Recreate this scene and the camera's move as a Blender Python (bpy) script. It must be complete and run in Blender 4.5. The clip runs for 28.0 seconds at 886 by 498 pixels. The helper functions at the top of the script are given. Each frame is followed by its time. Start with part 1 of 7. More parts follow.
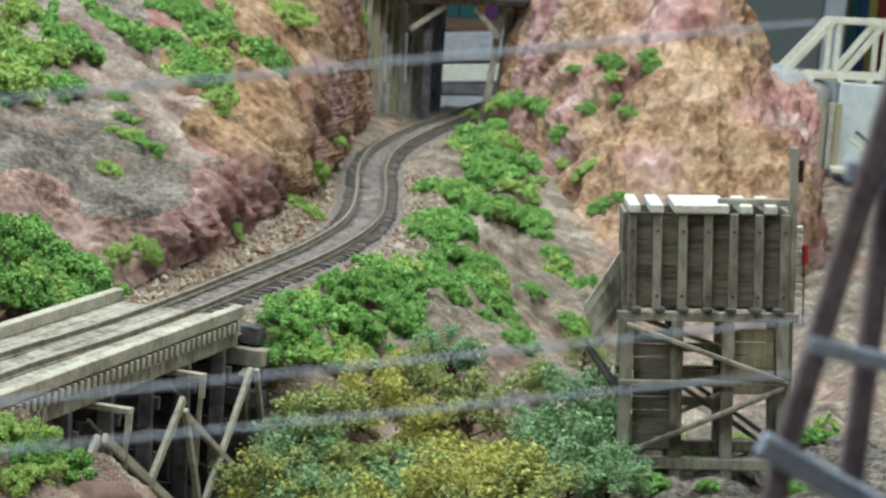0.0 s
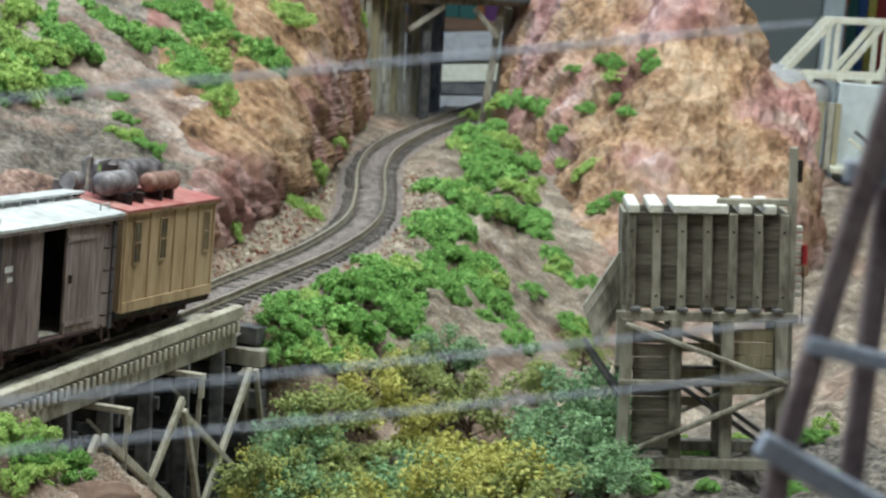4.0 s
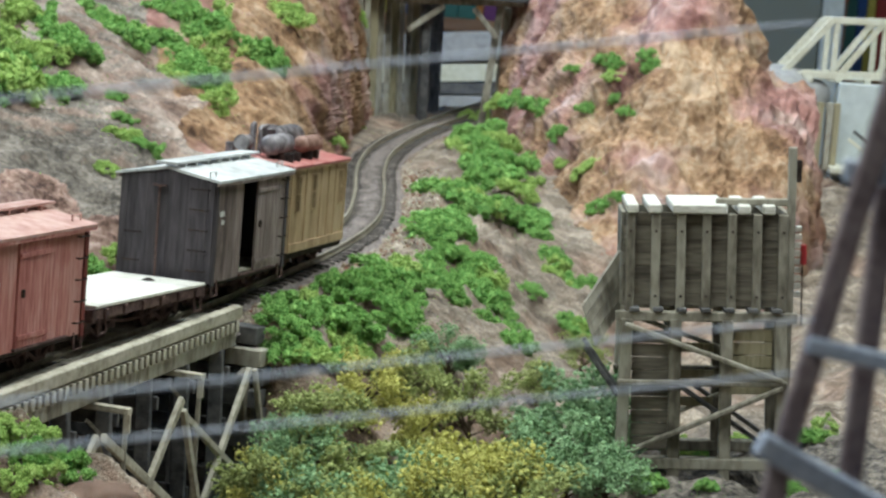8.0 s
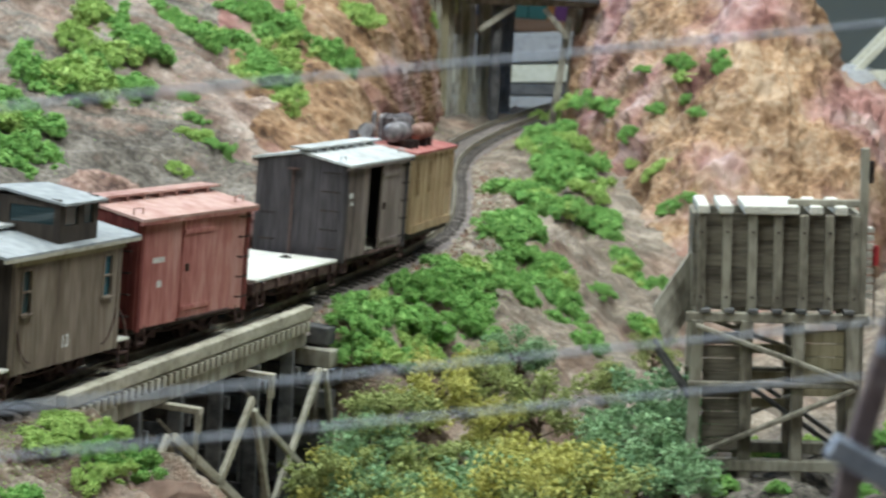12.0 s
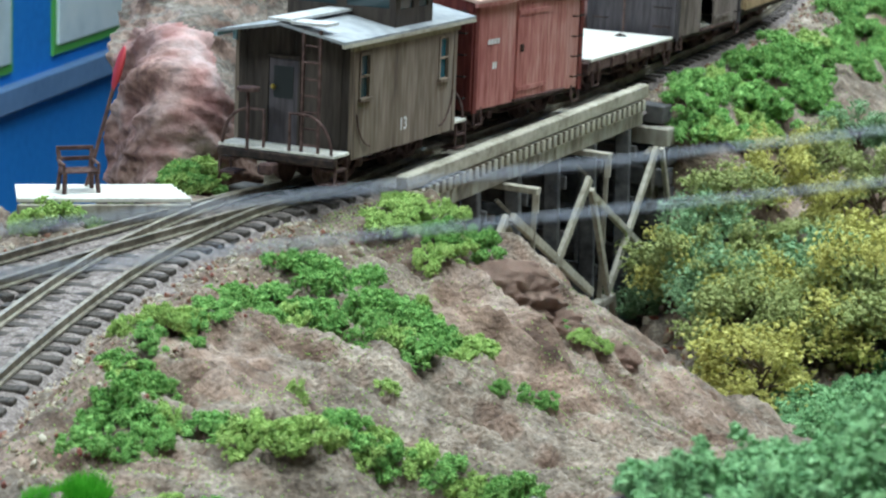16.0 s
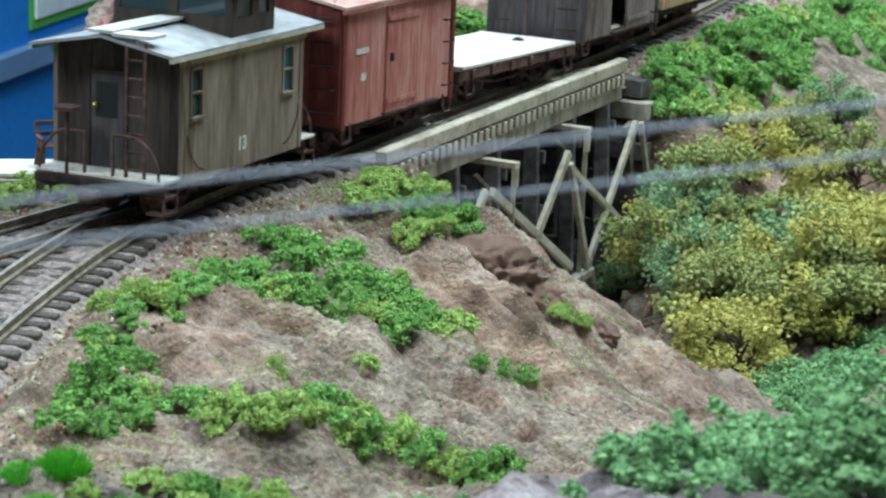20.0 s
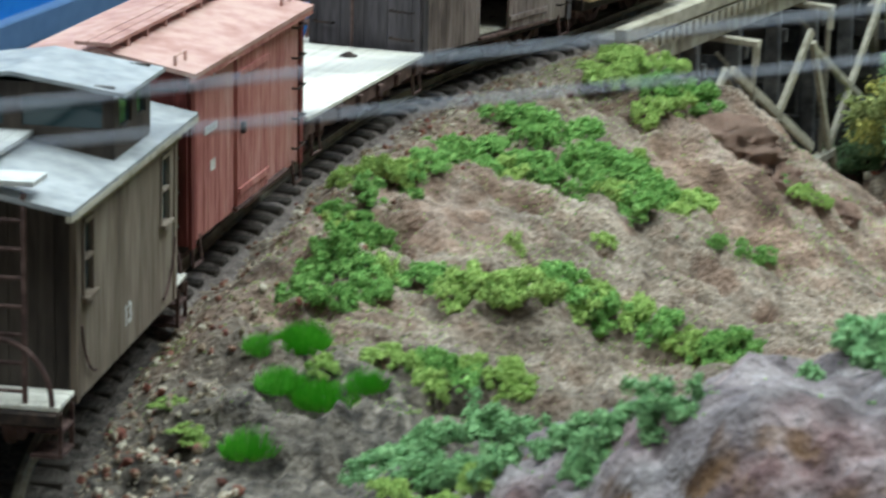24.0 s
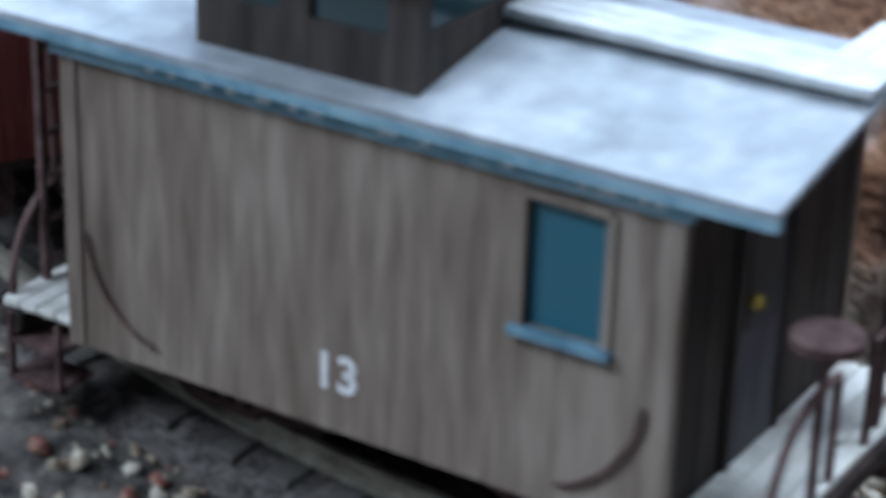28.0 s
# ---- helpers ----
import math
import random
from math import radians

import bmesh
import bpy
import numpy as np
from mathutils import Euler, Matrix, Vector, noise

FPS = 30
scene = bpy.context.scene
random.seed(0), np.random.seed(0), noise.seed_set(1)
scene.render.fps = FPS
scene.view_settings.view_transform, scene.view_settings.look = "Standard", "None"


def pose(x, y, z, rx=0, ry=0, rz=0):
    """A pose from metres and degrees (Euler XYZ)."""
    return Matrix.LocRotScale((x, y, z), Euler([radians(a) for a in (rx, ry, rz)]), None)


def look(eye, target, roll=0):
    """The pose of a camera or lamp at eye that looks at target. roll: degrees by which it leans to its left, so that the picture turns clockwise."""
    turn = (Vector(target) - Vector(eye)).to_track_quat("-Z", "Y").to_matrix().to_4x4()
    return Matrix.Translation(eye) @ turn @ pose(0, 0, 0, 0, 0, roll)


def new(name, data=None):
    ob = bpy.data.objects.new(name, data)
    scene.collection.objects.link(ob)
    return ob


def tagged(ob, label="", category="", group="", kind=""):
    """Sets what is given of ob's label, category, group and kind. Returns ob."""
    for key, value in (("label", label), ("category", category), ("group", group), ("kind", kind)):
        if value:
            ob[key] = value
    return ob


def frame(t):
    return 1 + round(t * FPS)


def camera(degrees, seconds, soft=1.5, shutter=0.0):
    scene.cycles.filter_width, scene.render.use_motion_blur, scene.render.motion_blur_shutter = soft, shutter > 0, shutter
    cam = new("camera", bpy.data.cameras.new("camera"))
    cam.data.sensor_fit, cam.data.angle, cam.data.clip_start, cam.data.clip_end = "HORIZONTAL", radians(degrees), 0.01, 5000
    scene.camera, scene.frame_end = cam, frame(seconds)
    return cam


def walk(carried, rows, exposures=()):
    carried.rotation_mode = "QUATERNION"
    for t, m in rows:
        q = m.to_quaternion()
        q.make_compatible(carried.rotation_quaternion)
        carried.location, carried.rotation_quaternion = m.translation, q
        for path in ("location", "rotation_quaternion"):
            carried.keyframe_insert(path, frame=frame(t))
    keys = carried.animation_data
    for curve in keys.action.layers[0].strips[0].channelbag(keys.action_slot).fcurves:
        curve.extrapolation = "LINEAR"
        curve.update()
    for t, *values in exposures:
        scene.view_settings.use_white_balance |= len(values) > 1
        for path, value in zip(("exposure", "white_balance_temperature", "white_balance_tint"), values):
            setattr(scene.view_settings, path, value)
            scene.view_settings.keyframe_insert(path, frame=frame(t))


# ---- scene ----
from mathutils.bvhtree import BVHTree

# A narrow-gauge model railway in a room; 1:48, gauge 16.5 mm. The layout's rails lie about 1.13 m over the floor.
cam = camera(21.5, 28.0, soft=2.3, shutter=0.5)
cam.data.dof.use_dof = True
cam.data.dof.focus_distance = 0.72
cam.data.dof.aperture_fstop = 70.0

# seconds, x, y, z, yaw to the left, pitch, roll
PATH = [
    (0.0, 0, 0, 1.3, 1.348, -6.383, 4.652), (2.0, 0, 0, 1.3, 1.33, -6.38, 4.638), (5.5, 0, 0, 1.3, 1.33, -6.38, 4.638),
    (7.0, 0, 0, 1.3, 1.309, -6.379, 4.638), (10.0, 0, 0, 1.3, 1.309, -6.379, 4.638), (10.5, 0, 0, 1.3, 1.309, -6.379, 4.638),
    (11.0, 0, 0, 1.3, 1.414, -6.389, 4.64), (11.5, 0, 0, 1.3, 1.777, -6.412, 4.639), (12.0, 0, 0, 1.3, 3.044, -6.501, 4.533),
    (12.5, 0, 0, 1.3, 5.364, -6.7, 4.38), (13.0, 0, 0, 1.3, 6.982, -7.252, 4.247), (13.5, 0, 0, 1.3, 8.712, -8.102, 3.792),
    (15.5, 0, 0, 1.3, 10.813, -12.17, 2.321), (16.0, 0, 0, 1.3, 11.045, -12.403, 2.361), (16.5, 0, 0, 1.3, 10.867, -12.896, 2.303),
    (17.0, 0, 0, 1.3, 10.443, -13.217, 2.416), (17.5, 0, 0, 1.3, 10.362, -13.128, 2.419), (18.0, 0, 0, 1.3, 10.354, -13.066, 2.419),
    (19.0, 0, 0, 1.3, 10.382, -13.087, 2.414), (19.5, 0, 0, 1.3, 10.388, -13.002, 2.422), (20.0, 0, 0, 1.3, 10.496, -13.008, 2.413),
    (20.5, 0, 0, 1.3, 10.429, -13.025, 2.405), (22.5, 0, 0, 1.3, 12.554, -13.274, 1.979), (23.0, 0, 0, 1.3, 13.558, -14.194, 1.899),
    (23.5, 0, 0, 1.3, 14.19, -14.938, 1.823), (24.0, 0, 0, 1.3, 16.415, -16.192, 1.459), (24.5, 0, 0, 1.3, 18.196, -17.715, 0.96),
    (25.0, 0, 0, 1.3, 19.785, -20.166, 0.488), (25.5, 0, 0, 1.2995, 20.24, -21.49, 0.35), (26.0, 0.0, 0.0, 1.298, 19.92, -23.21, 0.75),
    (26.5, 0.003, 0.004, 1.300, 20.4, -25.5, 1.4), (27.0, -0.0095, 0.0155, 1.2935, 19.57, -27.75, 0.35), (27.5, -0.006, 0.031, 1.289, 21.0, -29.24, -0.2),
    (28.0, -0.0294, 0.0455, 1.2976, 13.41, -35.3, -0.9)]
walk(cam, [(t, pose(x, y, z, 90 + p, 0, a) @ pose(0, 0, 0, 0, 0, r)) for t, x, y, z, a, p, r in PATH],
     exposures=[(0, 0.0, 6500, 10), (11.5, 0.0, 6500, 10), (13.5, 0.22, 6150, 9), (17.0, 0.26, 5950, 8), (22.5, 0.19, 6000, 8), (24.0, 0.10, 6200, 7), (25.5, 0.16, 6200, 6), (26.5, 0.28, 5850, 9),
                (27.0, 0.22, 5500, 13), (27.5, 0.3, 5400, 14), (28.0, 0.30, 5300, 16)])

# ---- light: fluorescent ceiling panels over the aisle and the layout ----
world = bpy.data.worlds.new("room_air")
scene.world = world
world.use_nodes = True
world.node_tree.nodes["Background"].inputs[0].default_value = (0.8, 0.86, 1.0, 1)
world.node_tree.nodes["Background"].inputs[1].default_value = 0.14
CEILING_LAMPS = [(0.30, 0.75, 1.2, 0.6, 26.0), (-1.25, -0.25, 1.2, 0.6, 25.0), (-0.4, 1.9, 1.2, 0.6, 21.0)]
for lx, ly, sx, sy, power in CEILING_LAMPS:
    lamp = bpy.data.lights.new("ceiling_lamp", "AREA")
    lamp.shape, lamp.size, lamp.size_y, lamp.energy, lamp.color = "RECTANGLE", sx, sy, power, (0.88, 0.995, 1.0)
    new("ceiling_lamp", lamp).matrix_world = look((lx, ly, 2.56), (lx, ly, 0))


# ---- materials ----
def material(name, colors, scale=40.0, rough=0.85, bump=0.3, fine=4.0, stretch=(1, 1, 1), metal=0.0, spread=0.12, dist=0.001, gloss_noise=0.0):
    """Noise at two scales between the given colours, fine relief; scale in features per metre."""
    m = bpy.data.materials.new(name)
    m.use_nodes = True
    n, l = m.node_tree.nodes, m.node_tree.links
    shader = n["Principled BSDF"]
    place = n.new("ShaderNodeTexCoord")
    mapping = n.new("ShaderNodeMapping")
    mapping.inputs["Scale"].default_value = stretch
    l.new(place.outputs["Object"], mapping.inputs["Vector"])
    big, small = n.new("ShaderNodeTexNoise"), n.new("ShaderNodeTexNoise")
    big.inputs["Scale"].default_value, big.inputs["Detail"].default_value = scale, 6
    small.inputs["Scale"].default_value, small.inputs["Detail"].default_value = scale * fine, 5
    for tex in (big, small):
        l.new(mapping.outputs[0], tex.inputs["Vector"])
    mix = n.new("ShaderNodeMath")
    mix.operation = "MULTIPLY_ADD"
    l.new(small.outputs["Fac"], mix.inputs[0])
    mix.inputs[1].default_value = 0.75
    scaled = n.new("ShaderNodeMath")
    scaled.operation = "MULTIPLY_ADD"
    l.new(big.outputs["Fac"], scaled.inputs[0])
    scaled.inputs[1].default_value, scaled.inputs[2].default_value = 0.8, -0.27
    l.new(scaled.outputs[0], mix.inputs[2])
    info = n.new("ShaderNodeObjectInfo")
    vary = n.new("ShaderNodeMath")
    vary.operation = "MULTIPLY_ADD"
    l.new(info.outputs["Random"], vary.inputs[0])
    vary.inputs[1].default_value = spread
    l.new(mix.outputs[0], vary.inputs[2])
    ramp = n.new("ShaderNodeValToRGB")
    e = ramp.color_ramp.elements
    while len(e) < len(colors):
        e.new(0.5)
    for k, c in enumerate(colors):
        e[k].position, e[k].color = 0.32 + 0.42 * k / max(1, len(colors) - 1), (*c, 1)
    l.new(vary.outputs[0], ramp.inputs[0])
    l.new(ramp.outputs[0], shader.inputs["Base Color"])
    shader.inputs["Roughness"].default_value, shader.inputs["Metallic"].default_value = rough, metal
    shader.inputs["Specular IOR Level"].default_value = 0.3
    if bump:
        b = n.new("ShaderNodeBump")
        b.inputs["Strength"].default_value, b.inputs["Distance"].default_value = bump, dist
        l.new(small.outputs["Fac"], b.inputs["Height"])
        l.new(b.outputs[0], shader.inputs["Normal"])
    return m


def blended(name, low, high, scale, lo=0.45, hi=0.6, slope=False):
    """Two colour sets in patches: the second where a broad noise (and with slope, the steepness) is high."""
    m = material(name, low[0], low[1], 0.95, 0.6, low[2], dist=0.0016)
    n, l = m.node_tree.nodes, m.node_tree.links
    shader = n["Principled BSDF"]
    ramp_a = [k for k in n if k.type == "VALTORGB"][0]
    place = n.new("ShaderNodeTexCoord")
    tex, patch = n.new("ShaderNodeTexNoise"), n.new("ShaderNodeTexNoise")
    tex.inputs["Scale"].default_value, tex.inputs["Detail"].default_value = high[1], 8
    patch.inputs["Scale"].default_value, patch.inputs["Detail"].default_value = scale, 5
    for k in (tex, patch):
        l.new(place.outputs["Object"], k.inputs["Vector"])
    ramp_b = n.new("ShaderNodeValToRGB")
    e = ramp_b.color_ramp.elements
    while len(e) < len(high[0]):
        e.new(0.5)
    for k, c in enumerate(high[0]):
        e[k].position, e[k].color = 0.33 + 0.36 * k / max(1, len(high[0]) - 1), (*c, 1)
    l.new(tex.outputs["Fac"], ramp_b.inputs[0])
    mask = n.new("ShaderNodeMapRange")
    mask.inputs["From Min"].default_value, mask.inputs["From Max"].default_value = lo, hi
    source = patch.outputs["Fac"]
    if slope:
        geo, sep, add = n.new("ShaderNodeNewGeometry"), n.new("ShaderNodeSeparateXYZ"), n.new("ShaderNodeMath")
        l.new(geo.outputs["Normal"], sep.inputs[0])
        add.operation = "MULTIPLY_ADD"
        l.new(sep.outputs["Z"], add.inputs[0])
        add.inputs[1].default_value = -0.45
        plus = n.new("ShaderNodeMath")
        plus.inputs[1].default_value = 0.36
        l.new(patch.outputs["Fac"], plus.inputs[0])
        l.new(plus.outputs[0], add.inputs[2])
        source = add.outputs[0]
    l.new(source, mask.inputs["Value"])
    mix = n.new("ShaderNodeMix")
    mix.data_type = "RGBA"
    l.new(mask.outputs[0], mix.inputs["Factor"])
    l.new(ramp_a.outputs[0], mix.inputs[6])
    l.new(ramp_b.outputs[0], mix.inputs[7])
    l.new(mix.outputs[2], shader.inputs["Base Color"])
    return m


def plain(name, color, rough=0.5, metal=0.0, emit=0.0):
    m = bpy.data.materials.new(name)
    m.use_nodes = True
    s = m.node_tree.nodes["Principled BSDF"]
    s.inputs["Base Color"].default_value = (*color, 1)
    s.inputs["Roughness"].default_value, s.inputs["Metallic"].default_value = rough, metal
    if emit:
        s.inputs["Emission Color"].default_value, s.inputs["Emission Strength"].default_value = (*color, 1), emit
    return m


M_GROUND = blended("dirt_and_gravel", ([(0.075, 0.056, 0.042), (0.165, 0.128, 0.096), (0.245, 0.197, 0.152), (0.34, 0.285, 0.228)], 90, 7.0),
                   ([(0.085, 0.052, 0.037), (0.205, 0.137, 0.10), (0.30, 0.215, 0.165), (0.39, 0.305, 0.25)], 60), 14, 0.46, 0.60, True)
M_SPUR = M_GROUND
M_ROCK = blended("pink_plaster_rock", ([(0.075, 0.043, 0.036), (0.20, 0.122, 0.096), (0.31, 0.207, 0.168), (0.39, 0.295, 0.25)], 40, 8.0),
                 ([(0.10, 0.043, 0.042), (0.26, 0.135, 0.122), (0.355, 0.235, 0.218), (0.43, 0.34, 0.325)], 50), 10, 0.45, 0.6)
M_CLIFF = blended("ochre_plaster_rock", ([(0.075, 0.040, 0.024), (0.215, 0.122, 0.066), (0.33, 0.205, 0.118), (0.42, 0.30, 0.20)], 30, 7.0),
                  ([(0.12, 0.050, 0.042), (0.29, 0.150, 0.128), (0.39, 0.25, 0.222), (0.45, 0.345, 0.32)], 30), 11, 0.46, 0.58)
M_SLOPE = blended("grey_brown_slope", ([(0.05, 0.043, 0.036), (0.118, 0.101, 0.084), (0.185, 0.16, 0.135), (0.26, 0.23, 0.198)], 40, 9.0),
                  ([(0.11, 0.07, 0.055), (0.25, 0.17, 0.135), (0.36, 0.27, 0.225), (0.45, 0.37, 0.32)], 40), 6, 0.58, 0.70, True)


def patch_over(m, centre, reach, kind, soft=(1.16, 1.30)):
    """Another ground over an oval patch, its border broken by noise: mauve-grey rock, ochre where steep, or dark cinder soil."""
    n, l = m.node_tree.nodes, m.node_tree.links
    shader = n["Principled BSDF"]
    earth = shader.inputs["Base Color"].links[0].from_socket
    place, shift, far = n.new("ShaderNodeTexCoord"), n.new("ShaderNodeMapping"), n.new("ShaderNodeVectorMath")
    shift.inputs["Scale"].default_value = (1 / reach[0], 1 / reach[1], 0)
    shift.inputs["Location"].default_value = (-centre[0] / reach[0], -centre[1] / reach[1], 0)
    far.operation = "LENGTH"
    l.new(place.outputs["Object"], shift.inputs[0])
    l.new(shift.outputs[0], far.inputs[0])

    def noise_of(scale, detail, stretch=(1, 1, 1)):
        tex, move = n.new("ShaderNodeTexNoise"), n.new("ShaderNodeMapping")
        move.inputs["Scale"].default_value = stretch
        tex.inputs["Scale"].default_value, tex.inputs["Detail"].default_value = scale, detail
        l.new(place.outputs["Object"], move.inputs[0])
        l.new(move.outputs[0], tex.inputs["Vector"])
        return tex.outputs["Fac"]

    def ramp_of(fac, colors, first=.34, last=.68):
        ramp = n.new("ShaderNodeValToRGB")
        e = ramp.color_ramp.elements
        while len(e) < len(colors):
            e.new(.5)
        for k, c in enumerate(colors):
            e[k].position, e[k].color = first + (last - first) * k / (len(colors) - 1), (*c, 1)
        l.new(fac, ramp.inputs[0])
        return ramp.outputs[0]

    def maths(op, a, b, c=None):
        k = n.new("ShaderNodeMath")
        k.operation = op
        for i, v in enumerate((a, b, c)):
            if v is None:
                continue
            if isinstance(v, (int, float)):
                k.inputs[i].default_value = v
            else:
                l.new(v, k.inputs[i])
        return k.outputs[0]

    def mixed(fac, a, b):
        k = n.new("ShaderNodeMix")
        k.data_type = "RGBA"
        for i, v in ((0, fac), (6, a), (7, b)):
            l.new(v, k.inputs[i])
        return k.outputs[2]

    def ranged(v, lo, hi):
        k = n.new("ShaderNodeMapRange")
        k.inputs["From Min"].default_value, k.inputs["From Max"].default_value = lo, hi
        l.new(v, k.inputs[0])
        return k.outputs[0]

    if kind == "rock":
        grey = ramp_of(noise_of(90, 9, (1, 1, .8)), [(0.07, 0.057, 0.06), (0.15, 0.125, 0.13), (0.225, 0.195, 0.20), (0.31, 0.28, 0.285)])
        plum = ramp_of(noise_of(130, 9, (1, 1, .8)), [(0.07, 0.038, 0.038), (0.17, 0.108, 0.105), (0.26, 0.19, 0.188), (0.34, 0.28, 0.28)])
        ochre = ramp_of(noise_of(60, 9), [(0.04, 0.02, 0.010), (0.12, 0.065, 0.032), (0.21, 0.125, 0.072), (0.30, 0.215, 0.18)])
        over = mixed(ranged(noise_of(26, 5, (1, 1, .3)), .50, .62), grey, plum)
        geo, sep = n.new("ShaderNodeNewGeometry"), n.new("ShaderNodeSeparateXYZ")
        l.new(geo.outputs["Normal"], sep.inputs[0])
        steep = maths("MULTIPLY_ADD", sep.outputs["Z"], -.55, maths("ADD", noise_of(22, 4), .31))
        over = mixed(ranged(steep, .53, .62), over, ochre)
    elif kind == "ochre":
        over = ramp_of(noise_of(90, 9, (1, 1, .5)), [(0.05, 0.024, 0.014), (0.17, 0.080, 0.040), (0.27, 0.155, 0.095), (0.38, 0.29, 0.24)])
    else:
        over = ramp_of(noise_of(240, 8), [(0.035, 0.031, 0.027), (0.095, 0.083, 0.07), (0.165, 0.142, 0.118), (0.25, 0.218, 0.182)])
    edge = maths("MULTIPLY_ADD", noise_of(40, 6), .5, far.outputs["Value"])
    l.new(mixed(ranged(edge, *soft), over, earth), shader.inputs["Base Color"])


patch_over(M_GROUND, (-.15, .30), (.105, .16), "soil", (1.05, 1.35))
patch_over(M_GROUND, (.17, .98), (.115, .17), "soil", (1.0, 1.4))
patch_over(M_GROUND, (.03, .365), (.150, .075), "rock")
patch_over(M_GROUND, (-.040, .302), (.040, .018), "ochre", (1.05, 1.35))


def grit(m, marks):
    """Blotches and grain at several scales, laid over a material's colour; also its finest grain as relief."""
    n, l = m.node_tree.nodes, m.node_tree.links
    shader = n["Principled BSDF"]
    place = n.new("ShaderNodeTexCoord")
    last = None
    for scale, detail, low, high, stretch in marks:
        tex, move, span, mix = n.new("ShaderNodeTexNoise"), n.new("ShaderNodeMapping"), n.new("ShaderNodeMapRange"), n.new("ShaderNodeMix")
        move.inputs["Scale"].default_value = stretch
        tex.inputs["Scale"].default_value, tex.inputs["Detail"].default_value = scale, detail
        span.inputs["From Min"].default_value, span.inputs["From Max"].default_value = .35, .65
        span.inputs["To Min"].default_value, span.inputs["To Max"].default_value = low, high
        mix.data_type, mix.blend_type = "RGBA", "MULTIPLY"
        mix.inputs[0].default_value = 1.0
        l.new(place.outputs["Object"], move.inputs[0])
        l.new(move.outputs[0], tex.inputs["Vector"])
        l.new(tex.outputs["Fac"], span.inputs["Value"])
        l.new(shader.inputs["Base Color"].links[0].from_socket, mix.inputs[6])
        l.new(span.outputs[0], mix.inputs[7])
        l.new(mix.outputs[2], shader.inputs["Base Color"])
        last = tex
    b = n.new("ShaderNodeBump")
    b.inputs["Strength"].default_value, b.inputs["Distance"].default_value = .9, .0012
    l.new(last.outputs["Fac"], b.inputs["Height"])
    if shader.inputs["Normal"].links:
        l.new(shader.inputs["Normal"].links[0].from_socket, b.inputs["Normal"])
    l.new(b.outputs[0], shader.inputs["Normal"])


grit(M_GROUND, [(40, 5, .70, 1.24, (.45, 1.2, .6)), (170, 5, .78, 1.18, (.6, 1.2, .8)), (620, 3, .80, 1.18, (1, 1, 1))])
grit(M_ROCK, [(30, 5, .80, 1.18, (1, .6, 1.6)), (150, 6, .78, 1.20, (.8, .6, 1.5))])
grit(M_SLOPE, [(40, 5, .82, 1.16, (1, .6, 1.4)), (320, 4, .80, 1.18, (1, 1, 1))])
grit(M_CLIFF, [(20, 5, .80, 1.16, (1.6, 1, .45)), (110, 6, .80, 1.18, (1.5, 1, .55))])
M_BALLAST = material("ballast", [(0.045, 0.036, 0.032), (0.13, 0.105, 0.095), (0.22, 0.185, 0.168), (0.34, 0.295, 0.27)], 420, 0.95, 0.8, 3)
M_CINDER = material("dark_cinder_ballast", [(0.018, 0.016, 0.015), (0.045, 0.039, 0.035), (0.085, 0.073, 0.064), (0.16, 0.138, 0.12)], 420, 0.95, 0.9, 3)
M_RAIL = material("weathered_rail", [(0.14, 0.122, 0.092), (0.25, 0.222, 0.170), (0.38, 0.345, 0.270)], 90, 0.42, 0.1, 4, metal=0.25)
M_TIE = material("creosote_tie", [(0.022, 0.019, 0.017), (0.048, 0.042, 0.037), (0.095, 0.083, 0.072)], 160, 0.9, 0.3, 4, (1, 6, 6), spread=0.3)
M_TIMBER = material("grey_weathered_timber", [(0.09, 0.08, 0.062), (0.20, 0.18, 0.14), (0.32, 0.295, 0.24), (0.42, 0.40, 0.33)], 60, 0.9, 0.3, 5, (1, 1, 0.35), spread=0.18)
M_TIMBER_PALE = material("pale_timber", [(0.24, 0.22, 0.17), (0.40, 0.37, 0.29), (0.52, 0.49, 0.40)], 70, 0.9, 0.3, 5, spread=0.15)
M_TIMBER_DARK = material("dark_timber", [(0.045, 0.045, 0.047), (0.092, 0.091, 0.092), (0.15, 0.146, 0.142)], 60, 0.9, 0.3, 5, spread=0.15)
M_OLIVE_TIMBER = material("olive_plank", [(0.14, 0.125, 0.075), (0.26, 0.23, 0.14), (0.36, 0.32, 0.21)], 50, 0.9, 0.3, 5, (3, 3, 0.4), spread=0.2)
M_RED = material("faded_oxide_red_paint", [(0.32, 0.105, 0.092), (0.41, 0.155, 0.135), (0.49, 0.215, 0.185), (0.57, 0.31, 0.27)], 30, 0.75, 0.15, 6, (2.5, 2.5, 0.5))
M_RED_ROOF = material("dusty_red_roof", [(0.30, 0.15, 0.125), (0.42, 0.235, 0.20), (0.52, 0.34, 0.295)], 40, 0.7, 0.12, 5)
# side red darkened: the shade on the car's ends put into the colour
M_RED_SHADED = material("dark_red_end", [(0.09, 0.02, 0.018), (0.15, 0.035, 0.03), (0.21, 0.06, 0.05)], 40, 0.8, 0.15, 5, (3, 3, 0.5))
M_BROWN = material("faded_brown_paint", [(0.095, 0.072, 0.066), (0.172, 0.132, 0.120), (0.24, 0.188, 0.172), (0.31, 0.255, 0.235)], 34, 0.8, 0.15, 6, (2.5, 2.5, 0.4))
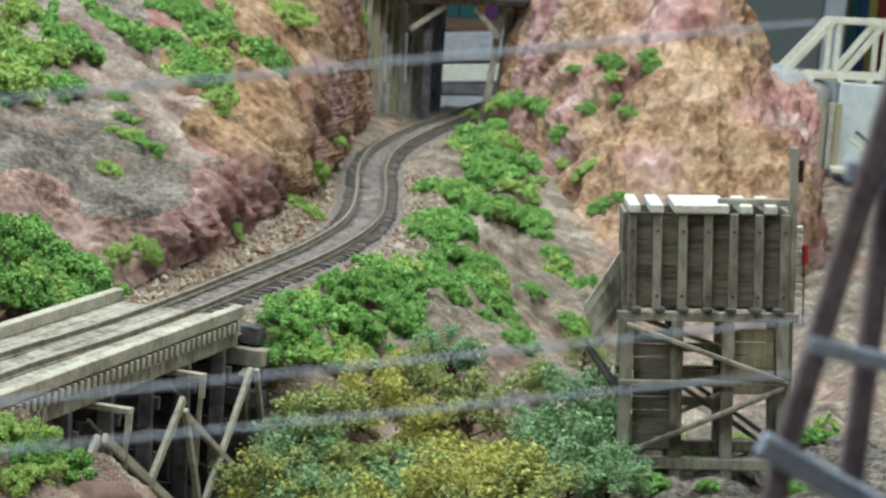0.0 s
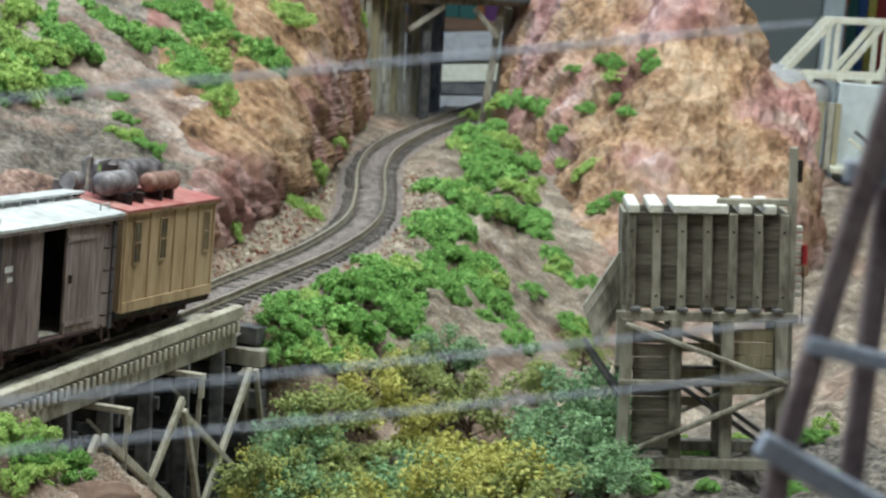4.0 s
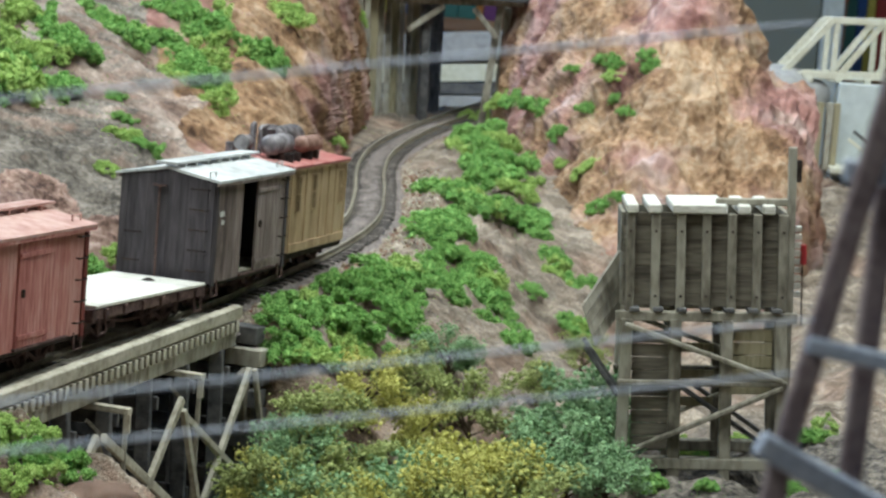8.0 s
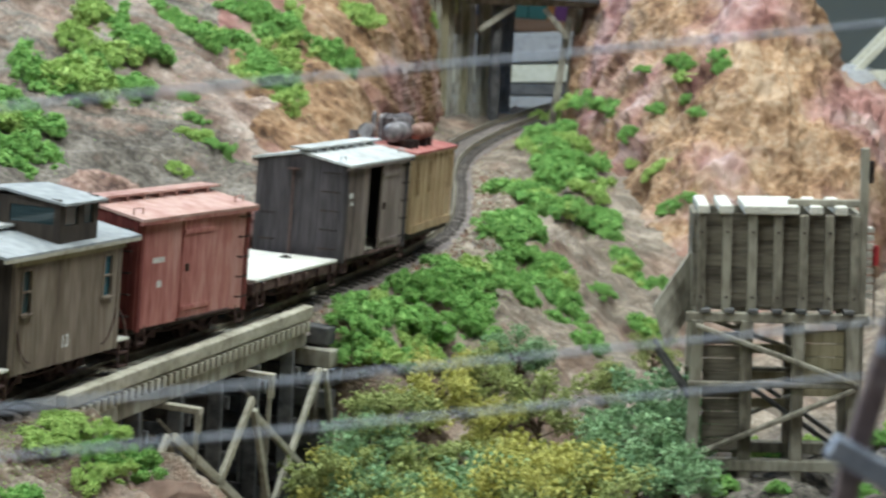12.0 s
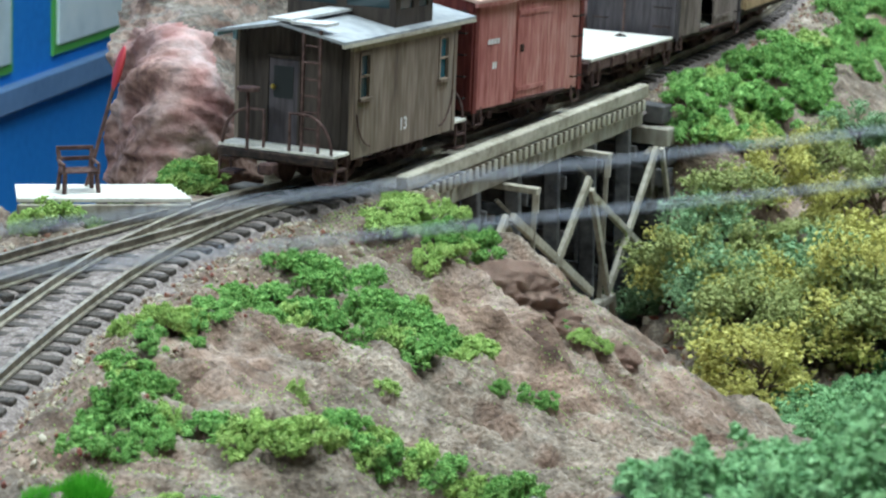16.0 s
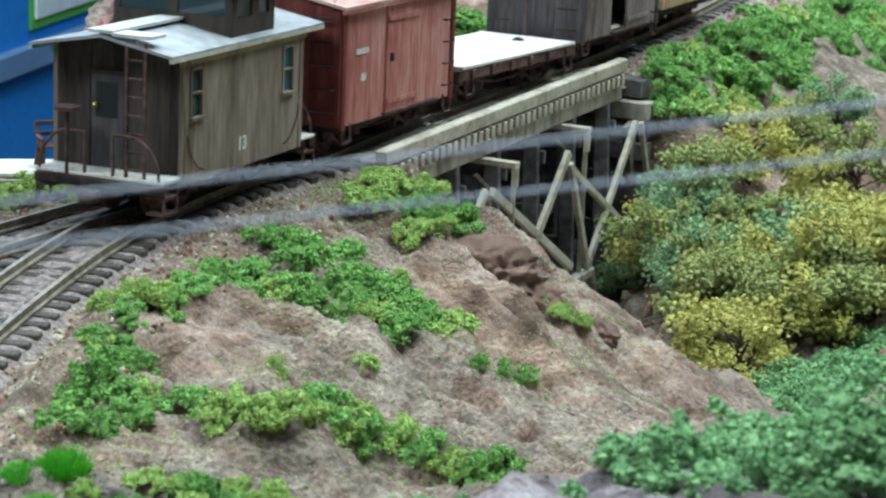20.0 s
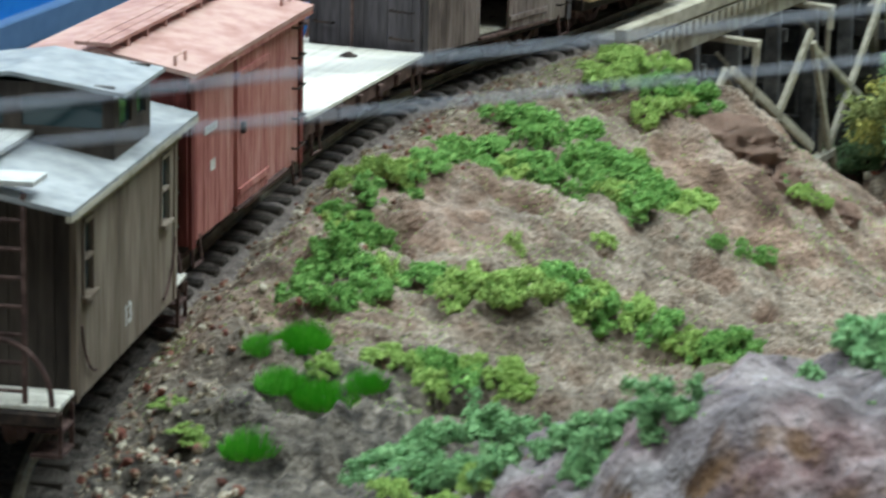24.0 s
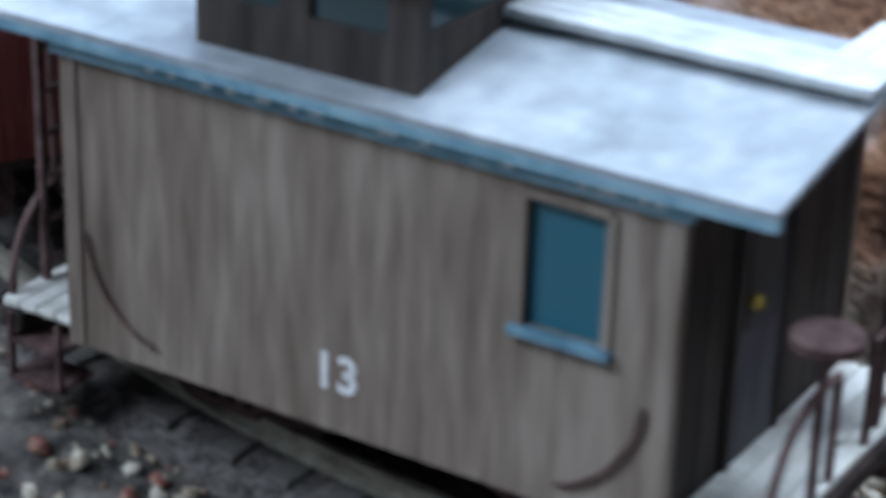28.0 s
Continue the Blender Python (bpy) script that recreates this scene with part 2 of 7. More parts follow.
# side brown darkened the same way; also on the caboose's end doors
M_BROWN_SHADED = material("grey_brown_end", [(0.040, 0.036, 0.041), (0.068, 0.060, 0.067), (0.105, 0.094, 0.103)], 40, 0.8, 0.15, 5, (3, 3, 0.4))
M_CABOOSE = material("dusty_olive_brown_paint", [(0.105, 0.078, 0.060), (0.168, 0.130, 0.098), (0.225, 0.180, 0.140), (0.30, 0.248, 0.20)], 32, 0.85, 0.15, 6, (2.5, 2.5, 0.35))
# shaded copy of the caboose paint, for its ends and cupola
M_CABOOSE_SHADED = material("dark_brown_end", [(0.024, 0.019, 0.016), (0.045, 0.036, 0.030), (0.072, 0.058, 0.048)], 40, 0.85, 0.1, 5, (3, 3, 0.4))
M_YELLOW = material("ochre_yellow_paint", [(0.28, 0.19, 0.105), (0.44, 0.315, 0.185), (0.53, 0.40, 0.255)], 34, 0.75, 0.12, 6, (2.5, 2.5, 0.4))
M_ROOF = material("pale_grey_roof", [(0.34, 0.35, 0.34), (0.47, 0.48, 0.47), (0.60, 0.61, 0.60)], 45, 0.6, 0.1, 5)
M_ROOF_GREY = material("grey_roof", [(0.20, 0.215, 0.225), (0.285, 0.305, 0.315), (0.38, 0.395, 0.405)], 45, 0.6, 0.1, 5)
M_DECK = material("bleached_deck_plank", [(0.46, 0.44, 0.38), (0.62, 0.60, 0.53), (0.74, 0.72, 0.65)], 60, 0.75, 0.2, 5, (1, 4, 4), spread=0.25)
M_IRON = material("rusty_black_iron", [(0.012, 0.010, 0.010), (0.030, 0.022, 0.019), (0.07, 0.045, 0.035)], 120, 0.75, 0.2, 4, metal=0.2)
M_RUST = material("rust_brown_iron", [(0.048, 0.028, 0.026), (0.090, 0.053, 0.047), (0.15, 0.096, 0.084)], 110, 0.8, 0.15, 4, metal=0.1)
M_STEEL = plain("bare_wheel_steel", (0.35, 0.36, 0.37), 0.35, 0.9)
M_GLASS = plain("dark_window_glass", (0.03, 0.055, 0.062), 0.04)
M_PANE = plain("dusty_dark_pane", (0.016, 0.021, 0.022), 0.35)
M_GLASS_BLUE = plain("blue_tinted_glass", (0.03, 0.12, 0.16), 0.12)
M_BLACK = plain("dark_interior", (0.012, 0.011, 0.010), 0.9)
M_FRAME_BLUE = material("blue_grey_trim", [(0.10, 0.19, 0.24), (0.18, 0.31, 0.38), (0.28, 0.42, 0.48)], 60, 0.7, 0.1, 4)
M_TIMBER_MID = material("brown_weathered_timber", [(0.06, 0.052, 0.04), (0.125, 0.11, 0.085), (0.20, 0.18, 0.14)], 60, 0.9, 0.3, 5, (0.3, 1, 2.5), spread=0.16)
M_WHITE = material("white_stencil", [(0.55, 0.54, 0.52), (0.72, 0.71, 0.69), (0.8, 0.8, 0.78)], 300, 0.8, 0, 4)
M_BRASS = plain("brass", (0.55, 0.42, 0.08), 0.35, 0.7)
M_TANK = material("oily_grey_tank", [(0.05, 0.045, 0.047), (0.115, 0.102, 0.106), (0.19, 0.172, 0.178), (0.30, 0.28, 0.285)], 60, 0.55, 0.2, 4, metal=0.2)
M_TANK_RUST = material("rusty_tank", [(0.13, 0.062, 0.045), (0.23, 0.125, 0.095), (0.33, 0.21, 0.165)], 70, 0.7, 0.2, 4)
M_RED_SIGN = plain("red_sign_paint", (0.42, 0.03, 0.035), 0.5)


def foliage(name, colors):
    m = material(name, colors, 160, 1.0, 0, 3, spread=0.0)
    n, l = m.node_tree.nodes, m.node_tree.links
    geo = n.new("ShaderNodeNewGeometry")
    vary = [k for k in n if k.type == "MATH" and k.inputs[1].default_value == 0.0][0]
    vary.inputs[1].default_value = 0.24
    l.new(geo.outputs["Random Per Island"], vary.inputs[0])
    ramp = [k for k in n if k.type == "VALTORGB"][0]
    for k, e in enumerate(ramp.color_ramp.elements):
        e.position = 0.35 + 0.55 * k / (len(colors) - 1)
    return m


M_FOAM = foliage("green_foam", [(0.034, 0.098, 0.022), (0.110, 0.265, 0.062), (0.235, 0.445, 0.118), (0.44, 0.62, 0.23)])
M_FOAM_OLIVE = foliage("olive_foam", [(0.065, 0.125, 0.028), (0.20, 0.335, 0.080), (0.385, 0.53, 0.15), (0.56, 0.67, 0.27)])
M_FOAM_BLUE = foliage("blue_green_foam", [(0.042, 0.105, 0.043), (0.125, 0.27, 0.112), (0.25, 0.45, 0.20), (0.45, 0.63, 0.35)])
M_TREE = foliage("olive_leaf_foam", [(0.085, 0.11, 0.034), (0.22, 0.265, 0.088), (0.37, 0.42, 0.155), (0.53, 0.56, 0.25)])
M_TREE_YELLOW = foliage("yellow_leaf_foam", [(0.14, 0.145, 0.036), (0.36, 0.355, 0.09), (0.58, 0.555, 0.16), (0.72, 0.68, 0.27)])
M_TREE_GREEN = foliage("green_leaf_foam", [(0.06, 0.125, 0.058), (0.16, 0.285, 0.135), (0.29, 0.45, 0.235), (0.44, 0.58, 0.34)])
M_TUFT = foliage("bright_static_grass", [(0.03, 0.17, 0.01), (0.075, 0.38, 0.02), (0.15, 0.55, 0.04), (0.30, 0.60, 0.08)])
M_TWIG = material("twig", [(0.05, 0.035, 0.02), (0.10, 0.07, 0.045)], 200, 0.95, 0.2, 3)
M_STONE = material("pale_and_red_stone", [(0.20, 0.06, 0.045), (0.34, 0.20, 0.14), (0.50, 0.40, 0.28), (0.62, 0.56, 0.44)], 60, 0.9, 0.3, 4, spread=0.35)


# ---- mesh helpers ----
def part(name, bm, mat, parent=None, label="", smooth=False):
    me = bpy.data.meshes.new(name)
    bm.normal_update()
    bm.to_mesh(me)
    bm.free()
    me.materials.append(mat)
    if smooth:
        me.shade_smooth()
    ob = new(name, me)
    if parent is not None:
        ob.parent = parent
    if label:
        ob["label"] = label
    return ob


def box(bm, a, b, bevel=0.0, m=None):
    """A box from corner a to corner b."""
    lo, hi = [min(p, q) for p, q in zip(a, b)], [max(p, q) for p, q in zip(a, b)]
    v = bmesh.ops.create_cube(bm, size=1.0)["verts"]
    c = Vector([(p + q) / 2 for p, q in zip(lo, hi)])
    for k in v:
        k.co = Vector([k.co[i] * (hi[i] - lo[i]) for i in range(3)]) + c
    if bevel:
        edges = list({e for k in v for e in k.link_edges})
        r = bmesh.ops.bevel(bm, geom=edges, offset=bevel, segments=1, affect="EDGES")
        v = list({w for fc in r["faces"] for w in fc.verts} | {w for w in v if w.is_valid})
    if m is not None:
        bmesh.ops.transform(bm, matrix=m, verts=[w for w in v if w.is_valid])
    return bm


def bar(bm, p, q, wide, high=None, up=(0, 0, 1), bevel=0.0):
    """A timber of rectangular section from p to q."""
    p, q = Vector(p), Vector(q)
    d = q - p
    x = d.normalized()
    y = Vector(up).cross(x)
    if y.length < 1e-4:
        y = Vector((0, 1, 0)).cross(x)
    y.normalize()
    z = x.cross(y)
    m = Matrix((x, y, z)).transposed().to_4x4()
    m.translation = (p + q) / 2
    h = high or wide
    return box(bm, (-d.length / 2, -wide / 2, -h / 2), (d.length / 2, wide / 2, h / 2), bevel, m)


def rod(bm, p, q, r, r2=None, sides=8, caps=True):
    p, q = Vector(p), Vector(q)
    d = q - p
    m = d.to_track_quat("Z", "Y").to_matrix().to_4x4()
    m.translation = (p + q) / 2
    bmesh.ops.create_cone(bm, cap_ends=caps, segments=sides, radius1=r, radius2=r if r2 is None else r2, depth=d.length, matrix=m)
    return bm


def bent_rod(bm, pts, r, sides=6):
    """A round rod bent along the points, in one piece."""
    pts = [Vector(p) for p in pts]
    rings = []
    side = None
    for i, p in enumerate(pts):
        a, b = pts[max(0, i - 1)], pts[min(len(pts) - 1, i + 1)]
        d = ((p - a).normalized() + (b - p).normalized()).normalized() if 0 < i < len(pts) - 1 else (b - a).normalized()
        if side is None:
            side = d.orthogonal().normalized()
        side = (side - d * side.dot(d)).normalized()
        other = d.cross(side)
        rings.append([bm.verts.new(p + (side * math.cos(k * 2 * math.pi / sides) + other * math.sin(k * 2 * math.pi / sides)) * r) for k in range(sides)])
    for a, b in zip(rings, rings[1:]):
        for k in range(sides):
            bm.faces.new((a[k], a[(k + 1) % sides], b[(k + 1) % sides], b[k]))
    bm.faces.new(rings[0][::-1])
    bm.faces.new(rings[-1])
    return bm


def made(fn, *args, **kw):
    bm = bmesh.new()
    fn(bm, *args, **kw)
    return bm


def thing(name, label, category, group="", at=(0, 0, 0)):
    ob = new(name)
    ob.empty_display_size = 0.01
    ob.location = at
    return tagged(ob, label, category, group)


# ---- the track's line: from behind the nearest curve to the far portal ----
LINE = [(.32, .31), (.22, .27), (.13, .25), (.05, .243), (-.01, .243), (-.057, .250), (-.095, .263), (-.1258, .2788), (-.1527, .2978), (-.1730, .3217),
        (-.2078, .3815), (-.2211, .4445), (-.2286, .5209), (-.2314, .60), (-.2286, .6701), (-.2160, .7358), (-.1980, .7792), (-.1800, .8476), (-.145, .956),
        (-.113, 1.086), (-.090, 1.19), (-.077, 1.30), (-.080, 1.42), (-.087, 1.54), (-.085, 1.66), (-.068, 1.80), (-.042, 1.94), (-.005, 2.10), (.05, 2.25)]


def curve_points(nodes, n=16):
    nodes = np.array(nodes, float)
    p = np.vstack([2 * nodes[0] - nodes[1], nodes, 2 * nodes[-1] - nodes[-2]])
    out = []
    for i in range(1, len(p) - 2):
        a, b, c, d = p[i - 1:i + 3]
        for k in range(n):
            t = k / n
            out.append(.5 * (2 * b + (c - a) * t + (2 * a - 5 * b + 4 * c - d) * t * t + (3 * b - a - 3 * c + d) * t ** 3))
    return np.array(out + [p[-2]])


DIP, BANK = .0095, .196   # the nearest curve lies lower and leans


class Line:
    def __init__(self, nodes):
        self.xy = curve_points(nodes)
        self.s = np.concatenate([[0], np.cumsum(np.hypot(*np.diff(self.xy, axis=0).T))])

    def at(self, s):
        return np.array([np.interp(s, self.s, self.xy[:, 0]), np.interp(s, self.s, self.xy[:, 1])])

    def place(self, s, side=0.0, up=0.0):
        p, d = self.at(s), self.at(s + .004) - self.at(s - .004)
        a = math.atan2(d[1], d[0])
        x, y = p[0] - side * math.sin(a), p[1] + side * math.cos(a)
        z = rail_z(p[1]) + fall(p[1]) * (y - p[1]) + up
        return Matrix.Translation((x, y, z)) @ tilted(p[1]) @ Matrix.Rotation(a, 4, "Z")


def banked(y):
    """How far the nearest curve's bank has set in at a place, 0 to 1."""
    t = np.clip((.482 - y) / .207, 0, 1)
    return t * t * (3 - 2 * t)


def rail_z(y):
    """The rail's top: a slight grade up to the far portal, a dip round the nearest curve."""
    return 1.1120652 + 0.0438461 * y - DIP * banked(y)


def fall(y):
    """The slope of the track's plane along y: the nearest curve is banked inwards."""
    return .0438461 * (1 - banked(y)) - BANK * banked(y)


def tilted(y):
    """The turn that lays an upright thing onto the track's plane."""
    return Matrix.Rotation(math.atan(-BANK * float(banked(y))), 4, "X")


MAIN = Line(LINE)
BRANCH = Line([(-.203, .768), (-.2185, .738), (-.235, .70), (-.252, .66), (-.273, .60), (-.297, .52)])
GAUGE = .0165
START = MAIN.s[-1] - 2.500178   # places along the line are told from the far end
BRIDGE = (START + 1.010, START + 1.217)   # the bridge's ends along the line


# ---- terrain ----
def fbm(x, y, z, f, n=4, ridge=False):
    v, a = 0.0, 1.0
    for _ in range(n):
        k = noise.noise(Vector((x * f, y * f, z * f)))
        v += a * ((1 - 2 * abs(k)) if ridge else k)
        f, a = f * 2.03, a * 0.5
    return v


# the lie of the land: spur, near mound, gorge, far bank, valley
LAND_SPUR = [(-.175, .755, 1.138), (-.158, .775, 1.139), (-.140, .775, 1.135), (-.126, .765, 1.125), (-.108, .75, 1.114), (-.083, .75, 1.10), (-.06, .74, 1.080), (-.170, .60, 1.131), (-.128, .50, 1.137), (-.086, .525, 1.122),
             (-.122, .60, 1.116), (-.076, .61, 1.10), (-.178, .525, 1.139), (-.15, .43, 1.133), (-.02, .66, 1.082), (-.04, .55, 1.11)]
LAND_MOUND = [(-.075, .345, 1.157), (-.050, .335, 1.173), (-.02, .36, 1.180), (.02, .37, 1.184), (.07, .36, 1.187), (-.068, .40, 1.157), (-.105, .44, 1.131),
              (-.112, .36, 1.134), (-.098, .375, 1.146), (-.0565, .296, 1.122), (-.088, .32, 1.123), (-.115, .333, 1.122), (-.02, .285, 1.122), (.02, .283, 1.122),
              (-.042, .313, 1.156), (.02, .31, 1.165), (.1, .31, 1.16), (.1, .285, 1.125), (.1, .5, 1.14), (.03, .5, 1.13), (.2, .45, 1.15)]
LAND_GORGE = [(-.05, .86, 1.062), (-.09, .87, 1.06), (-.155, .895, 1.058), (0, .80, 1.064), (.1, .72, 1.07), (.25, .6, 1.08), (-.25, .93, 1.06), (-.2, .80, 1.125)]
LAND_FAR = [(-.095, 1.0, 1.146), (-.065, 1.13, 1.158), (-.04, 1.32, 1.172), (-.04, 1.05, 1.11), (0, 1.0, 1.088), (.055, 1.2, 1.108), (.087, 1.0, 1.096), (.105, .95, 1.095),
            (.2, 1.0, 1.098), (.3, 1.2, 1.105), (.38, 1.7, 1.12), (.2, 1.35, 1.105), (.004, 1.36, 1.15), (.028, 1.25, 1.115), (-.03, 1.6, 1.178), (-.02, 1.85, 1.19), (.3, .8, 1.09), (.1, 1.35, 1.10)]
LAND_LEFT = [(-.30, .70, 1.134), (-.28, .55, 1.130), (-.30, .4, 1.126), (-.27, 1.05, 1.155), (-.2, 1.2, 1.16), (-.17, 1.5, 1.172), (-.15, 1.9, 1.19), (-.2, .25, 1.12), (.2, .1, 1.115), (-.2, .05, 1.115), (.3, .25, 1.12)]


class Land:
    """A thin plate through the points of the lie of the land."""
    def __init__(self, pts):
        self.p = np.array(pts)
        n = len(pts)
        a = np.zeros((n + 3, n + 3))
        a[:n, :n] = self.kernel(self.p[:, None, :2] - self.p[None, :, :2]) + 0.00012 * np.eye(n)
        a[:n, n:] = np.c_[np.ones(n), self.p[:, :2]]
        a[n:, :n] = a[:n, n:].T
        self.w = np.linalg.solve(a, np.r_[self.p[:, 2], 0, 0, 0])

    @staticmethod
    def kernel(d):
        r2 = (d ** 2).sum(-1) + 1e-12
        return r2 * np.log(r2)

    def z(self, xy):
        n = len(self.p)
        return self.kernel(xy[:, None, :] - self.p[None, :, :2]) @ self.w[:n] + np.c_[np.ones(len(xy)), xy] @ self.w[n:]


LAND = Land(LAND_SPUR + LAND_MOUND + LAND_GORGE + LAND_FAR + LAND_LEFT)


def smoothstep(a, b, x):
    t = np.clip((x - a) / (b - a), 0, 1)
    return t * t * (3 - 2 * t)


def nearest(xy, line):
    """Distance along and sideways (left positive) of points from a line."""
    s, side = np.zeros(len(xy)), np.zeros(len(xy))
    for k in range(0, len(xy), 4000):
        d = xy[k:k + 4000, None, :] - line.xy[None]
        i = np.clip((d ** 2).sum(-1).argmin(1), 1, len(line.xy) - 2)
        tan = line.xy[i + 1] - line.xy[i - 1]
        tan /= np.hypot(*tan.T)[:, None]
        v = xy[k:k + 4000] - line.xy[i]
        s[k:k + 4000] = line.s[i] + (v * tan).sum(1)
        side[k:k + 4000] = tan[:, 0] * v[:, 1] - tan[:, 1] * v[:, 0]
    return s, side


def ground_z(xy, rough=True):
    xy = np.atleast_2d(np.array(xy, float))
    z = np.clip(LAND.z(xy), 1.045, 1.21)
    s, side = nearest(xy, MAIN)
    mid = np.interp(s, MAIN.s, MAIN.xy[:, 1])
    shelf = rail_z(mid) + fall(mid) * (xy[:, 1] - mid) - .0062
    gap = smoothstep(BRIDGE[0] - .012, BRIDGE[0] + .012, s) * (1 - smoothstep(BRIDGE[1] - .012, BRIDGE[1] + .012, s))
    hold = (1 - smoothstep(.018, np.where(side < 0, .040, .06), np.abs(side))) * (1 - gap)
    z = z * (1 - hold) + shelf * hold
    sb, sideb = nearest(xy, BRANCH)
    near_b = (1 - smoothstep(.015, .04, np.abs(sideb))) * (xy[:, 1] < .78)
    z = z * (1 - near_b) + shelf * near_b
    hold = np.maximum(hold, near_b)
    pit = smoothstep(BRIDGE[0] + .07, BRIDGE[0] + .12, s) * (1 - smoothstep(BRIDGE[1] + .006, BRIDGE[1] + .018, s)) * (1 - smoothstep(.046, .070, np.abs(side)))
    z = z * (1 - pit) + np.minimum(z, 1.060) * pit
    if rough:
        for k, (x, y) in enumerate(xy):
            g = 1 - .85 * hold[k]
            if y < .44 and x > -.13 and z[k] > 1.126:   # the bare rock is broken into ledges
                z[k] += g * (-.0020 - .0036 * fbm(x * 1.4, y * .8, z[k], 20, 3, True) + .0040 * fbm(x * .8 + z[k], y * 1.3, z[k] * 2, 30, 3, True) + .0010 * fbm(x, y, z[k], 120, 3)) * min(1, (z[k] - 1.126) / .012)
            elif y < .80:   # gullies run down the spur
                u, v = .50 * x - .20 * y, .55 * x + 1.15 * y
                z[k] += g * (-.0155 + .0112 * fbm(u, v, 4, 20, 5, True) + .0020 * fbm(u * .8, v * 1.2, 9, 90, 3, True) + .0010 * fbm(x, y, 6, 260, 2))
            else:   # broken banks beyond the bridge
                z[k] += g * (-.0085 + .0072 * fbm(x * 1.1, y * .6, z[k], 24, 5, True) + .0012 * fbm(x, y, 5, 150, 2))
            z[k] += g * (.0022 * fbm(x, y, z[k], 18, 3, True) - .001 + .0020 * fbm(x, y, 3, 62, 4)) + .0009 * fbm(x, y, 7, 240, 2)
    return z


def sheet(name, pts, mat, label, category, close=None):
    """A surface from a grid of points [i][j]."""
    ni, nj = len(pts), len(pts[0])
    verts = [tuple(p) for row in pts for p in row]
    faces = [(i * nj + j, (i + 1) * nj + j, (i + 1) * nj + j + 1, i * nj + j + 1) for i in range(ni - 1) for j in range(nj - 1)]
    me = bpy.data.meshes.new(name)
    me.from_pydata(verts, [], faces)
    for m in (mat if isinstance(mat, (list, tuple)) else [mat]):
        me.materials.append(m)
    me.shade_smooth()
    return tagged(new(name, me), label, category, kind="structure")


GX = np.concatenate([np.arange(-.30, -.215, .0030), np.arange(-.215, .02, .0014), np.arange(.02, .52, .0040)])
GY = np.concatenate([np.arange(.06, .27, .0040), np.arange(.27, .79, .0014), np.arange(.79, 1.30, .0028), np.arange(1.30, 2.2, .0075)])
XX, YY = np.meshgrid(GX, GY, indexing="ij")
FLAT = np.c_[XX.ravel(), YY.ravel()]
ZZ = ground_z(FLAT).reshape(XX.shape)
ground = sheet("ground", [[(XX[i, j], YY[i, j], ZZ[i, j]) for j in range(len(GY))] for i in range(len(GX))], M_GROUND, "brown dirt and gravel scenery with a gorge cut through it", "ground")

def lofted(grid, ni, nj, amp, freq, seed, tall, steep=False):
    """Points of a rock face through a coarse net of sections, broken up by ridged noise along its normals."""
    g = np.array(grid, float)
    rows = np.array([curve_points(c, nj // (g.shape[1] - 1)) for c in g])
    full = np.array([curve_points(rows[:, j], ni // (g.shape[0] - 1)) for j in range(rows.shape[1])]).transpose(1, 0, 2)
    du, dv = np.gradient(full, axis=0), np.gradient(full, axis=1)
    nrm = np.cross(du, dv)
    nrm /= np.linalg.norm(nrm, axis=-1, keepdims=True) + 1e-12
    for i in range(full.shape[0]):
        for j in range(full.shape[1]):
            x, y, z = full[i, j]
            if steep:   # flutes down a cliff
                u, v, w = x * 1.25, y * .8, z * .42 + x * .15
            else:       # beds that dip along the slope
                u, v, w = .55 * x + .35 * z, .45 * y - .30 * z, 1.1 * z + .60 * y
            d = amp * (.75 * fbm(x + seed, y, z * tall, freq * .8, 2) + .80 * fbm(u + seed, v, w, freq * 1.7, 6, True) - .45 + (.15 if steep else .15 + .22 * max(0, 1 - j / (.5 * full.shape[1])) * min(1, max(0, (i - 70) / 40))) * fbm(u, v + seed, w * 1.6, freq * (7 if steep else 5), 4, True) + .06 * fbm(x, y, z + seed, freq * 22, 2)) * min(1, j / 14)
            full[i, j] += nrm[i, j] * d
    return full


LEFT = [
    [(-.285, .82, 1.118), (-.292, .84, 1.163), (-.304, .88, 1.191), (-.322, .95, 1.225), (-.336, 1.05, 1.243)],
    [(-.24, .775, 1.126), (-.257, .8, 1.173), (-.271, .88, 1.204), (-.3, .98, 1.228), (-.322, 1.1, 1.249)],
    [(-.222, .87, 1.115), (-.226, .88, 1.165), (-.269, .98, 1.201), (-.295, 1.1, 1.225), (-.304, 1.25, 1.276)],
    [(-.187, .98, 1.14), (-.204, 1.03, 1.175), (-.223, 1.1, 1.204), (-.252, 1.2, 1.241), (-.297, 1.35, 1.292)],
    [(-.155, 1.06, 1.158), (-.164, 1.1, 1.187), (-.185, 1.2, 1.212), (-.206, 1.3, 1.242), (-.238, 1.45, 1.298)],
    [(-.133, 1.18, 1.163), (-.138, 1.22, 1.194), (-.151, 1.3, 1.218), (-.167, 1.4, 1.249), (-.194, 1.55, 1.302)],
    [(-.115, 1.42, 1.170), (-.118, 1.45, 1.202), (-.125, 1.5, 1.231), (-.133, 1.57, 1.258), (-.152, 1.7, 1.308)],
    [(-.115, 1.88, 1.184), (-.117, 1.88, 1.217), (-.12, 1.9, 1.239), (-.125, 1.93, 1.266), (-.133, 2.0, 1.313)]]
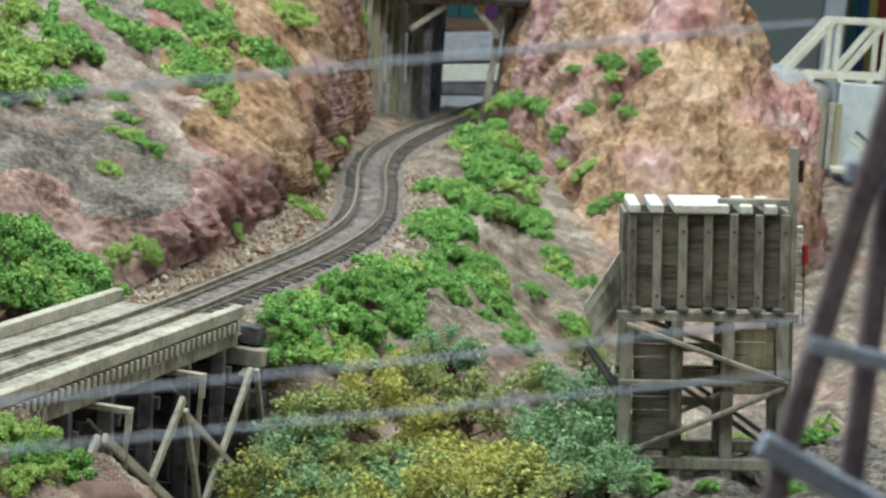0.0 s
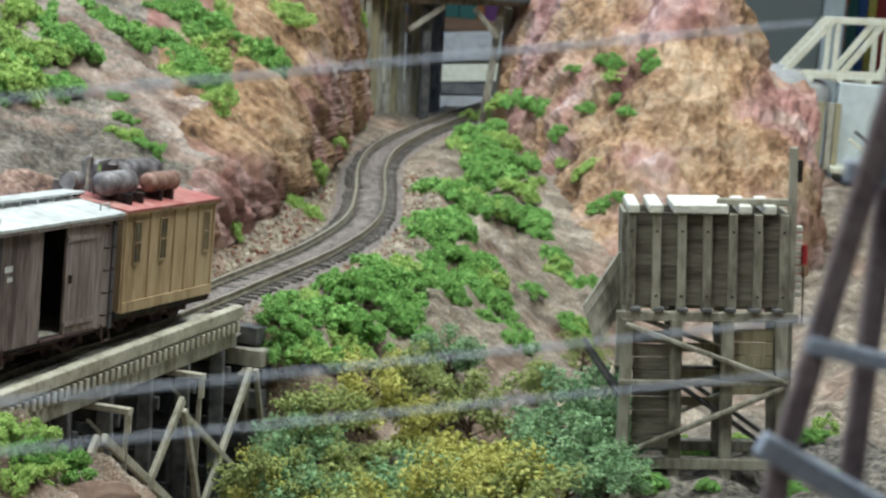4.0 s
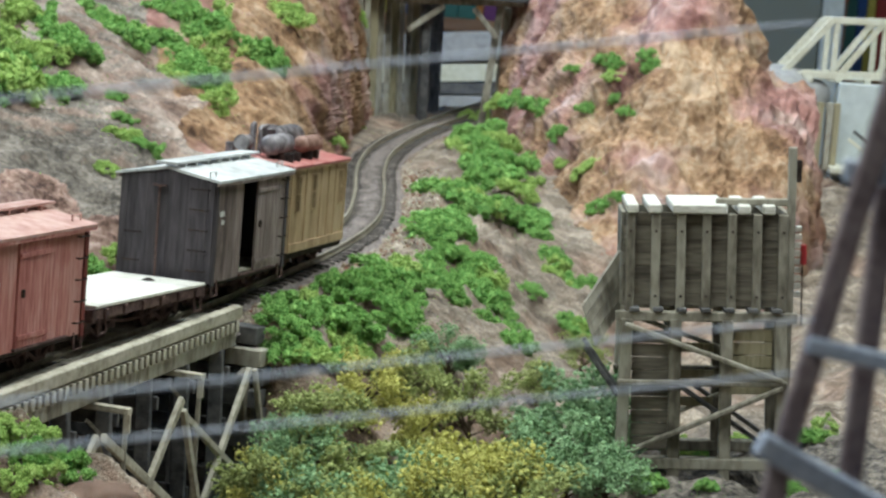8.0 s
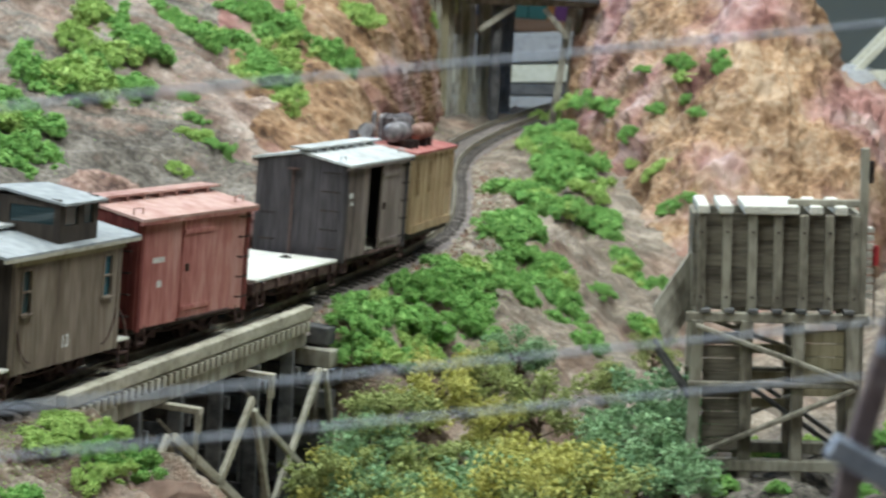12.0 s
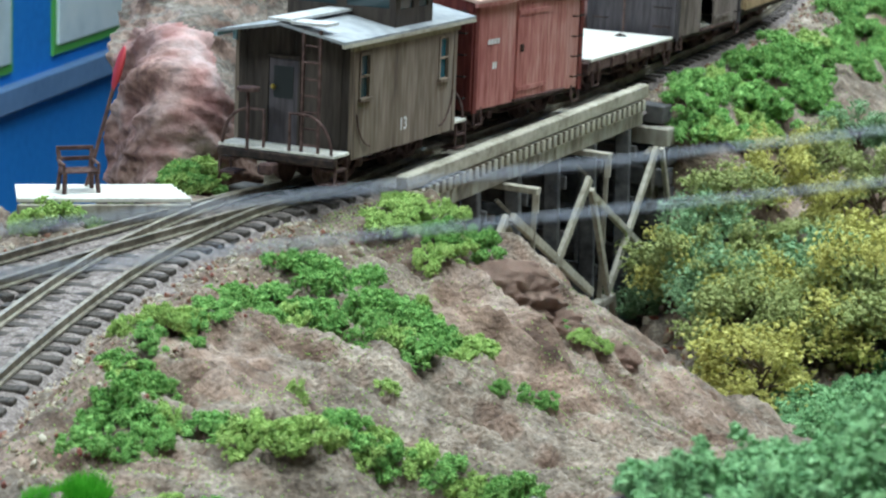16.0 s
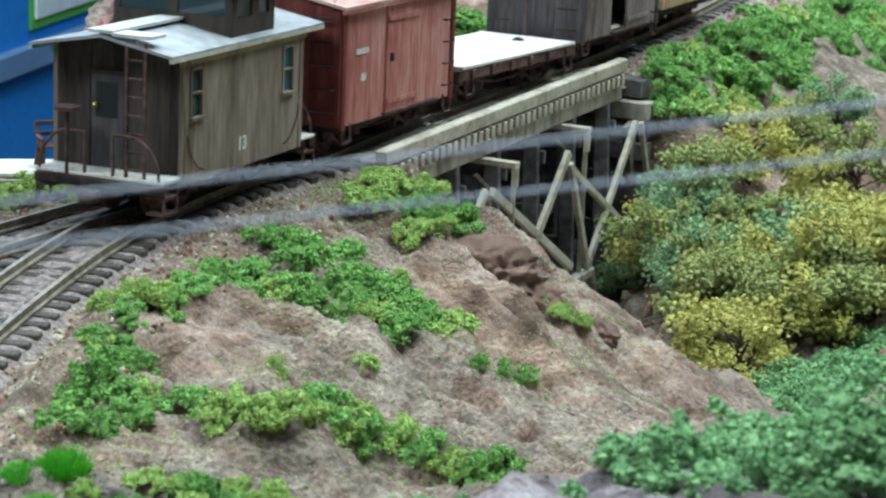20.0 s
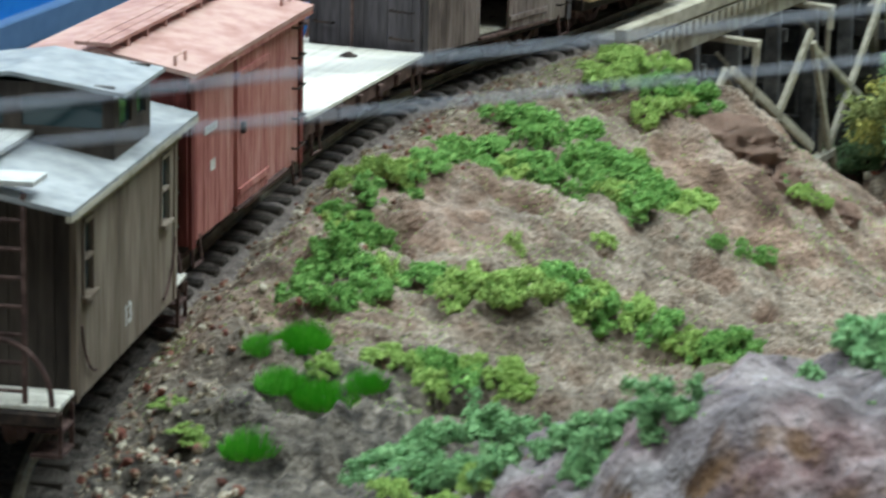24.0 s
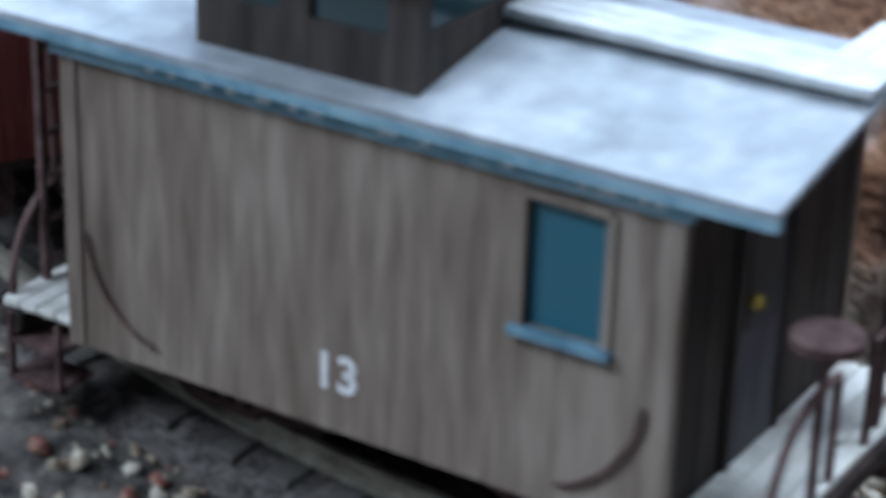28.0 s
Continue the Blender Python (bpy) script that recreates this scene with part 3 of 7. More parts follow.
RIGHT = [
    [(-.006, 1.9, 1.19), (-.004, 1.9, 1.226), (-.007, 1.93, 1.262), (-.015, 2.0, 1.322)],
    [(.026, 1.6, 1.142), (.027, 1.72, 1.194), (.031, 1.8, 1.254), (.031, 1.9, 1.325)],
    [(.053, 1.38, 1.085), (.062, 1.5, 1.144), (.072, 1.65, 1.222), (.085, 1.8, 1.328)],
    [(.089, 1.36, 1.085), (.097, 1.48, 1.146), (.108, 1.6, 1.223), (.129, 1.75, 1.331)],
    [(.136, 1.4, 1.085), (.145, 1.5, 1.148), (.16, 1.62, 1.223), (.168, 1.75, 1.305)],
    [(.177, 1.48, 1.094), (.181, 1.53, 1.155), (.192, 1.62, 1.217), (.181, 1.72, 1.254)],
    [(.215, 1.58, 1.1), (.216, 1.6, 1.17), (.219, 1.65, 1.214), (.219, 1.7, 1.244)]]
LP = lofted(LEFT, 350, 200, .0068, 20, 3.1, .8)
left_mountain = sheet("mountain_left", LP, [M_SLOPE, M_ROCK, M_CLIFF], "grey-brown plaster mountainside with pink and ochre rock along its foot", "mountain")
low = np.zeros((LP.shape[0] - 1, LP.shape[1] - 1), int)
for i in range(low.shape[0]):
    edge = .30 + .09 * math.sin(i * .056) if i < 238 else 2
    for j in range(low.shape[1]):
        low[i, j] = 1 if j / low.shape[1] < edge + .12 * noise.noise(Vector((i * .033, j * .037, 0))) else 0
        if i + 26 * noise.noise(Vector((i * .03, j * .04, 5))) > 236 - .18 * j:
            low[i, j] = 2
left_mountain.data.polygons.foreach_set("material_index", low.ravel())
RP = lofted(RIGHT, 300, 210, .0085, 18, 8.2, .40, True)
right_cliff = sheet("mountain_right", RP, M_CLIFF, "steep ochre and pink plaster rock cliff", "cliff")


M_OUTCROP = blended("red_brown_bedrock", ([(0.15, 0.070, 0.050), (0.39, 0.215, 0.155), (0.54, 0.345, 0.265), (0.62, 0.47, 0.385)], 90, 6.0),
                    ([(0.15, 0.09, 0.065), (0.38, 0.25, 0.19), (0.51, 0.375, 0.30), (0.58, 0.46, 0.385)], 80), 40, 0.45, 0.6)
grit(M_OUTCROP, [(60, 5, .75, 1.2, (1, 1, 2.5)), (240, 5, .72, 1.22, (.6, .6, 2.2))])


def outcrop(at, size, turn, seed):
    """A ledge of bedrock: a lump cut into tilted beds."""
    bm = bmesh.new()
    bmesh.ops.create_icosphere(bm, subdivisions=6, radius=1)
    for v in bm.verts:
        p = v.co
        bed = p.z * 1.0 + p.x * .45
        step = (bed * 3.4 + .5 * noise.noise(p * 1.4 + Vector((seed, 0, 0)))) % 1.0
        k = 1 + .34 * noise.noise(p * 1.5 + Vector((seed, 3, 1))) + .17 * (1 - abs(step * 2 - 1)) + .15 * fbm(p.x + seed, p.y, p.z, 3.2, 5, True) + .05 * fbm(p.x, p.y, p.z + seed, 14, 3, True) - .20
        v.co = p * k
    ob = part("rock_outcrop", bm, M_OUTCROP, smooth=True)
    ob.matrix_basis = Matrix.Translation(at) @ Matrix.Rotation(turn, 4, "Z") @ Matrix.Diagonal((*size, 1))
    return tagged(ob, "red-brown layered rock ledge jutting from the spur", "rock", "rock ledges of the spur")


outcrop((-.1275, .746, 1.1125), (.0215, .016, .0150), .25, 2.0)
outcrop((-.1050, .742, 1.1060), (.0105, .011, .0090), .9, 7.0)
outcrop((-.0880, .752, 1.0960), (.0085, .010, .0070), .2, 11.0)
outcrop((-.0780, .690, 1.0840), (.0110, .012, .0085), 1.3, 17.0)


# ---- room ----
def wall(name, a, b, mat, label):
    tagged(part(name, made(box, a, b), mat), label, "wall", kind="structure")


M_WALL = material("painted_wall", [(0.50, 0.50, 0.49), (0.60, 0.60, 0.58), (0.66, 0.66, 0.64)], 3, 0.9, 0.05, 30)
M_BLUE_WALL = material("blue_painted_wall", [(0.016, 0.17, 0.58), (0.022, 0.21, 0.66), (0.03, 0.24, 0.70)], 3, 0.7, 0.05, 30)
M_FLOOR = material("carpet", [(0.10, 0.10, 0.11), (0.15, 0.15, 0.16)], 60, 0.95, 0.3, 6)
M_CEIL = material("ceiling_tile", [(0.66, 0.66, 0.65), (0.74, 0.74, 0.73)], 20, 0.95, 0.2, 6)
tagged(part("floor", made(box, (-2.6, -3, -.1), (4, 5, 0)), M_FLOOR), "dark grey carpet of the layout room", "floor", kind="structure")
tagged(part("ceiling", made(box, (-2.6, -3, 2.6), (4, 5, 2.7)), M_CEIL), "white tiled ceiling", "ceiling", kind="structure")
wall("wall_west", (-2.6, -3, 0), (-2.5, 5, 2.6), M_WALL, "painted room wall")
wall("wall_east", (3.9, -3, 0), (4, 5, 2.6), M_WALL, "painted room wall")
wall("wall_south", (-2.5, -3, 0), (3.9, -2.9, 2.6), M_WALL, "painted room wall")
wall("wall_north", (-2.5, 4.9, 0), (3.9, 5, 2.6), M_WALL, "painted room wall behind the bookshelf")
wall("wall_blue", (-1.1, .9, 0), (-1.0, 3.7, 2.6), M_BLUE_WALL, "bright blue painted partition wall")
tagged(part("trim", made(box, (-1.0, .9, .862), (-.985, 3.7, .892), .002), material("slate_blue_trim", [(0.10, 0.19, 0.36), (0.14, 0.25, 0.44)], 5, 0.7, 0.05, 12)), "slate-blue rail along the blue wall", "trim", kind="structure")
for lx, ly, sx, sy, power in CEILING_LAMPS:
    fixture = thing("ceiling_light", "white fluorescent ceiling light panel", "ceiling light", "ceiling lights", (lx, ly, 2.6))
    part("frame", made(box, (-sx / 2 - .03, -sy / 2 - .03, -.02), (sx / 2 + .03, sy / 2 + .03, 0)), M_WALL, fixture)
    part("diffuser", made(box, (-sx / 2, -sy / 2, -.026), (sx / 2, sy / 2, -.021)), plain("lit_diffuser", (1, .97, .92), .6, 0, 2.0), fixture)
bench = thing("layout_bench", "wooden benchwork that carries the railway", "table", at=(0, 0, 0))
part("skirt", made(box, (-.30, .05, .90), (.50, 2.2, 1.04)), M_TIMBER_DARK, bench)
for lx, ly in ((-.26, .1), (.46, .1), (-.26, 2.1), (.46, 2.1)):
    part("leg", made(box, (lx - .03, ly - .03, 0), (lx + .03, ly + .03, .90)), M_TIMBER, bench)


# ---- track ----
def rail(line, s0, s1, side, name, parent):
    """A rail of T section swept along the line."""
    prof = [(-.0011, -.0032), (.0011, -.0032), (.0011, -.0026), (.0003, -.0022), (.0003, -.0009), (.0007, -.0006), (.0007, 0), (-.0007, 0), (-.0007, -.0006), (-.0003, -.0009), (-.0003, -.0022), (-.0011, -.0026)]
    bm = bmesh.new()
    rings = []
    n = max(2, int((s1 - s0) / .006))
    for k in range(n + 1):
        m = line.place(s0 + (s1 - s0) * k / n, side)
        rings.append([bm.verts.new(m @ Vector((0, y, z))) for y, z in prof])
    for a, b in zip(rings, rings[1:]):
        for i in range(len(prof)):
            j = (i + 1) % len(prof)
            bm.faces.new((a[i], a[j], b[j], b[i]))
    return part(name, bm, M_RAIL, parent)


track = thing("main_track", "narrow-gauge track with worn rails on dark wooden ties", "railway track")
for side in (-GAUGE / 2 - .0007, GAUGE / 2 + .0007):
    rail(MAIN, 0.02, MAIN.s[-1] - .02, side, "rail", track)
siding = thing("siding_track", "diverging siding track beside a turnout", "railway track")
for side in (-GAUGE / 2 - .0007, GAUGE / 2 + .0007):
    rail(BRANCH, .005, BRANCH.s[-1] - .01, side, "rail", siding)
TIE_MESH = []
for k in range(4):
    random.seed(40 + k)
    bm = bmesh.new()
    box(bm, (-.0021, -.0165 + random.uniform(-.0008, .0008), -.0030), (.0021, .0165 + random.uniform(-.0008, .0008), 0), .0003)
    me = bpy.data.meshes.new("tie")
    bm.to_mesh(me)
    bm.free()
    me.materials.append(M_TIE)
    TIE_MESH.append(me)


def ties(line, s0, s1, parent, gap=.0088):
    n = int((s1 - s0) / gap)
    for k in range(n + 1):
        s = s0 + k * gap
        if line is MAIN and BRIDGE[0] - .004 < s < BRIDGE[1] + .004:
            continue
        if line is BRANCH and np.hypot(*(MAIN.xy - BRANCH.at(s)).T).min() < .020:
            continue
        ob = new("tie", random.choice(TIE_MESH))
        ob.parent = parent
        ob.matrix_basis = line.place(s + random.uniform(-.0007, .0007), 0, -.0033) @ Matrix.Rotation(random.uniform(-.05, .05), 4, "Z")


random.seed(5)
ties(MAIN, .03, MAIN.s[-1] - .25, track)
ties(BRANCH, .03, BRANCH.s[-1] - .01, siding)


def ballast_bed(line, s0, s1, half, name, mat=None):
    bm = bmesh.new()
    rows = []
    n = int((s1 - s0) / .004)
    for k in range(n + 1):
        s = s0 + (s1 - s0) * k / n
        row = []
        for j in range(17):
            y = (j / 8 - 1) * half * (1.12 + .12 * noise.noise(Vector((s * 30, j > 8, 2))))
            z = (-.0033 if abs(y) < .0062 else -.0038) - .0064 * max(0, abs(y) / half - .62) / .5 + .0006 * noise.noise(Vector((s * 420, y * 420, 1)))
            row.append(bm.verts.new(line.place(s, y, z).translation))
        rows.append(row)
    for a, b in zip(rows, rows[1:]):
        for i in range(16):
            bm.faces.new((a[i], a[i + 1], b[i + 1], b[i]))
    return tagged(part(name, bm, mat or M_BALLAST, smooth=True), "dark cinder ballast bed" if mat else "grey-brown crushed stone ballast bed", "ballast", kind="structure")


ballast_bed(MAIN, .02, START + .70, .024, "ballast_curve", M_CINDER)
ballast_bed(MAIN, START + .70, BRIDGE[0] + .002, .024, "ballast_near")
ballast_bed(MAIN, BRIDGE[1] - .002, MAIN.s[-1] - .05, .026, "ballast_far")
ballast_bed(BRANCH, .01, BRANCH.s[-1] - .01, .022, "ballast_siding")

# ---- bridge: plank deck between guard timbers over timber bents ----
bridge = thing("timber_bridge", "grey weathered timber trestle bridge with a plank deck", "bridge")
S0, S1 = BRIDGE


def on_bridge(s, side, up):
    """A place in the bridge's own straight axes."""
    p, q = MAIN.at(S0), MAIN.at(S1)
    d = (q - p) / np.hypot(*(q - p))
    c = p + d * (s - S0) + side * np.array([-d[1], d[0]])
    return Vector((c[0], c[1], rail_z(c[1]) + up))


BD = (on_bridge(S1, 0, 0) - on_bridge(S0, 0, 0)).normalized()
for side in (-.0285, .0285):
    bm = bmesh.new()
    bar(bm, on_bridge(S0 - .004, side, .0007), on_bridge(S1 + .002, side, .0007), .0048, .0052, bevel=.0004)
    part("guard_timber", bm, M_TIMBER_PALE, bridge, "pale grey guard timber")
    bm = bmesh.new()
    bar(bm, on_bridge(S0 - .004, side * .93, -.0105), on_bridge(S1 + .002, side * .93, -.0105), .0045, .0075, bevel=.0004)
    part("stringer", bm, M_TIMBER, bridge)
for side in (-.0105, .0105):
    bm = bmesh.new()
    bar(bm, on_bridge(S0, side, -.0115), on_bridge(S1, side, -.0115), .006, .0085, bevel=.0004)
    part("stringer", bm, M_TIMBER_DARK, bridge)
cross = bmesh.new()
bar(cross, (0, -.0312, 0), (0, .0312, 0), .0029, .0046, bevel=.0003)
cross_me = bpy.data.meshes.new("bridge_tie")
cross.to_mesh(cross_me)
cross.free()
cross_me.materials.append(M_TIMBER_PALE)
n_tie = 40
for k in range(n_tie):
    ob = new("bridge_tie", cross_me)
    ob.parent = bridge
    p = on_bridge(S0 + (S1 - S0) * (k + .5) / n_tie, 0, -.0032 - .0022)
    ob.matrix_basis = Matrix.Translation(p) @ BD.to_track_quat("X", "Z").to_matrix().to_4x4()
for side, wide in ((-.0189, .0160), (0, .0138), (.0189, .0160)):
    for h in (0, 1):
        bm = bmesh.new()
        o = side + (h - .5) * wide * .52
        bar(bm, on_bridge(S0, o, -.0026), on_bridge(S1, o, -.0026), wide * .5, .0012, bevel=.0002)
        part("deck_plank", bm, M_TIMBER, bridge)
# abutments
for s, n in ((S1 + .012, 10), (S0 - .010, 3)):
    for k in range(n):
        bm = bmesh.new()
        up = -.0105 - .0088 * k
        a = .040 if k else .036
        back = .004 * (k % 2)
        bar(bm, on_bridge(s - back, -a, up), on_bridge(s - back, a, up), .010, .0078, bevel=.0005)
        part("crib_timber", bm, M_TIMBER_DARK if k != 1 else M_TIMBER, bridge)
# bents: a cap that juts out on the open side, plank-clad piles under it
for at, out, deep in ((.078, .0430, .066), (.150, .0405, .076)):
    bm = bmesh.new()
    bar(bm, on_bridge(S0 + at, -out, -.0158), on_bridge(S0 + at, .036, -.0158), .0040, .0024, bevel=.0003)
    part("bent_cap", bm, M_TIMBER_PALE, bridge, "pale cap timber jutting out sideways")
    bm = bmesh.new()
    bar(bm, on_bridge(S0 + at, -out + .0011, -.017), on_bridge(S0 + at, -out + .0011, -.0245), .0026, .0022, (0, 1, 0), .0002)
    part("hanger", bm, M_TIMBER_PALE, bridge)
    bm = bmesh.new()
    bar(bm, on_bridge(S0 + at, -out + .0016, -.0245), on_bridge(S0 + at, -out + .0016, -deep), .0019, .0019, (0, 1, 0), .0002)
    part("post", bm, M_TIMBER, bridge)
    bm = bmesh.new()
    bar(bm, on_bridge(S0 + at - .010, -.030, -.019), on_bridge(S0 + at - .004, -.034, -.026), .0016, .0014, bevel=.0001)
    part("bracket", bm, M_TIMBER_MID, bridge)
for at, deep in ((.020, .050), (.055, .066), (.090, .080), (.125, .082), (.160, .084), (.195, .082)):
    for side, foot in ((-.026, -.029), (-.009, -.010), (.009, .010), (.027, .030)):
        bm = bmesh.new()
        bar(bm, on_bridge(S0 + at, side, -.014), on_bridge(S0 + at, foot, -deep - .014), .0062, .0058, (0, 1, 0), .0005)
        part("bridge_post", bm, M_TIMBER_DARK, bridge, "dark creosoted post")
    for k in range(3):
        bm = bmesh.new()
        up = -.024 - k * .022
        bar(bm, on_bridge(S0 + at + .0036, -.031, up), on_bridge(S0 + at + .0036, .031, up - .003 * (k % 2)), .0016, .0052, bevel=.0003)
        part("girt", bm, M_TIMBER_DARK, bridge)
# raking braces on the open side, each a thin batten between two joints
RAKE = [(.1290, -.0207, .0924, -.0593, .0036), (.1310, -.0256, .2090, -.0730, .0028), (.1310, -.0256, .1540, -.0739, .0030), (.2023, -.0217, .1580, -.0749, .0034),
        (.2023, -.0217, .2280, -.0825, .0022), (.0600, -.0225, .0420, -.0400, .0036), (.0600, -.0225, .1368, -.0693, .0036), (.0600, -.0240, .0690, -.0430, .0026), (.1580, -.0749, .1665, -.0986, .0030)]
for k, (a, up0, b, up1, wide) in enumerate(RAKE):
    bm = bmesh.new()
    side = -.0410 + .0022 * (k % 2)
    bar(bm, on_bridge(S0 + a, side, up0), on_bridge(S0 + b, side, up1), .0022, wide, bevel=.0003)
    part("brace", bm, M_TIMBER_PALE, bridge, "pale raking brace")
bm = bmesh.new()
bar(bm, on_bridge(S0 + .2050, -.034, -.024), on_bridge(S0 + .2240, -.034, -.084), .0030, .0075, bevel=.0004)
part("post", bm, M_TIMBER_MID, bridge, "broad grey end post")
for a, b, up in ((.100, .158, -.0765), (.175, .230, -.0815)):
    bm = bmesh.new()
    bar(bm, on_bridge(S0 + a, -.040, up), on_bridge(S0 + b, -.040, up), .0040, .0032, bevel=.0003)
    part("sill", bm, M_TIMBER, bridge)


# ---- rolling stock; each car's own axes: x along the track, z from the rail's top ----
WHEELS = []
bm = bmesh.new()
for side in (-1, 1):
    y = side * .0083
    rod(bm, (0, y - .0011, 0), (0, y + .0011, 0), .0063, sides=20)
    rod(bm, (0, y - side * .0016, 0), (0, y - side * .0008, 0), .0072, sides=20)
    rod(bm, (0, y + side * .0009, 0), (0, y + side * .0016, 0), .0052, .0050, sides=20)
    rod(bm, (0, y + side * .0010, 0), (0, y + side * .0028, 0), .0016, sides=8)
    for k in range(6):
        a = k * math.pi / 3
        bar(bm, (0, y + side * .0016, 0), (.0044 * math.cos(a), y + side * .0016, .0044 * math.sin(a)), .0009, .0006)
rod(bm, (0, -.0085, 0), (0, .0085, 0), .0011, sides=8)
WHEEL_ME = bpy.data.meshes.new("wheelset")
bm.to_mesh(WHEEL_ME)
bm.free()
WHEEL_ME.materials.append(M_RUST)


def running_gear(car, half, truck_at=None, base=.0105):
    """Two trucks with side frames, springs and two wheelsets each; couplers and truss rods."""
    truck_at = truck_at or half * .58
    for t in (-truck_at, truck_at):
        for side in (-1, 1):
            y = side * .0122
            bm = bmesh.new()
            bar(bm, (t - base - .003, y, .0083), (t + base + .003, y, .0083), .0018, .0020, bevel=.0003)
            bar(bm, (t - base, y, .0075), (t - .003, y, .0035), .0016, .0014)
            bar(bm, (t + base, y, .0075), (t + .003, y, .0035), .0016, .0014)
            bar(bm, (t - .004, y, .0033), (t + .004, y, .0033), .0018, .0014)
            for x in (-base, base):
                box(bm, (t + x - .0018, y - .0013, .0045), (t + x + .0018, y + .0013, .0085), .0004)
            for x in (-.0014, .0014):
                rod(bm, (t + x, y, .0040), (t + x, y, .0080), .0010, sides=8)
            part("side_frame", bm, M_RUST, car)
        bm = made(box, (t - .003, -.0115, .0065), (t + .003, .0115, .0100), .0005)
        part("bolster", bm, M_IRON, car)
        for x in (-base * .78, base * .78):
            w = new("wheelset", WHEEL_ME)
            w.parent = car
            w.location = (t + x, 0, .0063)
            WHEELS.append((w, car, t + x))
    for side in (-1, 1):
        bm = bmesh.new()
        for y in (.006, .013):
            bent_rod(bm, [(-half * .8, side * y, .0115), (-half * .18, side * y, .0062), (half * .18, side * y, .0062), (half * .8, side * y, .0115)], .0005)
        part("truss_rod", bm, M_RUST, car)
    for end in (-1, 1):
        bm = made(box, (end * half, -.0016, .0070), (end * (half + .0065), .0016, .0098), .0005)
        box(bm, (end * (half + .0045), -.0026, .0064), (end * (half + .0078), .0026, .0104), .0007)
        part("coupler", bm, M_RUST, car)
    bm = made(box, (-.009, -.010, .0070), (.003, -.003, .0115), .0008)
    rod(bm, (.006, .006, .0092), (.016, .006, .0092), .0026, sides=10)
    part("brake_gear", bm, M_IRON, car)


def boards_on(wall, mat, y, x0, x1, z0, z1, board=.0028, thick=.0009, out=1, start=0):
    """Vertical boards on a side wall, each a piece under it."""
    n = max(1, round((x1 - x0) / board))
    w = (x1 - x0) / n
    for k in range(n):
        d = thick + .00007 * ((k * 7 + start) % 3)
        part("board", made(box, (x0 + k * w + .00004, y, z0), (x0 + (k + 1) * w - .00004, y + out * d, z1)), mat, wall)


def boards_on_end(wall, mat, x, y0, y1, z0, ztop, out, board=.0030, thick=.0009):
    n = max(1, round((y1 - y0) / board))
    w = (y1 - y0) / n
    for k in range(n):
        yc = y0 + (k + .5) * w
        part("board", made(box, (x, y0 + k * w + .00004, z0), (x + out * (thick + .00007 * ((k * 5) % 3)), y0 + (k + 1) * w - .00004, ztop(yc))), mat, wall)


def end_panel(x, y0, y1, z0, eave, ridge, out, thick=.0006):
    """A gabled end panel in one piece."""
    bm = bmesh.new()
    a = [bm.verts.new((x, y, z)) for y, z in ((y0, z0), (y1, z0), (y1, eave), (0, ridge), (y0, eave))]
    f = bm.faces.new(a)
    r = bmesh.ops.extrude_face_region(bm, geom=[f])
    bmesh.ops.translate(bm, verts=[v for v in r["geom"] if isinstance(v, bmesh.types.BMVert)], vec=(-out * thick, 0, 0))
    bmesh.ops.recalc_face_normals(bm, faces=bm.faces)
    return bm


def gable_roof(half, wide, eave, ridge, over, thick=.0011):
    bm = bmesh.new()
    for side in (-1, 1):
        v = [bm.verts.new(p) for e in (-1, 1) for p in ((e * (half + over), 0, ridge), (e * (half + over), side * wide, eave), (e * (half + over), side * wide, eave - thick), (e * (half + over), 0, ridge - thick))]
        for q in ((0, 1, 5, 4), (1, 2, 6, 5), (2, 3, 7, 6), (3, 0, 4, 7), (0, 3, 2, 1), (4, 5, 6, 7)):
            bm.faces.new([v[i] for i in q])
    bmesh.ops.recalc_face_normals(bm, faces=bm.faces)
    return bm


def ladder(car, x, y0, y1, z0, z1, n, mat, along="y"):
    """Grab irons one over another on an end (along y) or a side (along x)."""
    for k in range(n):
        z = z0 + (z1 - z0) * k / (n - 1)
        bm = bmesh.new()
        if along == "y":
            o = .0018 * (1 if x > 0 else -1)
            bent_rod(bm, [(x, y0, z), (x + o, y0, z), (x + o, y1, z), (x, y1, z)], .00035, 5)
        else:
            o = .0016 * (1 if x > 0 else -1)
            bent_rod(bm, [(y0, x, z), (y0, x + o, z), (y1, x + o, z), (y1, x, z)], .00035, 5)
        part("grab_iron", bm, mat, car)


def stencil(car, text, size, m, name="number", label="white stencilled number"):
    font = bpy.data.curves.new(name, "FONT")
    font.offset = size * .025
    font.body, font.size, font.extrude, font.align_x, font.align_y = text, size, .00004, "CENTER", "CENTER"
    tmp = bpy.data.objects.new(name, font)
    scene.collection.objects.link(tmp)
    me = bpy.data.meshes.new_from_object(tmp.evaluated_get(bpy.context.evaluated_depsgraph_get()))
    bpy.data.objects.remove(tmp)
    me.materials.clear()
    me.materials.append(M_WHITE)
    ob = new(name, me)
    ob.parent = car
    ob.matrix_basis = m
    ob["label"] = label
    return ob


def bars_of_text(car, x, z, y, widths, high=.0016, out=-1):
    bm = bmesh.new()
    for w in widths:
        box(bm, (x, y, z), (x + w * .8, y + out * .00012, z + high))
        x += w
    part("lettering", bm, M_WHITE, car, "worn white lettering")


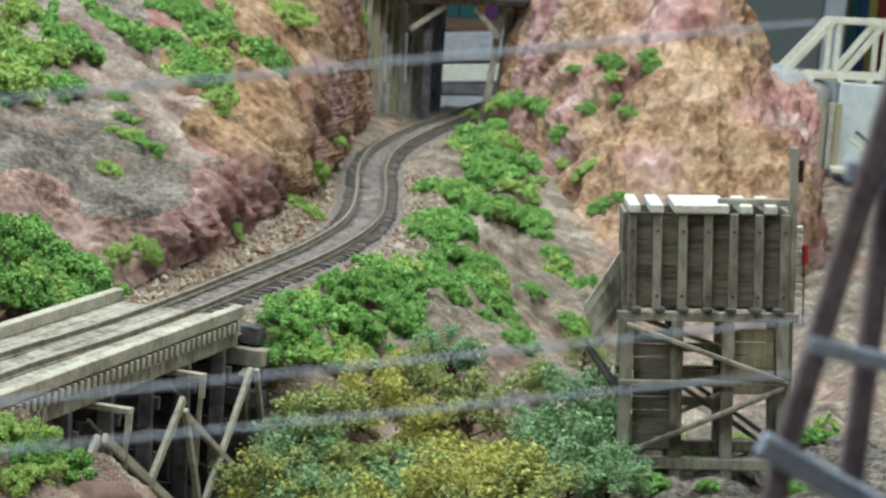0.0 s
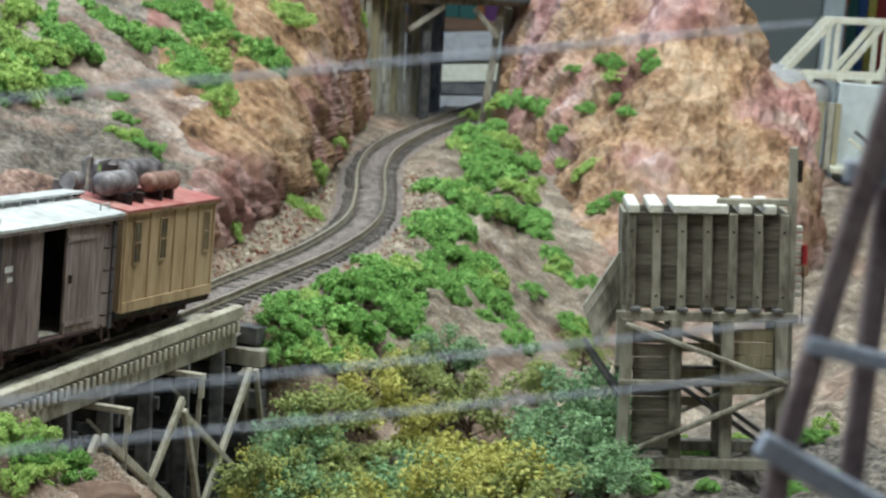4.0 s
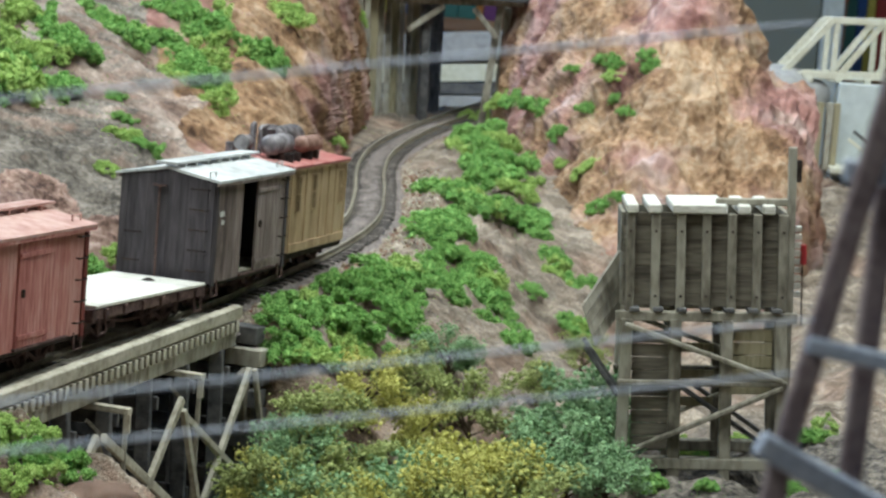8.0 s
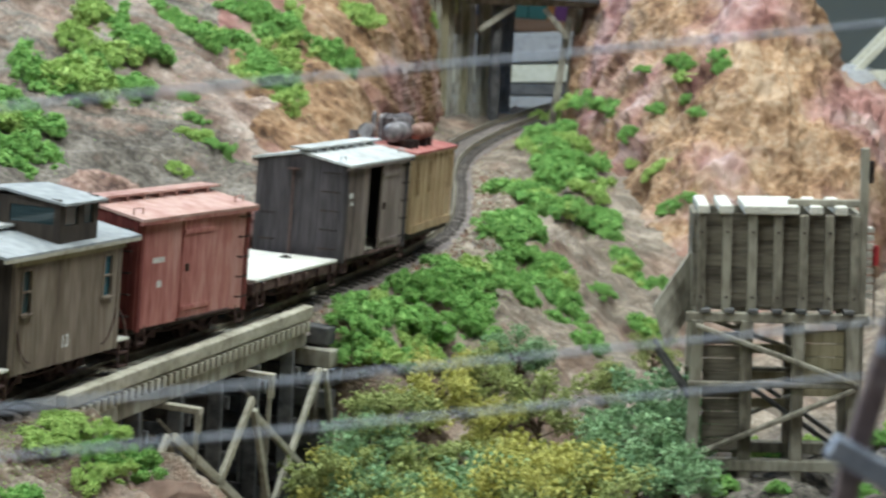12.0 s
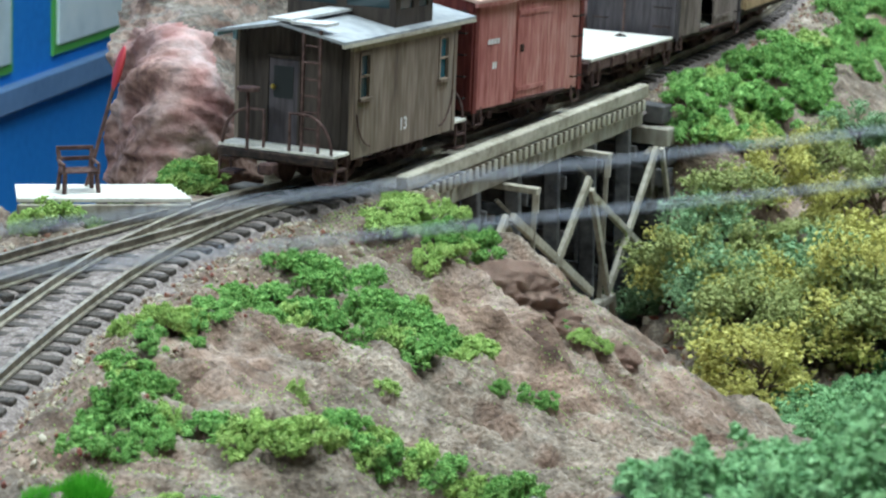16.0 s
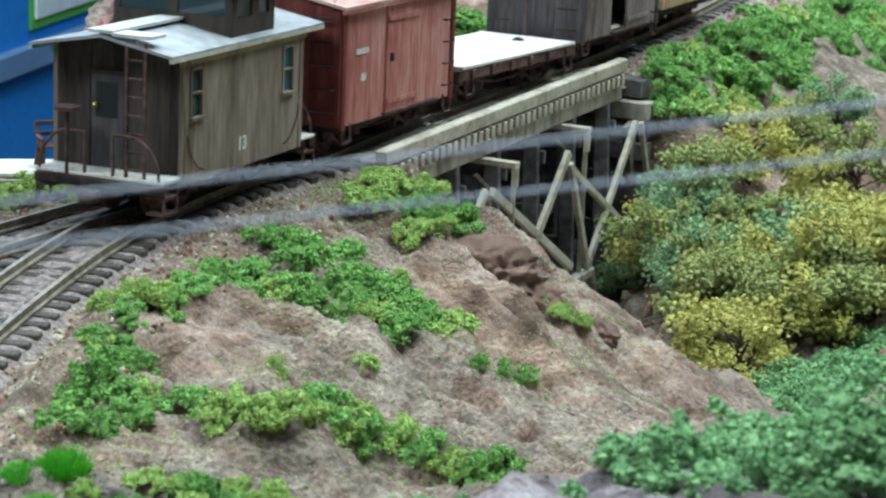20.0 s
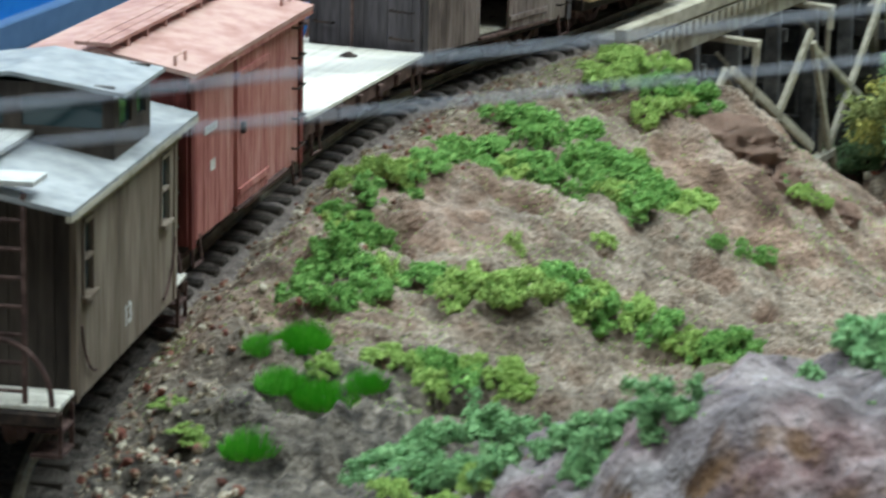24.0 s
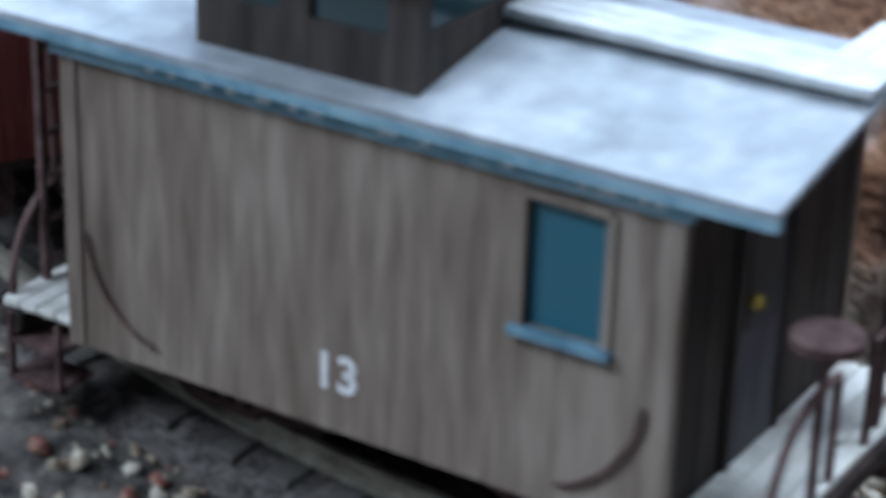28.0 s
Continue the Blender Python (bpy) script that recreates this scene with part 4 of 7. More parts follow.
FLOOR_Z, WIDE = .0126, .021
RIGHT_SIDE, LEFT_SIDE = Matrix.Rotation(math.pi / 2, 4, "X"), Matrix.Rotation(math.pi, 4, "Z") @ Matrix.Rotation(math.pi / 2, 4, "X")


def boxcar(name, label, half, tall, side_mat, end_mat, roof_mat, door_open, roof_pale):
    car = thing(name, label, "boxcar", "cars of the train")
    top = FLOOR_Z + tall
    running_gear(car, half)
    part("underframe", made(box, (-half, -WIDE + .001, FLOOR_Z - .003), (half, WIDE - .001, FLOOR_Z), .0004), M_IRON, car)
    rise = .0045
    for side in (-1, 1):
        door0, door1 = (-.012, .012)
        for xa, xb in ((-half, door0), (door1, half)):
            wall_of = part("side_wall", made(box, (xa, side * (WIDE - .0015), FLOOR_Z - .001), (xb, side * (WIDE - .0009), top)), side_mat, car)
            boards_on(wall_of, side_mat, side * (WIDE - .0009), xa, xb, FLOOR_Z - .001, top, out=side)
        bm = made(box, (door0, side * (WIDE - .0009), top - .003), (door1, side * WIDE, top))
        part("door_lintel", bm, side_mat, car)
        shift = .0165 if (door_open and side < 0) else .0
        door = part("door", made(box, (door0 + shift, side * (WIDE + .0001), FLOOR_Z + .0002), (door1 + shift, side * (WIDE + .0004), top - .0025)), side_mat, car, "sliding plank door" + (" pushed half open" if shift else ""))
        boards_on(door, side_mat, side * (WIDE + .0004), door0 + shift, door1 + shift, FLOOR_Z + .0002, top - .0025, out=side, thick=.0007)
        for z in (FLOOR_Z + .004, top - .007):
            part("door_batten", made(bar, (door0 + shift, side * (WIDE + .0016), z), (door1 + shift, side * (WIDE + .0016), z), .0005, .0016), side_mat, door)
        part("door_rail", made(box, (door0 - .001, side * WIDE, top - .0023), (door1 + .018, side * (WIDE + .0022), top - .0014)), M_RUST, car)
        part("door_sill", made(box, (door0 - .001, side * WIDE, FLOOR_Z - .0008), (door1 + .018, side * (WIDE + .0016), FLOOR_Z)), M_RUST, car)
        bm = made(box, (door0 + shift + .002, side * (WIDE + .0012), FLOOR_Z + tall * .45), (door0 + shift + .0035, side * (WIDE + .0024), FLOOR_Z + tall * .45 + .003), .0003)
        part("door_latch", bm, M_IRON, car)
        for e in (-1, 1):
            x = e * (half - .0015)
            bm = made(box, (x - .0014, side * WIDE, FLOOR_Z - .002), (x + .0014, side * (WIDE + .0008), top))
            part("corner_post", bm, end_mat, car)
        for e in (-1, 1):
            bm = bmesh.new()
            x = e * (half - .0045)
            bent_rod(bm, [(x - .003, side * WIDE, FLOOR_Z), (x - .003, side * (WIDE + .0006), FLOOR_Z - .0065), (x + .003, side * (WIDE + .0006), FLOOR_Z - .0065), (x + .003, side * WIDE, FLOOR_Z)], .0005)
            part("stirrup_step", bm, M_RUST, car)
    part("interior", made(box, (-half + .001, -WIDE + .0012, FLOOR_Z + .0001), (half - .001, WIDE - .0012, FLOOR_Z + .0006)), M_TIMBER, car, "bare plank floor")
    for e in (-1, 1):
        # end_mat is darker than side_mat: the ends' shade is painted in
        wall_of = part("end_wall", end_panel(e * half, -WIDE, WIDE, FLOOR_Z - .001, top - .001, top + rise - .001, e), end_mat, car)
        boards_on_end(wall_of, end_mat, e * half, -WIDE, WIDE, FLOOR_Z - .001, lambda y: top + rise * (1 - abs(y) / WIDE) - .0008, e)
        ladder(car, e * (half + .0012), -WIDE + .002 if e < 0 else WIDE - .010, -WIDE + .010 if e < 0 else WIDE - .002, FLOOR_Z + .004, top - .004, 5, M_IRON)
        ladder(car, e * (half + .0012), WIDE - .010 if e < 0 else -WIDE + .002, WIDE - .003 if e < 0 else -WIDE + .010, FLOOR_Z + .006, FLOOR_Z + .018, 2, M_IRON)
        bm = made(rod, (e * (half + .003), .003, FLOOR_Z - .004), (e * (half + .003), .003, top - .004), .0005, sides=6)
        rod(bm, (e * (half + .003), .003, top - .004), (e * (half + .003), .003, top - .0034), .0030, sides=14)
        part("brake_staff", bm, M_RUST, car)
    ladder(car, -(WIDE + .0006), half - .010, half - .003, FLOOR_Z + .004, top - .004, 5, M_IRON, "x")
    part("roof", gable_roof(half, WIDE + .0028, top + .0002, top + rise, .0024), roof_mat, car)
    for side in (-1, 1):
        part("fascia", made(box, (-half - .0022, side * (WIDE + .0014), top - .0022), (half + .0022, side * (WIDE + .0026), top - .0004)), side_mat, car)
    for k in range(3):
        y = (k - 1) * .0031
        bm = made(box, (-half - .005, y - .0014, top + rise + .0011), (half + .005, y + .0014, top + rise + .0020))
        part("running_board", bm, roof_pale, car)
    for k in range(7):
        x = -half + (k + .5) * 2 * half / 7
        part("board_saddle", made(box, (x - .0006, -.0044, top + rise - .0010), (x + .0006, .0044, top + rise + .0010)), roof_mat, car)
    for e in (-1, 1):
        x = e * (half - .004)
        part("roof_grab", made(bent_rod, [(x - .004, -WIDE + .003, top + .0012), (x - .004, -WIDE + .003, top + .0035), (x + .003, -WIDE + .003, top + .0035), (x + .003, -WIDE + .003, top + .0012)], .0004), roof_pale, car)
    return car


red_car = boxcar("red_boxcar", "faded oxide-red wooden boxcar with closed doors", .045, .0405, M_RED, M_RED_SHADED, M_RED_ROOF, False, M_RED_ROOF)
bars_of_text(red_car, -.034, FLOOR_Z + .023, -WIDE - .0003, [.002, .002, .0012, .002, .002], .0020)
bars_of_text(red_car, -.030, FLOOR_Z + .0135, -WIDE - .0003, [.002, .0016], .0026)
dark_car = boxcar("brown_boxcar", "weathered grey-brown wooden boxcar with half-open door and pale roof", .046, .0425, M_BROWN, M_BROWN_SHADED, M_ROOF, True, M_ROOF)
bars_of_text(dark_car, -.040, FLOOR_Z + .027, -WIDE - .0003, [.0022, .0014, .0022], .0022)
bars_of_text(dark_car, -.038, FLOOR_Z + .0235, -WIDE - .0003, [.002, .002], .0018)

# flat car
flat_car = thing("flat_car", "low flat car with a bleached plank deck", "flat car", "cars of the train")
FH = .048
running_gear(flat_car, FH)
for side in (-1, 1):
    bm = made(box, (-FH, side * (WIDE - .002), .0115), (FH, side * WIDE, .0160), .0004)
    part("side_sill", bm, M_RUST, flat_car)
    for k in range(6):
        x = -FH + (k + .5) * 2 * FH / 6
        part("stake_pocket", made(box, (x - .0014, side * WIDE, .0118), (x + .0014, side * (WIDE + .0014), .0155), .0003), M_RUST, flat_car)
    for e in (-1, 1):
        bm = bmesh.new()
        x = e * (FH - .006)
        bent_rod(bm, [(x - .003, side * WIDE, .012), (x - .003, side * (WIDE + .0004), .006), (x + .003, side * (WIDE + .0004), .006), (x + .003, side * WIDE, .012)], .0005)
        part("stirrup_step", bm, M_RUST, flat_car)
for e in (-1, 1):
    part("end_sill", made(box, (e * (FH - .001), -WIDE, .0105), (e * (FH + .0015), WIDE, .0158), .0004), M_RUST, flat_car)
plank = bmesh.new()
box(plank, (-.00145, -WIDE - .0006, 0), (.00145, WIDE + .0006, .0012), .0002)
plank_me = bpy.data.meshes.new("deck_plank")
plank.to_mesh(plank_me)
plank.free()
plank_me.materials.append(M_DECK)
for k in range(32):
    ob = new("deck_plank", plank_me)
    ob.parent = flat_car
    ob.location = (-FH + (k + .5) * 2 * FH / 32, 0, .0160)
bm = made(rod, (FH - .014, -.002, .0172), (FH - .014, -.002, .0184), .0030, .0008, 8)
part("brake_ratchet", bm, M_IRON, flat_car)

# ochre locomotive with machinery on its roof
yellow_loco = thing("yellow_work_car", "ochre wooden locomotive with oily tanks on its red roof", "railway car", "cars of the train")
YH, YT = .0415, .0395
running_gear(yellow_loco, YH)
part("underframe", made(box, (-YH - .002, -WIDE + .001, FLOOR_Z - .004), (YH + .002, WIDE - .001, FLOOR_Z), .0004), M_IRON, yellow_loco)
for side in (-1, 1):
    bm = bmesh.new()
    box(bm, (-YH, side * (WIDE - .0012), FLOOR_Z - .0005), (YH, side * (WIDE - .0002), FLOOR_Z + YT))
    part("side_wall", bm, M_YELLOW, yellow_loco)
    for k in (.008, .27, .54, .68, .81, .992):
        x = -YH + 2 * YH * k
        part("batten", made(box, (x - .0007, side * (WIDE - .0002), FLOOR_Z + .0034), (x + .0007, side * (WIDE + .0006), FLOOR_Z + YT - .0024)), M_YELLOW, yellow_loco)
    part("side_sill", made(box, (-YH, side * (WIDE - .0002), FLOOR_Z - .0008), (YH, side * (WIDE + .0008), FLOOR_Z + .0032)), M_YELLOW, yellow_loco)
    part("letter_board", made(box, (-YH - .0015, side * (WIDE - .0002), FLOOR_Z + YT - .0022), (YH + .0015, side * (WIDE + .0014), FLOOR_Z + YT)), M_YELLOW, yellow_loco)
    for x, w in ((-YH + .0110, .0052), (-YH + .0340, .0052), (YH - .0078, .0044)):
        z0, z1 = FLOOR_Z + YT * .46, FLOOR_Z + YT * .86
        win = part("window", made(box, (x - w / 2, side * (WIDE - .0002), z0), (x + w / 2, side * (WIDE + .0001), z1)), M_GLASS, yellow_loco, "small dark sash window")
        bm = bmesh.new()
        for a, b in (((x - w / 2 - .0006, z0), (x - w / 2, z1)), ((x + w / 2, z0), (x + w / 2 + .0006, z1)), ((x - w / 2 - .0006, z0 - .0008), (x + w / 2 + .0006, z0)), ((x - w / 2 - .0006, z1), (x + w / 2 + .0006, z1 + .0006)), ((x - w / 2, (z0 + z1) / 2 - .0003), (x + w / 2, (z0 + z1) / 2 + .0003)), ((x - .0002, z0), (x + .0002, z1))):
            box(bm, (a[0], side * WIDE, a[1]), (b[0], side * (WIDE + .0007), b[1]))
        part("window_frame", bm, M_YELLOW, win)
for e in (-1, 1):
    wall_of = part("end_wall", end_panel(e * YH, -WIDE, WIDE, FLOOR_Z - .0005, FLOOR_Z + YT - .001, FLOOR_Z + YT + .002, e), M_YELLOW, yellow_loco)
    boards_on_end(wall_of, M_YELLOW, e * YH, -WIDE, WIDE, FLOOR_Z - .0005, lambda y: FLOOR_Z + YT + .003 * (1 - abs(y) / WIDE) - .0006, e)
M_RED_DECK = material("red_painted_roof", [(0.27, 0.055, 0.05), (0.38, 0.12, 0.105), (0.47, 0.24, 0.21)], 45, 0.6, 0.1, 5)
part("roof", gable_roof(YH, WIDE + .0018, FLOOR_Z + YT, FLOOR_Z + YT + .003, .0016), M_RED_DECK, yellow_loco)
RZ = FLOOR_Z + YT + .0030


def tank(bm, a, b, r):
    a, b = Vector(a), Vector(b)
    d = (b - a).normalized()
    rod(bm, a, b, r, sides=18)
    rod(bm, a, a - d * r * .35, r, r * .55, 18)
    rod(bm, b, b + d * r * .35, r, r * .55, 18)
    for t in (.12, .88):
        p = a.lerp(b, t)
        rod(bm, p - d * .0003, p + d * .0003, r * 1.03, sides=18)
    return bm


part("air_tank", tank(bmesh.new(), (-.006, -.0125, RZ + .0050), (.016, -.0125, RZ + .0050), .0040), M_TANK_RUST, yellow_loco, "rusty horizontal air tank", True)
part("air_tank", tank(bmesh.new(), (-.004, .0035, RZ + .0066), (.030, .0035, RZ + .0066), .0054), M_TANK, yellow_loco, "oily grey horizontal tank", True)
part("air_tank", tank(bmesh.new(), (-.036, -.0075, RZ + .0054), (-.014, -.0075, RZ + .0054), .0048), M_TANK, yellow_loco, "oily grey horizontal tank", True)
bm = made(rod, (-.010, .003, RZ - .001), (-.010, .003, RZ + .011), .0036, sides=14)
rod(bm, (-.010, .003, RZ + .011), (-.010, .003, RZ + .0125), .0042, .0030, 14)
box(bm, (-.003, .000, RZ - .001), (.005, .009, RZ + .009), .0008)
rod(bm, (.001, .004, RZ + .009), (.001, .004, RZ + .0125), .0022, sides=10)
part("pump", bm, M_TANK, yellow_loco, "grey pump cylinders")
part("pipe", made(bent_rod, [(-.024, .002, RZ), (-.024, .002, RZ + .0115), (-.023, .002, RZ + .0125), (-.010, .003, RZ + .0125)], .0010), M_TANK, yellow_loco)
part("pipe", made(bent_rod, [(-.030, .004, RZ), (-.030, .004, RZ + .013), (-.029, .004, RZ + .014), (-.021, .006, RZ + .014), (-.020, .006, RZ + .013), (-.020, .006, RZ)], .0009), M_TANK, yellow_loco)
part("filler_cap", made(rod, (-.034, .0125, RZ), (-.034, .0125, RZ + .005), .0024, sides=12), M_TANK, yellow_loco)
part("filler_cap", made(rod, (.030, -.006, RZ), (.030, -.006, RZ + .006), .0022, sides=12), M_TANK, yellow_loco)
# rear headlight: a barrel; an added hinged cover hides its lamp until switched on
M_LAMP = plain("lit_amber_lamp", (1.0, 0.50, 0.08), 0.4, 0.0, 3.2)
headlight = part("headlight", made(rod, (-.0400, .0045, RZ + .0058), (-.0335, .0045, RZ + .0058), .0034, sides=20), M_TANK, yellow_loco, "grey barrel headlight at the rear end", True)
rim = made(rod, (-.0412, .0045, RZ + .0058), (-.0399, .0045, RZ + .0058), .0038, sides=20)
part("rim", rim, M_TANK, headlight)
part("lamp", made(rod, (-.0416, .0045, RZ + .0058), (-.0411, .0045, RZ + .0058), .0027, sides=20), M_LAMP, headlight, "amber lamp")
part("foot", made(box, (-.0385, .0020, RZ - .002), (-.0350, .0070, RZ + .0030), .0003), M_IRON, headlight)
lamp_cover = part("lamp_cover", made(rod, (-.0004, 0, -.0038), (.0002, 0, -.0038), .0036, sides=20), M_TANK, yellow_loco, "added round cover that hides the headlight lamp until it lights")
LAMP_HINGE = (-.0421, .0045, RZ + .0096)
for x in (-.029, -.019, -.002, .008):
    part("tank_saddle", made(box, (x - .001, -.017, RZ - .0035), (x + .001, -.004, RZ + .002), .0002), M_IRON, yellow_loco)

# caboose
caboose = thing("caboose", "dusty olive-brown wooden caboose with a cupola and open end platforms", "caboose", "cars of the train")
CH, CT, WIDE = .0400, .0400, .0226
running_gear(caboose, CH + .011, .0235, .0088)
CTOP = FLOOR_Z + CT


def holed_wall(x0, x1, z0, z1, y, out, holes, thick=.0010):
    """A wall along x with rectangular holes through it, in one piece."""
    bm = bmesh.new()
    xs = sorted({x0, x1, *[h[0] for h in holes], *[h[1] for h in holes]})
    zs = sorted({z0, z1, *[h[2] for h in holes], *[h[3] for h in holes]})
    v = [[bm.verts.new((x, y, z)) for z in zs] for x in xs]
    for i in range(len(xs) - 1):
        for j in range(len(zs) - 1):
            if not any(h[0] <= xs[i] and h[1] >= xs[i + 1] and h[2] <= zs[j] and h[3] >= zs[j + 1] for h in holes):
                bm.faces.new((v[i][j], v[i + 1][j], v[i + 1][j + 1], v[i][j + 1]))
    r = bmesh.ops.extrude_face_region(bm, geom=bm.faces[:])
    bmesh.ops.translate(bm, verts=[k for k in r["geom"] if isinstance(k, bmesh.types.BMVert)], vec=(0, out * thick, 0))
    bmesh.ops.recalc_face_normals(bm, faces=bm.faces)
    return bm


WZ0, WZ1 = FLOOR_Z + CT * .48, FLOOR_Z + CT * .85
for side, windows in ((-1, (-CH + .0088, CH - .0105)), (1, (-CH + .0132,))):
    w = .0068 if side < 0 else .0100
    holes = [(x - w / 2, x + w / 2, WZ0, WZ1) for x in windows]
    part("side_wall", holed_wall(-CH, CH, FLOOR_Z - .0012, CTOP, side * (WIDE - .0010), side, holes), M_CABOOSE, caboose)
    for x in windows:
        # the front right pane's blue is a reflection put into the glass colour
        win = part("window", made(box, (x - w / 2, side * (WIDE - .0012), WZ0), (x + w / 2, side * (WIDE - .0008), WZ1)), M_GLASS_BLUE if side > 0 or x > 0 else M_GLASS, caboose, "window pane with blue in its colour")
        bm = bmesh.new()
        for a, b in (((x - w / 2 - .0007, WZ0), (x - w / 2 + .0003, WZ1)), ((x + w / 2 - .0003, WZ0), (x + w / 2 + .0007, WZ1)), ((x - w / 2, WZ1 - .0003), (x + w / 2, WZ1 + .0007)), ((x - w / 2, (WZ0 + WZ1) / 2 - .0003), (x + w / 2, (WZ0 + WZ1) / 2 + .0003)))[:4 if side < 0 else 3]:
            box(bm, (a[0], side * (WIDE - .0006), a[1]), (b[0], side * (WIDE + .0005), b[1]))
        part("window_frame", bm, M_CABOOSE, win)
        bm = made(box, (x - w / 2 - .001, side * (WIDE - .0006), WZ0 - .0009), (x + w / 2 + .001, side * (WIDE + .0014), WZ0))
        part("sill", bm, M_FRAME_BLUE if side > 0 else M_CABOOSE, win, "blue-grey window sill" if side > 0 else "")
    bm = made(box, (-CH - .001, side * (WIDE - .0004), CTOP - .0042), (CH + .001, side * (WIDE + .0010), CTOP - .0004))
    part("letter_board", bm, M_FRAME_BLUE if side > 0 else M_OLIVE_TIMBER, caboose, "blue-grey letter board with worn paint" if side > 0 else "")
    for e in (-1, 1):
        bm = made(box, (e * CH - e * .0022, side * (WIDE - .0002), FLOOR_Z - .0012), (e * CH, side * (WIDE + .0004), CTOP))
        part("corner_trim", bm, M_CABOOSE, caboose)
    for e in (-1, 1):
        bm = bmesh.new()
        pts = [(e * (CH - .003 - .010 * (k / 8) ** 1.5), side * (WIDE + .0006), FLOOR_Z + .002 + .012 * (1 - (k / 8)) ** 1.6) for k in range(9)]
        bent_rod(bm, pts, .0003, 5)
        part("hand_rail", bm, M_RUST, caboose)
rng = random.Random(4)
bm = bmesh.new()
x = -CH + .002
while x < CH - .004:
    w = rng.uniform(.0008, .0026)
    if rng.random() < .55:
        box(bm, (x, WIDE + .0010, CTOP - .0034), (x + w, WIDE + .00112, CTOP - .0034 + rng.uniform(.0010, .0022)))
    x += w + rng.uniform(.0004, .0030)
part("lettering", bm, M_WHITE, caboose, "worn white lettering")
stencil(caboose, "13", .0062, Matrix.Translation((-.001, -WIDE - .0001, FLOOR_Z + .0062)) @ RIGHT_SIDE)
stencil(caboose, "13", .0062, Matrix.Translation((.0014, WIDE + .0001, FLOOR_Z + .0060)) @ LEFT_SIDE)
for e in (-1, 1):
    # end wall with a door, both in colours that hold the end's shade
    wall_of = part("end_wall", end_panel(e * (CH - .0012), -WIDE + .001, WIDE - .001, FLOOR_Z, CTOP - .0015, CTOP + .0035, e), M_CABOOSE_SHADED, caboose)
    boards_on_end(wall_of, M_CABOOSE_SHADED, e * (CH - .0012), -WIDE + .001, WIDE - .001, FLOOR_Z, lambda y: CTOP + .0048 * (1 - abs(y) / WIDE) - .0012, e)
    dy = .0035 if e < 0 else -.0035
    door = part("door", made(box, (e * (CH - .0002), dy - .0058, FLOOR_Z), (e * (CH + .0005), dy + .0058, FLOOR_Z + .031), .0002), M_BROWN_SHADED, caboose, "dark panelled end door")
    part("door_pane", made(box, (e * (CH + .0004), dy - .0038, FLOOR_Z + .0175), (e * (CH + .0007), dy + .0038, FLOOR_Z + .0285)), M_PANE, door)
    bm = bmesh.new()
    for a, b in (((dy - .0066, FLOOR_Z), (dy - .0058, FLOOR_Z + .032)), ((dy + .0058, FLOOR_Z), (dy + .0066, FLOOR_Z + .032)), ((dy - .0066, FLOOR_Z + .031), (dy + .0066, FLOOR_Z + .0322))):
        box(bm, (e * CH, a[0], a[1]), (e * (CH + .0009), b[0], b[1]))
    part("door_frame", bm, M_CABOOSE_SHADED, door)
    bm = bmesh.new()
    bmesh.ops.create_icosphere(bm, subdivisions=2, radius=.0009, matrix=Matrix.Translation((e * (CH + .0014), dy - e * .0036, FLOOR_Z + .0212)))
    part("door_knob", bm, M_BRASS, door, "yellow brass knob", True)
    # platform, steps, rails
    x0, x1 = CH, CH + .0112
    for k in range(4):
        a, b = x0 + (x1 - x0) * k / 4, x0 + (x1 - x0) * (k + 1) / 4
        part("platform_plank", made(box, (e * (a + .0001), -WIDE, FLOOR_Z + .0006), (e * (b - .0001), WIDE, FLOOR_Z + .0017), .0002), M_DECK, caboose)
    part("platform_beam", made(box, (e * (x1 - .003), -WIDE, FLOOR_Z - .0026), (e * (x1 + .0006), WIDE, FLOOR_Z + .0004), .0004), M_IRON, caboose)
    part("platform_sill", made(box, (e * x0, -.008, FLOOR_Z - .003), (e * x1, .008, FLOOR_Z), .0003), M_IRON, caboose)
    for side in (-1, 1):
        bm = bmesh.new()
        for z in (.0035, .0085):
            box(bm, (e * (x0 + .002), side * (WIDE - .006), z), (e * (x1 - .001), side * (WIDE + .0004), z + .0007))
        for xx in (x0 + .002, x1 - .0016):
            box(bm, (e * xx, side * (WIDE - .0004), .0035), (e * (xx + .0006), side * (WIDE + .0004), FLOOR_Z))
        part("step", bm, M_RUST, caboose)
        bm = bmesh.new()
        xr = e * (x1 - .0006)
        inner = side * .0062
        outer, inner, bend = side * (WIDE - .0014), side * .0050, side * .0105
        pts = [(xr, outer, FLOOR_Z + .0016)] + [(xr, outer + (bend - outer) * (1 - math.cos(k * math.pi / 16)), FLOOR_Z + .0016 + .0128 * math.sin(k * math.pi / 16)) for k in range(1, 9)] + [(xr, inner, FLOOR_Z + .0144), (xr, inner, FLOOR_Z + .0016)]
        bent_rod(bm, pts, .00055, 7)
        part("end_railing", bm, M_RUST, caboose, "curved rusty railing")
    by = .0110 * (1 if e < 0 else -1)
    bm = made(rod, (e * x1, by, FLOOR_Z), (e * x1, by, FLOOR_Z + .0206), .0006, sides=7)
    rod(bm, (e * x1, by, FLOOR_Z + .0206), (e * x1, by, FLOOR_Z + .0218), .0040, sides=20)
    part("brake_wheel", bm, M_RUST, caboose)
    ly = -.0125 * (1 if e < 0 else -1)
